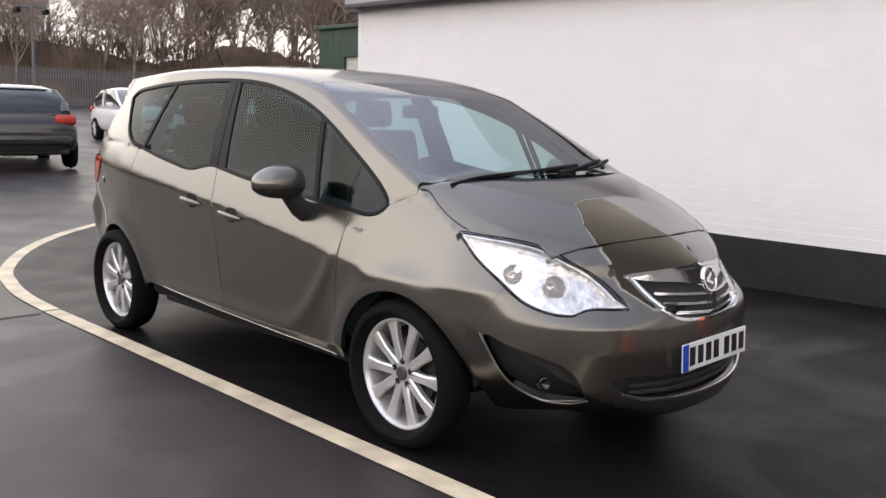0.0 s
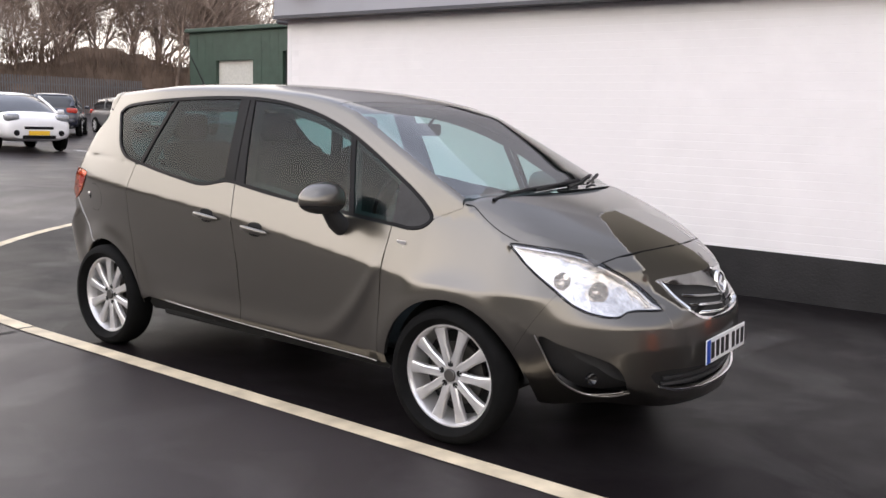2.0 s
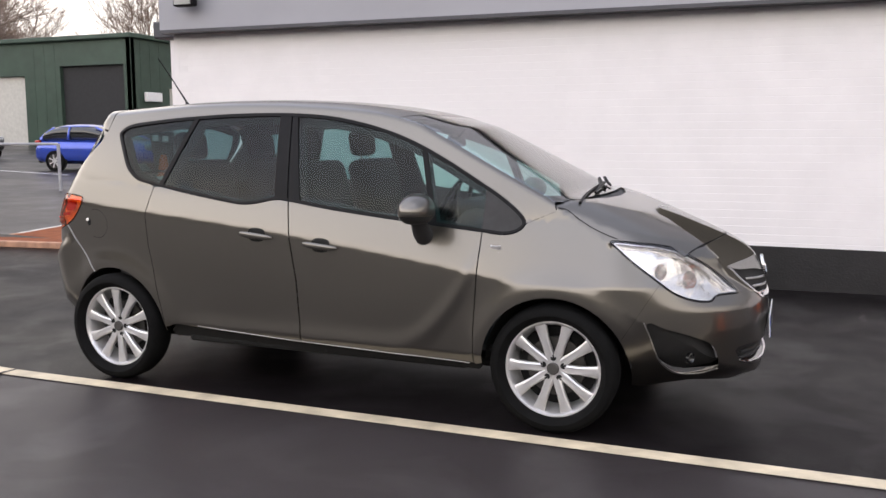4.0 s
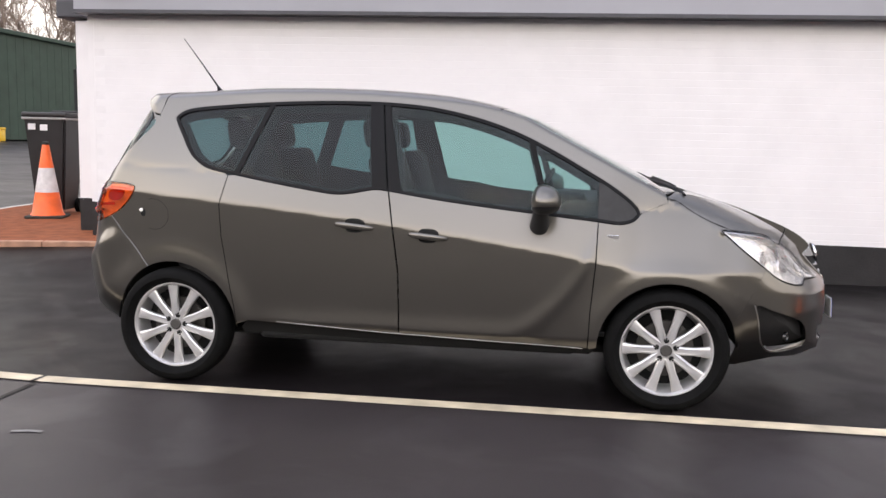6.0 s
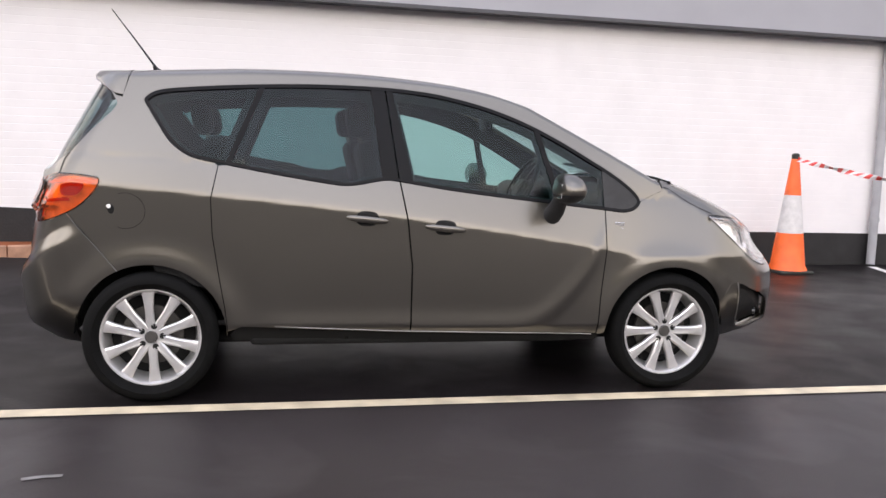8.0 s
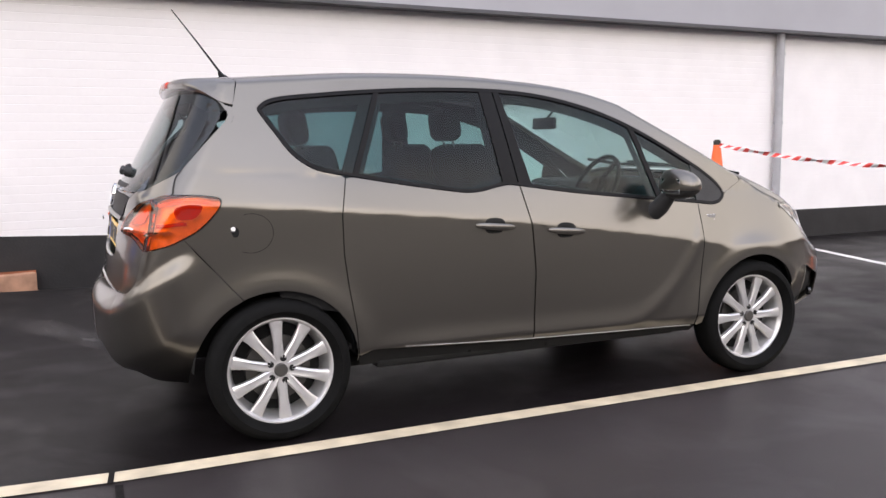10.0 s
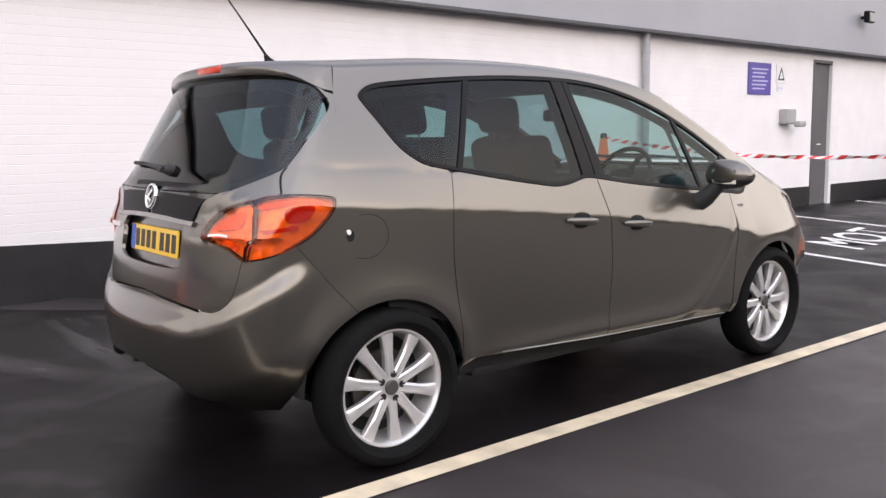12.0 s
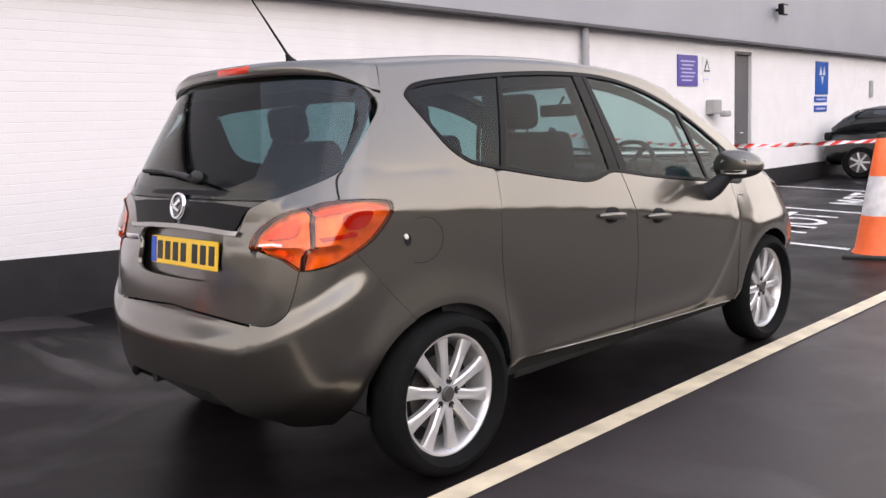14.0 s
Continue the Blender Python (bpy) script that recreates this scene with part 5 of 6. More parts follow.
for f in (-1, 1):
    q = on_body("side", [(1.03, .885)])[0]
    part("side_badge", box_bm((.055, .003, .018), (1.03, q[1] * -f, .889), .001), CHROME, car)
    part("side_badge", box_bm((.035, .003, .010), (1.03, (q[1] - .003) * -f, .865), .001), CHROME, car)
flap_centre = (-1.432, .922)
arc = [(math.cos(a), math.sin(a)) for a in np.linspace(-2.0, 1.9, 34)]
body_panel("fuel_flap_gap", "side", [(flap_centre[0] + .092 * a, flap_centre[1] + .085 * b) for a, b in arc] + [(flap_centre[0] + .0898 * a, flap_centre[1] + .0828 * b) for a, b in arc[::-1]], SHELL, car, lift=.0012, flange=0, step=.05)
q = on_body("side", [(-1.502, .935)])[0]
# the finger scoop's shade, put on as a flat black patch
body_panel("flap_scoop_shade", "side", round_loop([(-1.508, .942), (-1.494, .95), (-1.482, .935), (-1.486, .912), (-1.502, .908), (-1.512, .925)], 3), SHELL, car, lift=.0015, flange=0, step=.02)
part("fuel_flap_catch", lathe_bm([(.011, 0), (.010, .006), (.001, .007)], 16, m=Matrix.Translation((q[0] - .004, q[1], q[2] + .006)) @ Vector((0, -1, .3)).to_track_quat("Z", "Y").to_matrix().to_4x4()), SATIN, car, smooth=True)

# wheels
def wheel():
    rim = part("wheel", lathe_bm([(.150, .10), (.205, .095), (.218, .02), (.222, -.015), (.2375, -.030), (.2395, -.036), (.2375, -.041), (.228, -.041), (.220, -.032), (.215, -.012), (.205, .02), (.195, .09)], 56, axis="y", closed=True), ALLOY, None, "silver ten-spoke alloy wheel", True)
    part("tyre", lathe_bm([(.226, .08), (.25, .092), (.282, .090), (.304, .076), (.3135, .05), (.3155, 0), (.3135, -.042), (.304, -.064), (.288, -.077), (.266, -.080), (.245, -.058), (.234, -.040), (.228, 0)], 64, axis="y", closed=True), TYRE, rim, smooth=True)
    for k in range(10):
        a = 36 * k
        bm = bmesh.new()
        rows = []
        for r, half, y, d in ((.035, .020, -.022, .03), (.075, .021, -.028, .03), (.13, .0195, -.030, .028), (.185, .0245, -.030, .026), (.224, .031, -.030, .024)):
            rows.append([bm.verts.new((r, y + d, -half)), bm.verts.new((r, y + .006, -half)), bm.verts.new((r, y, -half * .62)), bm.verts.new((r, y + .003, 0)), bm.verts.new((r, y, half * .62)), bm.verts.new((r, y + .006, half)), bm.verts.new((r, y + d, half))])
        for p0, p1 in zip(rows, rows[1:]):
            for j in range(6):
                bm.faces.new((p0[j], p0[j + 1], p1[j + 1], p1[j]))
        bmesh.ops.transform(bm, matrix=pose(0, 0, 0, 0, a, 0), verts=bm.verts)
        part("spoke", bm, ALLOY, rim, smooth=True)
    part("hub_face", lathe_bm([(.066, .02), (.066, -.012), (.060, -.020), (.04, -.022), (.001, -.022)], 36, axis="y"), ALLOY, rim, smooth=True)
    part("centre_cap", lathe_bm([(.030, -.02), (.030, -.030), (.026, -.034), (.001, -.035)], 28, axis="y"), DISC, rim, "small grey centre cap", True)
    for k in range(5):
        a = radians(72 * k + 18)
        m = Matrix.Translation((.052 * math.cos(a), 0, .052 * math.sin(a)))
        # raised black disc in place of the darkness inside a bolt hole
        part("bolt_hole_shade", lathe_bm([(.0145, -.021), (.0145, -.0245), (.001, -.0245)], 12, axis="y", m=m), SHELL, rim)
    part("brake_disc", lathe_bm([(.145, .05), (.145, .03), (.001, .03)], 32, axis="y"), DISC, rim)
    part("wheel_back", lathe_bm([(.206, .085), (.206, .07), (.001, .07)], 24, axis="y"), SHELL, rim)
    return rim


base_wheel = wheel()
base_wheel.parent = car
base_wheel.matrix_basis = pose(AXLES[0], -.825, WHEEL_Z)
for x, y, turn, tw in ((AXLES[1], -.825, 0, 14), (AXLES[0], .825, 180, 9), (AXLES[1], .825, 180, 31)):
    other = copy_thing(base_wheel, pose(x, y, WHEEL_Z, 0, 0, turn) @ pose(0, 0, 0, 0, tw, 0))

# wheel-arch liners, floor pan, sill lip
for x in AXLES:
    for f in (-1, 1):
        bm = bmesh.new()
        ring = [[bm.verts.new((x + .362 * math.cos(radians(a)), y, WHEEL_Z + .362 * math.sin(radians(a)))) for a in range(3, 180, 8)] for y in (f * .80, f * .5)]
        for j in range(len(ring[0]) - 1):
            bm.faces.new((ring[0][j], ring[0][j + 1], ring[1][j + 1], ring[1][j]))
        bm.faces.new(ring[1])
        part("arch_liner", bm, SHELL, car, smooth=True)
part("floor_pan", box_bm((3.1, 1.30, .05), (0, 0, .26), .02), SHELL, car)
part("floor_pan", box_bm((1.72, 1.58, .05), (0, 0, .275), .02), SHELL, car)
sill_trim = [(-.74, .364), (-.15, .336), (.44, .320), (.90, .308), (.90, .305), (.44, .317), (-.15, .333), (-.74, .360)]
body_panel("sill_strip", "side", sill_trim, SATIN, car, mirror=True, lift=.004, flange=.006, step=.05)
part("exhaust_tip", lathe_bm([(.022, 0), (.022, .10), (.018, .10), (.018, .01)], 16, m=Matrix.Translation((-1.93, .31, .32)) @ pose(0, 0, 0, 0, 90, 0)), DISC, car, smooth=True)

# cabin
def seat(x, y, wide=.50, rear=False):
    base = part("seat", box_bm((.50, wide, .20), (x + .22, y, .62), .06, segments=3), FABRIC, car, "dark grey fabric seat", True)
    part("seat_back", box_bm((.15, wide, .62), (0, 0, .31), .055, pose(x - .02, y, .68, 0, -14, 0), segments=3), FABRIC, base, smooth=True)
    part("headrest", box_bm((.10, .25, .17), (0, 0, 0), .045, pose(x - .235, y, 1.385 if not rear else 1.37, 0, -8, 0), segments=3), FABRIC, base, smooth=True)
    for k in (-.06, .06):
        part("headrest_post", tube_bm([(x - .20, y + k, 1.24), (x - .225, y + k, 1.33)], .006), DISC, base)
    return base


for y in (-.37, .37):
    seat(-.08, y)
for y in (-.38, .38):
    seat(-.88, y, .48, True)
dash = part("dashboard", box_bm((.55, 1.36, .34), (1.02, 0, .88), .07, segments=3), CABIN, car, "dark dashboard", True)
part("dash_cowl", box_bm((.20, .36, .10), (.80, -.37, 1.045), .04, segments=3), CABIN, dash, smooth=True)
part("dash_shelf", box_bm((.42, 1.22, .04), (1.20, 0, 1.03), .015, pose(0, 0, 0)), CABIN, dash)
steer = part("steering_wheel", lathe_bm([(.185 + .014 * math.cos(a), .014 * math.sin(a)) for a in np.linspace(0, 2 * math.pi, 10, endpoint=False)], 36, closed=True, m=pose(.62, -.37, 1.04, 0, -62, 0)), TRIM_BLACK, car, "black steering wheel", True)
part("steering_hub", box_bm((.12, .12, .05), (0, 0, -.01), .02, pose(.62, -.37, 1.04, 0, -62, 0)), TRIM_BLACK, steer)
for a in (90, 210, 330):
    part("steering_spoke", box_bm((.15, .03, .015), (.10, 0, 0), .004, pose(.62, -.37, 1.04, 0, -62, 0) @ pose(0, 0, 0, 0, 0, a)), TRIM_BLACK, steer)
mir = part("cabin_mirror", box_bm((.03, .25, .07), (.50, 0, 1.40), .014), TRIM_BLACK, car, "black rear-view mirror", True)
part("mirror_stalk", tube_bm([(.51, 0, 1.42), (.56, 0, 1.475)], .008), TRIM_BLACK, mir)
part("boot_floor", box_bm((.75, 1.2, .04), (-1.5, 0, .72), .01), CABIN, car)
part("cabin_floor", box_bm((2.6, 1.5, .03), (-.1, 0, .36), .01), CABIN, car)

# ---- things on and beside the workshop wall ----
def on_wall(u, y, z):
    return WALL_AT @ Vector((u, y, z))


def wall_plate(name, u0, u1, z0, z1, depth, mat, parent=None, out=0.0, bevel=0.002, label=""):
    return wall_box(name, u0, u1, -out - depth, -out, z0, z1, mat, parent, bevel, label)


pipe = part("downpipe", tube_bm([on_wall(10.5, -.075, .02), on_wall(10.5, -.075, 1.3), on_wall(10.5, -.075, 2.62)], .05, 18), GREY_PIPE, None, smooth=True)
tagged(pipe, "grey plastic rainwater downpipe fixed to the white wall", "downpipe")
for z in (.55, 1.5, 2.35):
    part("pipe_clip", lathe_bm([(.058, -.02), (.058, .02)], 18, m=Matrix.Translation(on_wall(10.5, -.075, z))), GREY_PIPE, pipe)

sign = tagged(wall_plate("notice_board", 13.2, 13.88, 1.86, 2.35, .02, SIGN_PURPLE), "purple notice board with pale unreadable lines", "sign")
for k in range(6):
    wall_plate("text_bar", 13.29 + .03 * (k % 2), 13.78 - .05 * (k % 3), 2.24 - .06 * k, 2.262 - .06 * k, .003, SIGN_PRINT, sign, .02, 0)
warn = tagged(wall_plate("warning_sign", 14.06, 14.36, 2.05, 2.34, .015, SIGN_WHITE), "small white warning sign with a black triangle", "sign")
tri = [(14.10, 2.10), (14.32, 2.10), (14.21, 2.31)]
wall_quad_prism("triangle_mark", tri, -.018, -.0155, SIGN_BLACK, warn)
wall_quad_prism("triangle_field", [(14.145, 2.125), (14.275, 2.125), (14.21, 2.25)], -.0195, -.0182, SIGN_WHITE, warn)
small = tagged(wall_plate("small_notice", 14.1, 14.3, 1.93, 2.02, .012, SIGN_WHITE), "small white notice below the warning sign", "sign")
wall_plate("text_bar", 14.13, 14.27, 1.965, 1.985, .002, SIGN_PRINT, small, .012, 0)
box = tagged(wall_plate("wall_box", 14.2, 14.52, 1.40, 1.64, .14, BOX_GREY, bevel=.02), "grey plastic letter box on the white wall", "wall box")
part("hood", box_bm((.24, .12, .10), (14.52, -.20, 1.40), .03, WALL_AT), BOX_GREY, box, "tilted grey hood")

door = tagged(wall_box("door_1", DOOR_X0 + .05, DOOR_X1 - .10, .05, .10, 0.0, DOOR_TOP - .05, GREY_DOOR), "closed dark grey steel door in the white wall", "door", kind="structure")
for n, u0, u1, z0, z1 in (("door_jamb", DOOR_X0, DOOR_X0 + .05, 0, DOOR_TOP), ("door_jamb", DOOR_X1 - .10, DOOR_X1, 0, DOOR_TOP), ("door_head", DOOR_X0 + .05, DOOR_X1 - .10, DOOR_TOP - .05, DOOR_TOP)):
    wall_box(n, u0, u1, -.012, .2, z0, z1, GREY_DOOR if n == "door_head" or u0 < DOOR_X0 + .01 else SIGN_WHITE, door)
part("door_handle", tube_bm([on_wall(DOOR_X0 + .15, .0, 1.05), on_wall(DOOR_X0 + .15, -.03, 1.05), on_wall(DOOR_X0 + .28, -.03, 1.05)], .011), CHROME, door)

blue = tagged(wall_plate("station_sign", 19.2, 19.92, 1.74, 2.42, .02, SIGN_BLUE), "blue wall sign with three white triangles", "sign")
for u, z in ((19.46, 2.14), (19.66, 2.14), (19.56, 2.11)):
    flip = 1 if z > 2.12 else -1
    wall_quad_prism("triangle_mark", [(u - .075, z), (u + .075, z), (u, z + .18 * flip)], -.0235, -.0205, SIGN_WHITE, blue)
for z0, z1 in ((1.58, 1.70), (1.38, 1.51)):
    plate = tagged(wall_plate("opening_hours_sign", 19.15, 19.88, z0, z1, .015, SIGN_BLUE), "narrow blue sign strip with a pale line", "sign", "blue sign strips")
    wall_plate("text_bar", 19.25, 19.78, z0 + .045, z1 - .045, .002, SIGN_PRINT, plate, .0155, 0)
tagged(wall_plate("grey_vent", 22.72, 22.9, 1.68, 2.07, .05, BOX_GREY, bevel=.008), "narrow grey vent cover on the white wall", "vent")
for u, z in ((16.7, 3.25), (.32, 2.96)):
    lamp = tagged(part("floodlight", box_bm((.26, .10, .2), (u, -.30, z), .02, WALL_AT), TRIM_BLACK), "small black floodlight on the grey cladding", "floodlight", "wall floodlights")
    part("lamp_face", box_bm((.21, .012, .15), (u, -.357, z - .01), .004, WALL_AT), BOX_GREY, lamp)
    part("bracket", box_bm((.04, .10, .05), (u, -.21, z), .004, WALL_AT), TRIM_BLACK, lamp)

# ---- cones, tape, paving, bin ----
def cone(place, height, label, tilt=0.0):
    k = height
    ob = root("traffic_cone", place, label, "traffic cone", "traffic cones")
    ob.matrix_world = ob.matrix_world @ pose(0, 0, 0, 0, 0, tilt)
    wide = .24 * k if k < 1.2 else .2
    rad = lambda h: (.17 if k < 1.2 else .15) * (1 - h) * min(k, 1.05) + .035
    part("base", box_bm((wide * 2, wide * 2, .035), (0, 0, .0175), .012), CONE_BASE, ob, "black rubber base", True)
    bands = [("lower_body", .035 / k, .34, ORANGE), ("sleeve", .34, .66, CONE_WHITE), ("upper_body", .66, .985, ORANGE)]
    for n, a, b, mat in bands:
        part(n, lathe_bm([(rad(a) + (.02 if n == "lower_body" else .0), a * k), (rad(a + (b - a) * .12), (a + (b - a) * .12) * k), (rad(b), b * k)] + ([(rad(b) * .7, k)] if n == "upper_body" else []), 28), mat, ob, smooth=True)
    part("cone_tip", lathe_bm([(rad(.97) * 1.05, .965 * k), (rad(.97) * 1.05, k), (rad(.97) * .6, k * 1.012)], 16), CONE_BASE, ob, smooth=True)
    return ob


CONE_A, CONE_B = (4.80, 3.46), (4.85, -0.26)
cone((*CONE_A, 0), 1.28, "tall orange cone with white sleeve beside the wall")
cone((*CONE_B, 0), 1.12, "orange cone with broad white sleeve holding barrier tape", 12)
PAVE_Z = .25
cone((-5.95, 5.25, PAVE_Z), .98, "orange and white cone standing on red-brown paving", 20)

pts = [Vector((CONE_A[0] + (CONE_B[0] - CONE_A[0]) * t, CONE_A[1] + (CONE_B[1] - CONE_A[1]) * t, 1.235 + (1.06 - 1.235) * t - .10 * math.sin(math.pi * t))) for t in np.linspace(0, 1, 53)]
tape = tagged(new("barrier_tape"), "red and white striped barrier tape between two cones", "barrier tape")
for mat, start, name in ((TAPE_RED, 0, "red_stripe"), (TAPE_WHITE, 1, "white_stripe")):
    verts, faces = [], []
    for i in range(start, 52, 2):
        s = len(verts)
        twist = lambda k: .022 * math.sin(k * .55) * Vector((1, 0, 0)) + .022 * (.35 + .65 * abs(math.cos(k * .55))) * Vector((0, 0, 1))
        slant = Vector((0, -.03, 0))
        for q, k in ((pts[i], i), (pts[i + 1], i + 1)):
            verts += [q - twist(k) - slant, q + twist(k) + slant]
        faces.append((s, s + 2, s + 3, s + 1))
    mesh_object(name, verts, faces, mat, tape)

pave_edge = [(-2.38, 3.50), (-3.8, 3.07), (-5.2, 2.72), (-6.45, 2.55), (-6.62, 3.3), (-7.07, 5.0), (-7.38, 6.6), (-7.6, 9.0), (-4.25, 9.0), (-4.25, 3.62), (-2.38, 3.70)]


def slab(name, outline, z0, z1, mat, label, category):
    bm = bmesh.new()
    lo = [bm.verts.new((x, y, z0)) for x, y in outline]
    hi = [bm.verts.new((x, y, z1)) for x, y in outline]
    bm.faces.new(hi)
    for i in range(len(outline)):
        j = (i + 1) % len(outline)
        bm.faces.new((lo[i], lo[j], hi[j], hi[i]))
    bmesh.ops.triangulate(bm, faces=[f for f in bm.faces if len(f.verts) > 4])
    return tagged(part(name, bm, mat), label, category, kind="structure")


slab("paving", pave_edge, -.1, PAVE_Z, PAVING, "raised red-brown paved strip round the wall corner", "paving")
edge = pave_edge[:8]
for i, ((x0, y0), (x1, y1)) in enumerate(zip(edge, edge[1:])):
    d = Vector((x1 - x0, y1 - y0, 0))
    n = max(1, round(d.length / .9))
    for k in range(n):
        a, b = Vector((x0, y0, 0)) + d * (k / n), Vector((x0, y0, 0)) + d * ((k + 1) / n)
        m = Matrix.Translation((a + b) / 2) @ pose(0, 0, 0, 0, 0, math.degrees(math.atan2(d.y, d.x)))
        kerb = part("kerb", box_bm(((b - a).length - .008, .09, PAVE_Z + .104), (0, 0, PAVE_Z / 2 - .05), .008, m), KERB if i < 4 else PALE_KERB)
        tagged(kerb, "worn pale kerb stone edging the paving", "kerb", "paving kerb stones", kind="structure")

bin_ob = root("wheelie_bin", (-6.23, 5.92, PAVE_Z), "tall black plastic bin standing on paving", "bin", turn=8)
bm = bmesh.new()
for z, w, d in ((.06, .19, .22), (.3, .21, .25), (1.30, .285, .32)):
    bm.verts.new((-w, -d, z)), bm.verts.new((w, -d, z)), bm.verts.new((w, d, z)), bm.verts.new((-w, d, z))
bm.verts.ensure_lookup_table()
for r in range(2):
    for k in range(4):
        bm.faces.new([bm.verts[4 * r + k], bm.verts[4 * r + (k + 1) % 4], bm.verts[4 * r + 4 + (k + 1) % 4], bm.verts[4 * r + 4 + k]])
bm.faces.new(bm.verts[0:4])
bmesh.ops.bevel(bm, geom=[e for e in bm.edges if abs(e.verts[0].co.z - e.verts[1].co.z) > .1], offset=.03, segments=2, affect="EDGES")
part("bin_body", bm, BIN_BLACK, bin_ob, smooth=True)
part("bin_lid", box_bm((.61, .69, .07), (0, 0, 1.34), .025), BIN_BLACK, bin_ob, smooth=True)
part("bin_rim", box_bm((.60, .68, .03), (0, 0, 1.29), .01), BOX_GREY, bin_ob)
part("bin_handle", tube_bm([(-.22, .34, 1.33), (-.22, .40, 1.40), (.22, .40, 1.40), (.22, .34, 1.33)], .016), BIN_BLACK, bin_ob)
for s in (-.22, .22):
    part("bin_wheel", lathe_bm([(.1, -.03), (.1, .03)], 20, axis="y", m=pose(s, .2, .1, 0, 0, 90)), TYRE, bin_ob)
for k, (dx, dz) in enumerate(((-.17, 1.18), (-.01, 1.17))):
    part("bin_label", box_bm((.1, .006, .08), (dx, -.322, dz), .002), SIGN_WHITE, bin_ob, "small pale label")

# ---- background cars ----
def loft(stations, n=20, power=3.0):
    """stations: x, low z, high z, half width."""
    bm = bmesh.new()
    rings = []
    for x, z0, z1, w in stations:
        ring = []
        for k in range(n):
            a = 2 * math.pi * (k + .5) / n
            c, s = math.cos(a), math.sin(a)
            r = (abs(c) ** power + abs(s) ** power) ** (-1 / power)
            ring.append(bm.verts.new((x, w * r * c, (z0 + z1) / 2 + (z1 - z0) / 2 * r * s)))
        rings.append(ring)
    for a, b in zip(rings, rings[1:]):
        for k in range(n):
            bm.faces.new((a[k], a[(k + 1) % n], b[(k + 1) % n], b[k]))
    bm.faces.new(rings[0])
    bm.faces.new(rings[-1])
    return bm


FAR_LAMP = material("grey_car_lamp_glass", (0.30, 0.31, 0.33), 0.15, metal=0.5, coat=0.5, vary=0.3, scale=18)
FAR_RED = material("dull_red_car_lamp", (0.42, 0.035, 0.022), 0.25, vary=0.2, scale=12)
FAR_GLASS = material("dark_car_glass", (0.012, 0.014, 0.016), 0.06, coat=0.5, vary=0.05)


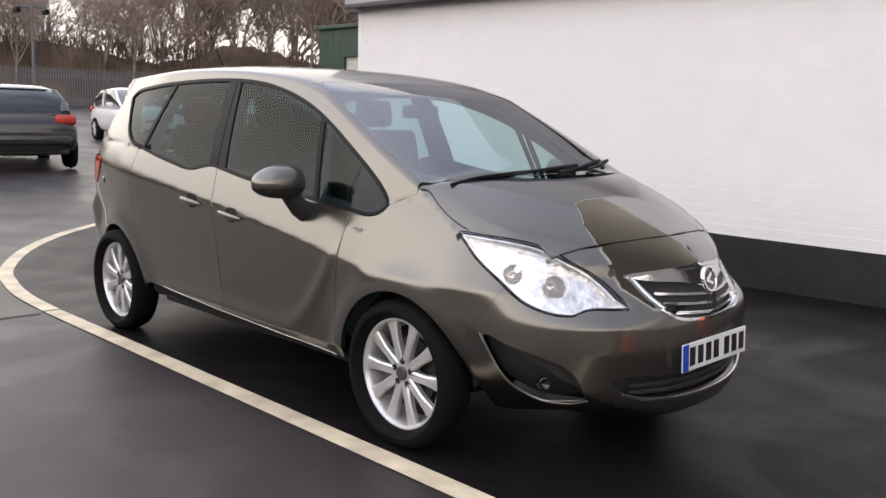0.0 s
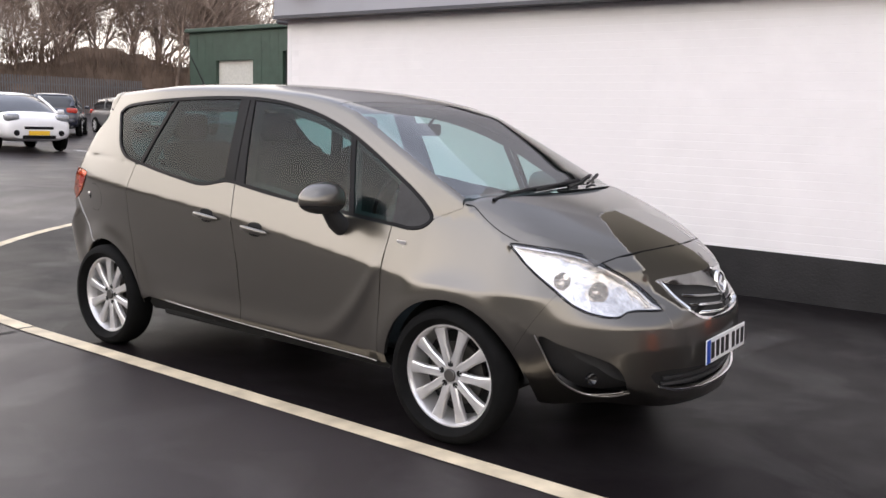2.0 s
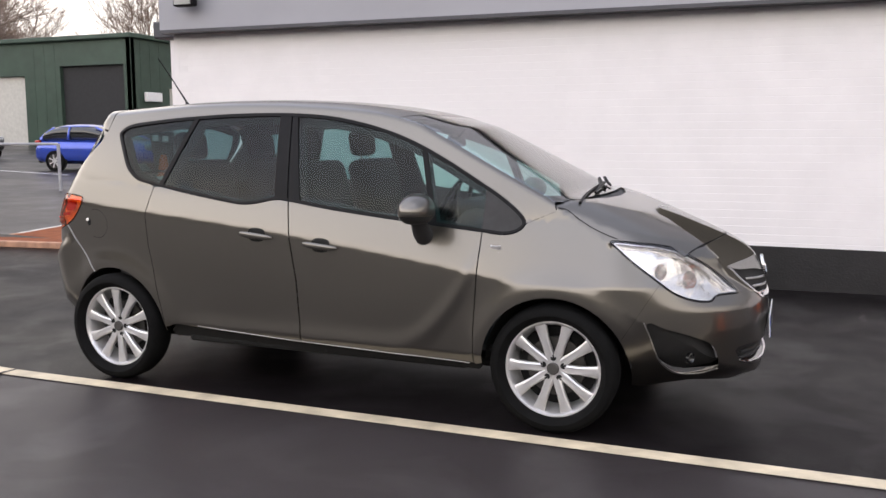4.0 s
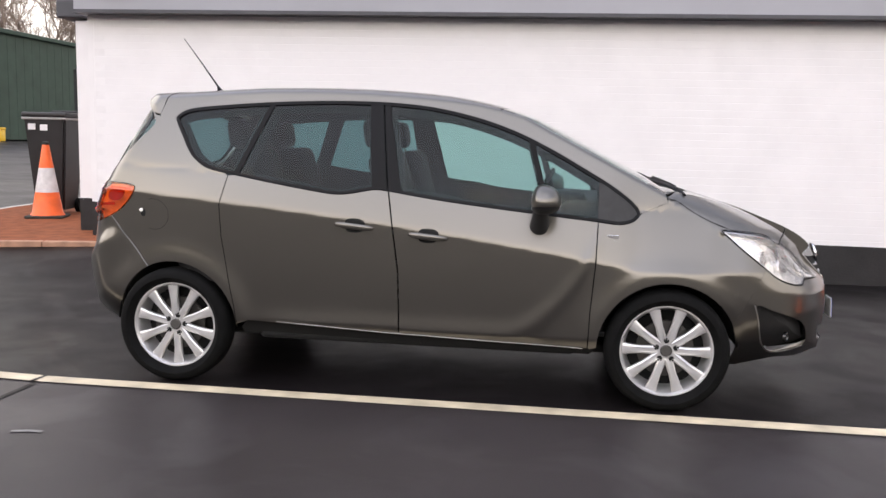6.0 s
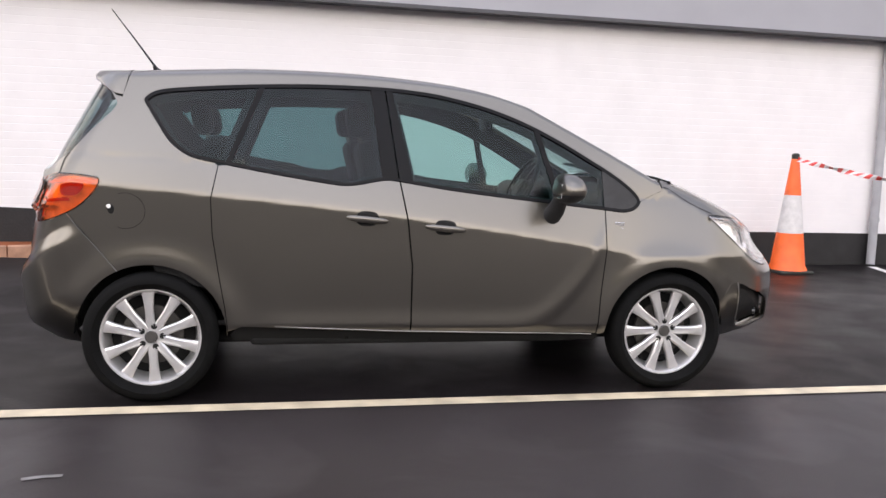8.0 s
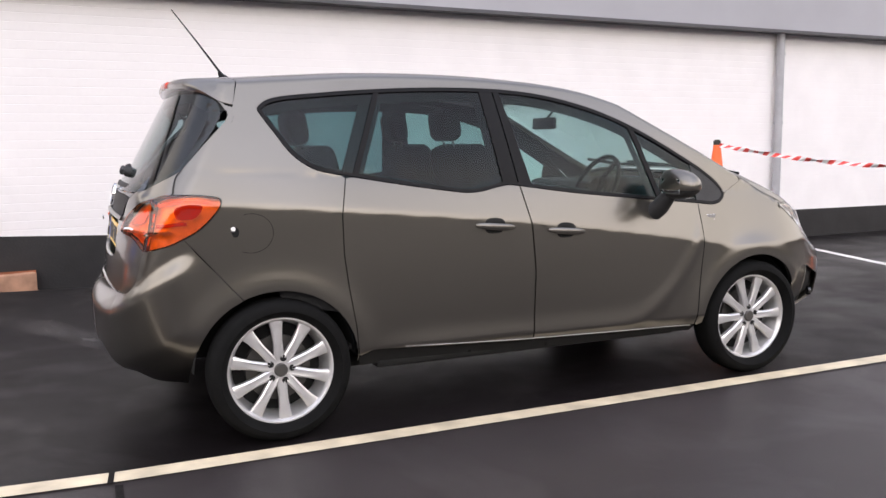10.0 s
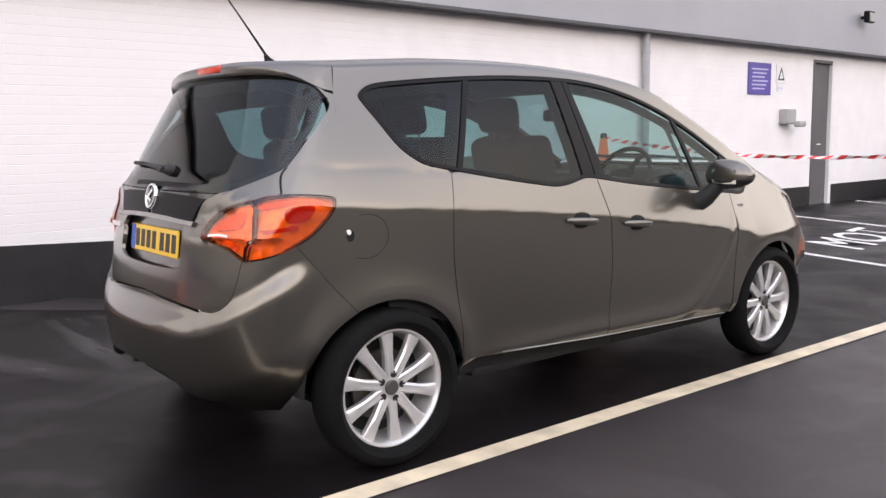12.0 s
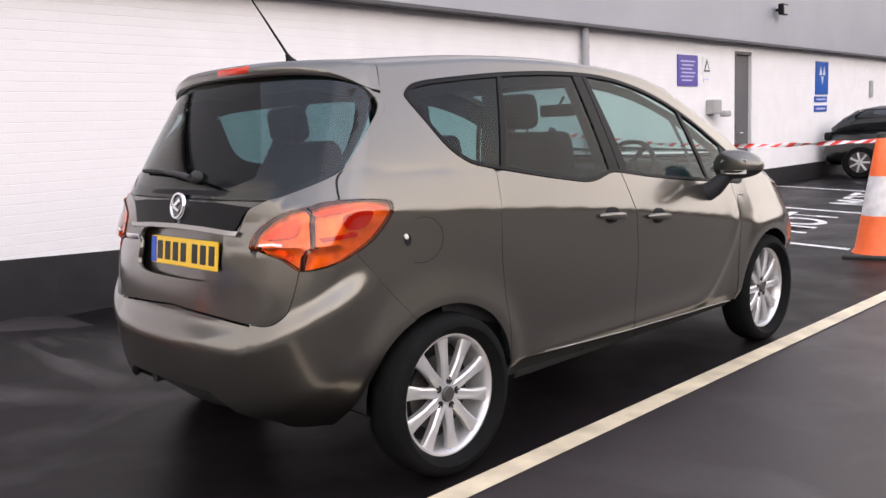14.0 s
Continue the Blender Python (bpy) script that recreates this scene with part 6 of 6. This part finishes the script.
def parked_car(place, turn, paint, label, L=4.15, W=1.76, H=1.45, boot=0.55, nose=.95, plate=True, snub=0.0, front_mat=None, tail_mat=FAR_RED):
    """A hatchback standing at place, its nose along its own x."""
    ob = root("parked_car", (place[0], place[1], rise(*place)), label, "car", turn=turn)
    f, r, w = L / 2, -L / 2, W / 2
    body = part("body", loft([(r, .36, .74, w * .80), (r + .03, .28, .84, w * .90), (r + .09, .25, .93, w * .95), (r + .25, .23, .985, w * .975), (r + .8, .22, 1.0, w), (0, .22, .98, w), (f - 1.2, .22, .97, w), (f - .6, .23, .90 + snub * .7, w * .985), (f - .28, .25, .82 + snub, w * .96), (f - .10, .27, .74 + snub, w * .90), (f - .02, .31, .66 + snub, w * .82), (f, .37, .58 + snub, w * .76)], 24, 4.0), paint, ob, smooth=True)
    zb, wr = .95, w * .72
    x0, x1, x2, x3 = r + .12, r + boot, f - nose - 1.05, f - nose
    zl, zm = zb - .08, (zb + H) / 2
    cabin = [(x0, zl, zb + .02, w * .84), (x0 + (x1 - x0) * .45, zl, zm + .06, w * .86), (x1, zl, H - .07, w * .83), (x1 + .35, zl, H - .015, w * .82), ((x1 + x2) / 2, zl, H, w * .82),
             (x2 - .2, zl, H - .02, w * .82), (x2 + .1, zl, H - .10, w * .83), ((x2 + x3) / 2 + .05, zl, zm, w * .86), (x3, zl, zb + .03, w * .88)]
    part("glasshouse", loft(cabin, 28, 3.4), FAR_GLASS, ob, "dark window glass", True)
    top = loft(cabin, 28, 3.4)
    bmesh.ops.bisect_plane(top, geom=top.verts[:] + top.edges[:] + top.faces[:], plane_co=(0, 0, H - .085), plane_no=(0, 0, -1), clear_outer=True)
    for v in top.verts:
        v.co = Vector((v.co.x * 1.012, v.co.y * 1.012, v.co.z + .008))
    part("roof", top, paint, ob, smooth=True)
    for s in (-1, 1):
        for a, b in (((x0 + .06, w * .76 * s, zb), (x1 + .04, w * .66 * s, H - .11)), ((x3 - .02, w * .86 * s, zb), (x2 + .12, w * .72 * s, H - .10)), (((x1 + x2) / 2 - .1, w * .845 * s, zb), ((x1 + x2) / 2 - .05, w * .78 * s, H - .09))):
            part("pillar", tube_bm([a, ((a[0] + b[0]) / 2, (a[1] + b[1]) / 2 * 1.035, (a[2] + b[2]) / 2), b], [.10, .095, .05] if a[0] < x1 else .035, 8), paint, ob, smooth=True)
        part("tail_light", box_bm((.15, .34, .17), (r + .09, s * w * .75, .86), .05, segments=3), tail_mat, ob, smooth=True)
        part("headlight", box_bm((.24, .34, .20), (f - .14, s * w * .70, .72 + snub * .85), .07, segments=3), FAR_LAMP, ob, smooth=True)
        part("door_mirror", box_bm((.10, .18, .12), (x3 - .35, s * (w + .09), 1.0), .04), paint, ob, smooth=True)
        for x in (f - .82, r + .75):
            hub = pose(x, s * (w - .03), .32, 0, 0, 0 if s < 0 else 180)
            wheel_part = part("wheel", lathe_bm([(.21, -.02), (.213, -.066), (.203, -.07), (.195, -.03), (.001, -.03)], 24, axis="y", m=hub), DISC, ob, smooth=True)
            for k in range(7):
                part("spoke", box_bm((.17, .02, .042), (.115, -.06, 0), .006, hub @ pose(0, 0, 0, 0, 360 / 7 * k, 0), segments=1), ALLOY, wheel_part)
            part("hub_cap", lathe_bm([(.05, -.05), (.045, -.074), (.001, -.076)], 14, axis="y", m=hub), ALLOY, wheel_part, smooth=True)
            part("tyre", lathe_bm([(.2, .14), (.29, .13), (.32, .10), (.32, -.04), (.30, -.065), (.21, -.06)], 28, axis="y", m=pose(x, s * (w - .03), .32, 0, 0, 0 if s < 0 else 180), closed=True), TYRE, wheel_part, smooth=True)
            part("arch", lathe_bm([(.37, .0), (.37, -.012), (.001, -.012)], 24, axis="y", m=pose(x, s * (w - .055), .34, 0, 0, 0 if s < 0 else 180)), SHELL, ob)
    part("front_plate", box_bm((.01, .5, .11), (f + .004, 0, .46), .002), front_mat or PLATE_WHITE, ob)
    if plate:
        part("rear_plate", box_bm((.01, .5, .11), (r - .004, 0, .68), .002), PLATE_YELLOW, ob)
    for s in (-1, 1):
        part("fog_lamp", lathe_bm([(.07, -.03), (.07, .02), (.045, .03), (.001, .03)], 16, m=Matrix.Translation((f - .012, s * w * .62, .46)) @ pose(0, 0, 0, 0, 90, 0)), TRIM_BLACK, ob, smooth=True)
    part("front_grille", box_bm((.03, .7, .07), (f - .004, 0, .585), .012), TRIM_BLACK, ob)
    part("lower_intake", box_bm((.05, .8, .09), (f - .012, 0, .36), .02), TRIM_BLACK, ob)
    part("rear_bumper", box_bm((.14, W * .84, .20), (r + .045, 0, .50), .06, segments=3), paint, ob, smooth=True)
    part("rear_valance", box_bm((.10, W * .80, .16), (r + .07, 0, .34), .04), GRAINED, ob)
    part("rear_screen_wiper", tube_bm([(r + .14, 0, .99), (r + .24, .22, 1.12)], .012), TRIM_BLACK, ob)
    return ob


DARK_PAINT = car_paint("dark_grey_paint", (0.016, 0.016, 0.019), metal=0.5)
BLACK_PAINT = car_paint("black_paint", (0.008, 0.008, 0.009), metal=0.2)
WHITE_PAINT = car_paint("white_paint", (0.78, 0.77, 0.78), 0.4, 0.0)
SILVER_PAINT = car_paint("silver_grey_paint", (0.25, 0.25, 0.26), metal=0.7)
BLUE_PAINT = car_paint("blue_paint", (0.02, 0.06, 0.42), metal=0.4)
NAVY_PAINT = car_paint("navy_paint", (0.012, 0.015, 0.03), metal=0.4)
parked_car((-13.75, 2.66), 169, DARK_PAINT, "dark grey hatchback standing in the yard", L=4.3, W=1.82, H=1.46, plate=False)
parked_car((-19.3, 7.95), -9, WHITE_PAINT, "small white hatchback parked nose outward in the yard", L=3.7, W=1.72, H=1.48, nose=.75, snub=.13, front_mat=PLATE_YELLOW)
parked_car((-26.0, 13.0), 145, NAVY_PAINT, "dark blue hatchback parked in the far row", L=4.1)
parked_car((-26.2, 16.2), -12, SILVER_PAINT, "grey saloon parked nose outward in the far row", L=4.5, H=1.42)
parked_car((-27.0, 18.9), -12, BLACK_PAINT, "black car parked at the end of the far row", L=4.4, H=1.45)
parked_car((-17.2, 16.3), 9, BLUE_PAINT, "bright blue hatchback parked before the green shed", L=3.9, H=1.42)
parked_car((15.98, 2.18), -85, BLACK_PAINT, "black hatchback parked with its tail to the white wall", L=4.4, W=1.72, H=1.46, boot=.62, tail_mat=TRIM_BLACK)

# ---- far sheds, fence, poles ----
SHED_Z = rise(-38, 40) - .1
shed = root("green_shed", (0, 0, SHED_Z), "large dark green clad industrial shed behind the yard", "building")
X0, X1, Y0, Y1, TOP = -43.8, -30.3, 32.4, 62.0, 5.8


def shed_wall(name, a, b, openings, mat=GREEN_CLAD):
    """A wall from a to b with its openings (start, end, top)."""
    d = Vector((b[0] - a[0], b[1] - a[1], 0))
    L, m = d.length, Matrix.Translation((a[0], a[1], 0)) @ pose(0, 0, 0, 0, 0, math.degrees(math.atan2(d.y, d.x)))
    bms, ribs, x = [], [], 0
    for s, e, t in openings:
        bms.append(box_bm((s - x, .3, TOP), ((s + x) / 2, .15, TOP / 2), 0, m))
        bms.append(box_bm((e - s, .3, TOP - t), ((s + e) / 2, .15, (TOP + t) / 2), 0, m))
        x = e
    bms.append(box_bm((L - x, .3, TOP), ((L + x) / 2, .15, TOP / 2), 0, m))
    k = 0.0
    while k < L:
        if not any(s - .1 < k < e + .1 for s, e, t in openings):
            ribs.append(box_bm((.05, .012, TOP), (k, -.006, TOP / 2), .005, m))
        k += .75
    wall_part = part(name, bms[0], mat, shed)
    for piece in bms[1:]:
        part(name, piece, mat, shed)
    for rib in ribs:
        part("cladding_rib", rib, mat, wall_part)
    for s, e, t in openings:
        pale = t < 4.4
        # tall openings get a dark sheet in place of the interior's shade
        part("door_panel", box_bm((e - s, .06, t), ((s + e) / 2, .25, t / 2), 0, m), PALE_DOOR if pale else DARK_SHEET, shed, "pale closed shutter" if pale else "dark sheet standing in for the unlit interior of an open doorway")


shed_wall("front_wall", (X0, Y0), (X1, Y0), [(2.6, 6.0, 4.0), (8.6, 13.0, 4.45)])
shed_wall("side_wall", (X1, Y0), (X1, Y1), [(3.0, 4.4, 3.3), (14, 18, 4.45)])
part("shed_roof", box_bm((X1 - X0 + .5, Y1 - Y0 + .5, .25), ((X0 + X1) / 2, (Y0 + Y1) / 2, TOP + .1), .05), GREEN_CLAD, shed)
part("back_wall", box_bm((X1 - X0 - .7, .3, TOP), ((X0 + X1) / 2, Y1 - .5, TOP / 2)), GREEN_CLAD, shed)
part("end_wall", box_bm((.3, Y1 - Y0 - .7, TOP), (X0 + .16, (Y0 + Y1) / 2, TOP / 2)), GREEN_CLAD, shed)
part("wall_lamp", box_bm((.25, 1.2, .5), (X1 + .14, 33.9, 2.75), .04), SIGN_WHITE, shed, "white box light")

rng = random.Random(5)
FENCE = [(-56.0, -6.0), (-53.5, 15.0), (-49.5, 33.0)]
verts, faces = [], []


def add_box(c, half, turn=0.0):
    s, ca, sa = len(verts), math.cos(turn), math.sin(turn)
    for dz in (-1, 1):
        for dx, dy in ((-1, -1), (1, -1), (1, 1), (-1, 1)):
            px, py = dx * half[0], dy * half[1]
            verts.append((c[0] + px * ca - py * sa, c[1] + px * sa + py * ca, c[2] + dz * half[2]))
    faces.extend([(s, s + 1, s + 5, s + 4), (s + 1, s + 2, s + 6, s + 5), (s + 2, s + 3, s + 7, s + 6), (s + 3, s, s + 4, s + 7), (s + 4, s + 5, s + 6, s + 7)])


for (ax, ay), (bx, by) in zip(FENCE, FENCE[1:]):
    L, turn = math.hypot(bx - ax, by - ay), math.atan2(by - ay, bx - ax)
    for k in range(int(L / .155)):
        t = k * .155 / L
        x, y = ax + (bx - ax) * t, ay + (by - ay) * t
        add_box((x, y, rise(x, y) + 1.2), (.036, .012, 1.2 + rng.uniform(-.02, .02)), turn)
    for z in (.45, 1.9):
        add_box(((ax + bx) / 2, (ay + by) / 2, rise((ax + bx) / 2, (ay + by) / 2) + z), (L / 2, .03, .03), turn)
tagged(mesh_object("palisade_fence", verts, faces, GALV), "grey galvanised palisade fence along the yard's far edge", "fence", kind="stuff")

pole = root("camera_pole", (-43.1, 13.85, rise(-43.1, 13.85)), "tall grey pole carrying security cameras", "pole")
part("mast", tube_bm([(0, 0, -.1), (0, 0, 4), (0, 0, 10.5)], [.09, .075, .05], 12), GALV, pole)
part("crossarm", tube_bm([(-.2, -.75, 5.25), (.2, .75, 5.25)], .04), GALV, pole)
for s in (-1, 1):
    part("security_camera", box_bm((.55, .22, .26), (0, s * .7, 5.05), .05), TRIM_BLACK, pole)
barrier = root("barrier_rail", (-13.6, 8.6, rise(-13.6, 8.6)), "low grey barrier rail standing in the yard", "barrier", turn=45)
part("rail", tube_bm([(-1.3, 0, 1.0), (1.6, 0, 1.0)], .03), GREY_PIPE, barrier)
for x in (-1.3, 1.6):
    part("post", tube_bm([(x, 0, -.05), (x, 0, 1.0)], .035), GREY_PIPE, barrier)

# ---- scrub bank and bare trees ----
def scrub(name, line, height, depth, count, seed, label, mat=SCRUB):
    """A bank of winter scrub along the line: a lumpy mass with thousands of bare stems over it."""
    rng = random.Random(seed)
    verts, faces = [], []
    pts = [Vector((x, y, 0)) for x, y in line]
    seg = [(a, b, (b - a).length) for a, b in zip(pts, pts[1:])]
    total = sum(s[2] for s in seg)

    def at(d):
        for a, b, l in seg:
            if d <= l:
                return a + (b - a) * (d / l), Vector((-(b - a).y, (b - a).x, 0)).normalized()
            d -= l
        return pts[-1], Vector((-(seg[-1][1] - seg[-1][0]).y, (seg[-1][1] - seg[-1][0]).x, 0)).normalized()
    n = int(total / 1.0)
    rows = []
    for i in range(n + 1):
        p, side = at(total * i / n)
        h = height * (.78 + .3 * noise.noise(Vector((p.x * .13, p.y * .13, seed))) + .12 * noise.noise(Vector((p.x * .9, p.y * .9, seed))))
        g = rise(p.x, p.y)
        rows.append(len(verts))
        for u, v in ((0, -.2), (.1, .45), (.3, .85), (.5, 1.0), (.75, .8), (1.0, -.2)):
            q = p + side * (u * depth + .5 * noise.noise(Vector((p.x, p.y, u * 7))))
            verts.append((q.x, q.y, g + h * v))
    for a, b in zip(rows, rows[1:]):
        for k in range(5):
            faces.append((a + k, b + k, b + k + 1, a + k + 1))
    for _ in range(count):
        p, side = at(rng.uniform(0, total))
        p = p + side * rng.uniform(0, depth)
        z = rise(p.x, p.y) + height * rng.uniform(.1, .8)
        h, w = rng.uniform(.5, 1.5), rng.uniform(.015, .05)
        lean = Vector((rng.uniform(-.4, .4), rng.uniform(-.4, .4), 0))
        s = len(verts)
        a = rng.uniform(0, math.pi)
        d = Vector((math.cos(a), math.sin(a), 0)) * w
        verts.extend([tuple(p - d + Vector((0, 0, z))), tuple(p + d + Vector((0, 0, z))), tuple(p + lean + Vector((0, 0, z + h)))])
        faces.append((s, s + 1, s + 2))
    return tagged(mesh_object(name, verts, faces, mat), label, "scrub", kind="stuff")


scrub("scrub_bank", [(-62, -14), (-58, 14), (-54, 34), (-50, 48)], 5.3, 5.0, 20000, 3, "dense brown winter scrub on the bank behind the fence")
# unseen banks added out of view to block low sky and darken reflections
scrub("scrub_bank_far", [(-60, -16), (-48, -38), (-20, -52), (8, -54)], 12.5, 8.0, 0, 4, "tall unseen woodland bank added to darken low reflections", UNSEEN_BANK)
scrub("scrub_bank_low", [(8, -54), (20, -54), (45, -44), (62, -18), (66, 8)], 12.0, 8.0, 0, 6, "unseen woodland bank added to block low sky from reflections", UNSEEN_BANK)


def bare_tree(seed, height, spread=.62):
    """A leafless tree: trunk with limbs, and a crown of fine twigs."""
    rng = random.Random(seed)
    wood, twigs = ([], []), ([], [])

    def limb(a, b, r0, r1, store, sides):
        v, f = store
        d = (b - a).normalized()
        u = d.cross(Vector((0.3, 0.2, 1)) if abs(d.z) < .9 else Vector((1, 0, 0))).normalized()
        w = d.cross(u)
        s = len(v)
        for p, r in ((a, r0), (b, r1)):
            for k in range(sides):
                t = 2 * math.pi * k / sides
                v.append(tuple(p + (u * math.cos(t) + w * math.sin(t)) * r))
        for k in range(sides):
            j = (k + 1) % sides
            f.append((s + k, s + j, s + sides + j, s + sides + k))

    def grow(a, d, length, r, level):
        r = max(r, .011)
        parts = 3 if level < 3 else 2
        p = a
        for i in range(parts):
            d = (d + Vector((rng.uniform(-1, 1), rng.uniform(-1, 1), rng.uniform(-.3, .7))) * (.12 + .05 * level)).normalized()
            q = p + d * (length / parts)
            limb(p, q, r * (1 - .25 * i / parts), r * (1 - .25 * (i + 1) / parts), wood if level < 3 else twigs, 6 if level < 2 else (4 if level < 3 else 3))
            p = q
            if level > 0 and level < 5 and i < parts - 1 and rng.random() < .8:
                side = (d + Vector((rng.uniform(-1, 1), rng.uniform(-1, 1), rng.uniform(-.2, .5))) * 1.0).normalized()
                grow(p, side, length * rng.uniform(.45, .65), r * .5, level + 1)
        if level < 5:
            for _ in range(3 + (rng.random() < .4)):
                side = (d + Vector((rng.uniform(-1, 1), rng.uniform(-1, 1), rng.uniform(-.35, .45))) * spread * 1.3).normalized()
                grow(p, side, length * rng.uniform(.58, .78), r * .62, level + 1)
    grow(Vector((0, 0, -.3)), Vector((0, 0, 1)), height * .36, height * .012, 0)
    ob = root("bare_tree", (0, 0, 0), "bare leafless winter tree behind the fence", "tree", "bare trees")
    mesh_object("trunk", *wood, BARK, ob)
    mesh_object("crown", *twigs, BARK, ob)
    return ob


kinds = [bare_tree(11, 12.0), bare_tree(23, 10.0, .75), bare_tree(37, 13.5, .55)]
rng = random.Random(8)
spots = [(-62 + .13 * y + rng.uniform(-3, 4), y, rng.uniform(.58, .9) * (1.45 if y > 30 else 1)) for y in np.arange(-14, 50, 1.5)]
spots += [(-67 + rng.uniform(-5, 3), y, rng.uniform(.66, 1.0) * (1.45 if y > 30 else 1)) for y in np.arange(-14, 60, 2.2)]
spots += [(-57 + k * 2.6 + rng.uniform(-1, 1), 64.5 + rng.uniform(0, 5), rng.uniform(1.05, 1.3)) for k in range(11)]
for i, (x, y, size) in enumerate(spots):
    k = kinds[i % 3]
    m = pose(x, y, rise(x, y), 0, 0, rng.uniform(0, 360)) @ Matrix.Diagonal((size, size, size * .95, 1))
    if i > 2:
        copy_thing(k, m)
for k, (x, y, size) in zip(kinds, spots):
    k.matrix_world = pose(x, y, rise(x, y)) @ Matrix.Diagonal((size, size, size, 1))

grit = root("grit_bin", (-29.6, 37.6, rise(-29.6, 37.6)), "small yellow grit bin beside the green shed", "grit bin")
part("bin_body", box_bm((.6, .9, .62), (0, 0, .31), .05), PLATE_YELLOW, grit, smooth=True)
part("bin_lid", box_bm((.66, .96, .14), (0, 0, .69), .05), PLATE_YELLOW, grit, smooth=True)

# ---- brickwork of the white wall ----
PITCH_X, PITCH_Z, BL, BH, BD = .225, .075, .2250, .0708, .012
brick_mesh = bpy.data.meshes.new("brick")
bm = box_bm((BL, BD, BH), (BL / 2, BD / 2, BH / 2), 0)
bmesh.ops.bevel(bm, geom=[e for e in bm.edges if all(v.co.y < .001 for v in e.verts) and abs(e.verts[0].co.z - e.verts[1].co.z) < .001], offset=.0016, segments=1, affect="EDGES")
bmesh.ops.delete(bm, geom=[f for f in bm.faces if all(v.co.y > BD - .001 for v in f.verts)], context="FACES")
bm.to_mesh(brick_mesh)
bm.free()
brick_mesh.materials.append(BRICK_WHITE)
unit_v = [tuple(v.co) for v in brick_mesh.vertices]
unit_f = [tuple(p.vertices) for p in brick_mesh.polygons]
rng = random.Random(2)
verts, faces, single = [], [], 0
for row in range(int((WALL_TOP - .30) / PITCH_Z)):
    z = .30 + row * PITCH_Z
    for col in range(int(21.5 / PITCH_X)):
        u = col * PITCH_X + (PITCH_X / 2 if row % 2 else 0) + .004
        if u + BL > DOOR_X0 - .002 and u < DOOR_X1 + .002:
            continue
        out = rng.uniform(-.00012, .00012)
        if 1.8 <= u < 4.3 and z > .55 and single < 300:
            ob = new("brick", brick_mesh)
            ob.parent = wall_front
            ob.matrix_world = WALL_AT @ Matrix.Translation((u, out, z))
            single += 1
        else:
            s = len(verts)
            verts.extend([tuple(WALL_AT @ Vector((a + u, b + out, c + z))) for a, b, c in unit_v])
            faces.extend([tuple(s + i for i in f) for f in unit_f])
tagged(mesh_object("brickwork", verts, faces, BRICK_WHITE, wall_front), kind="stuff")
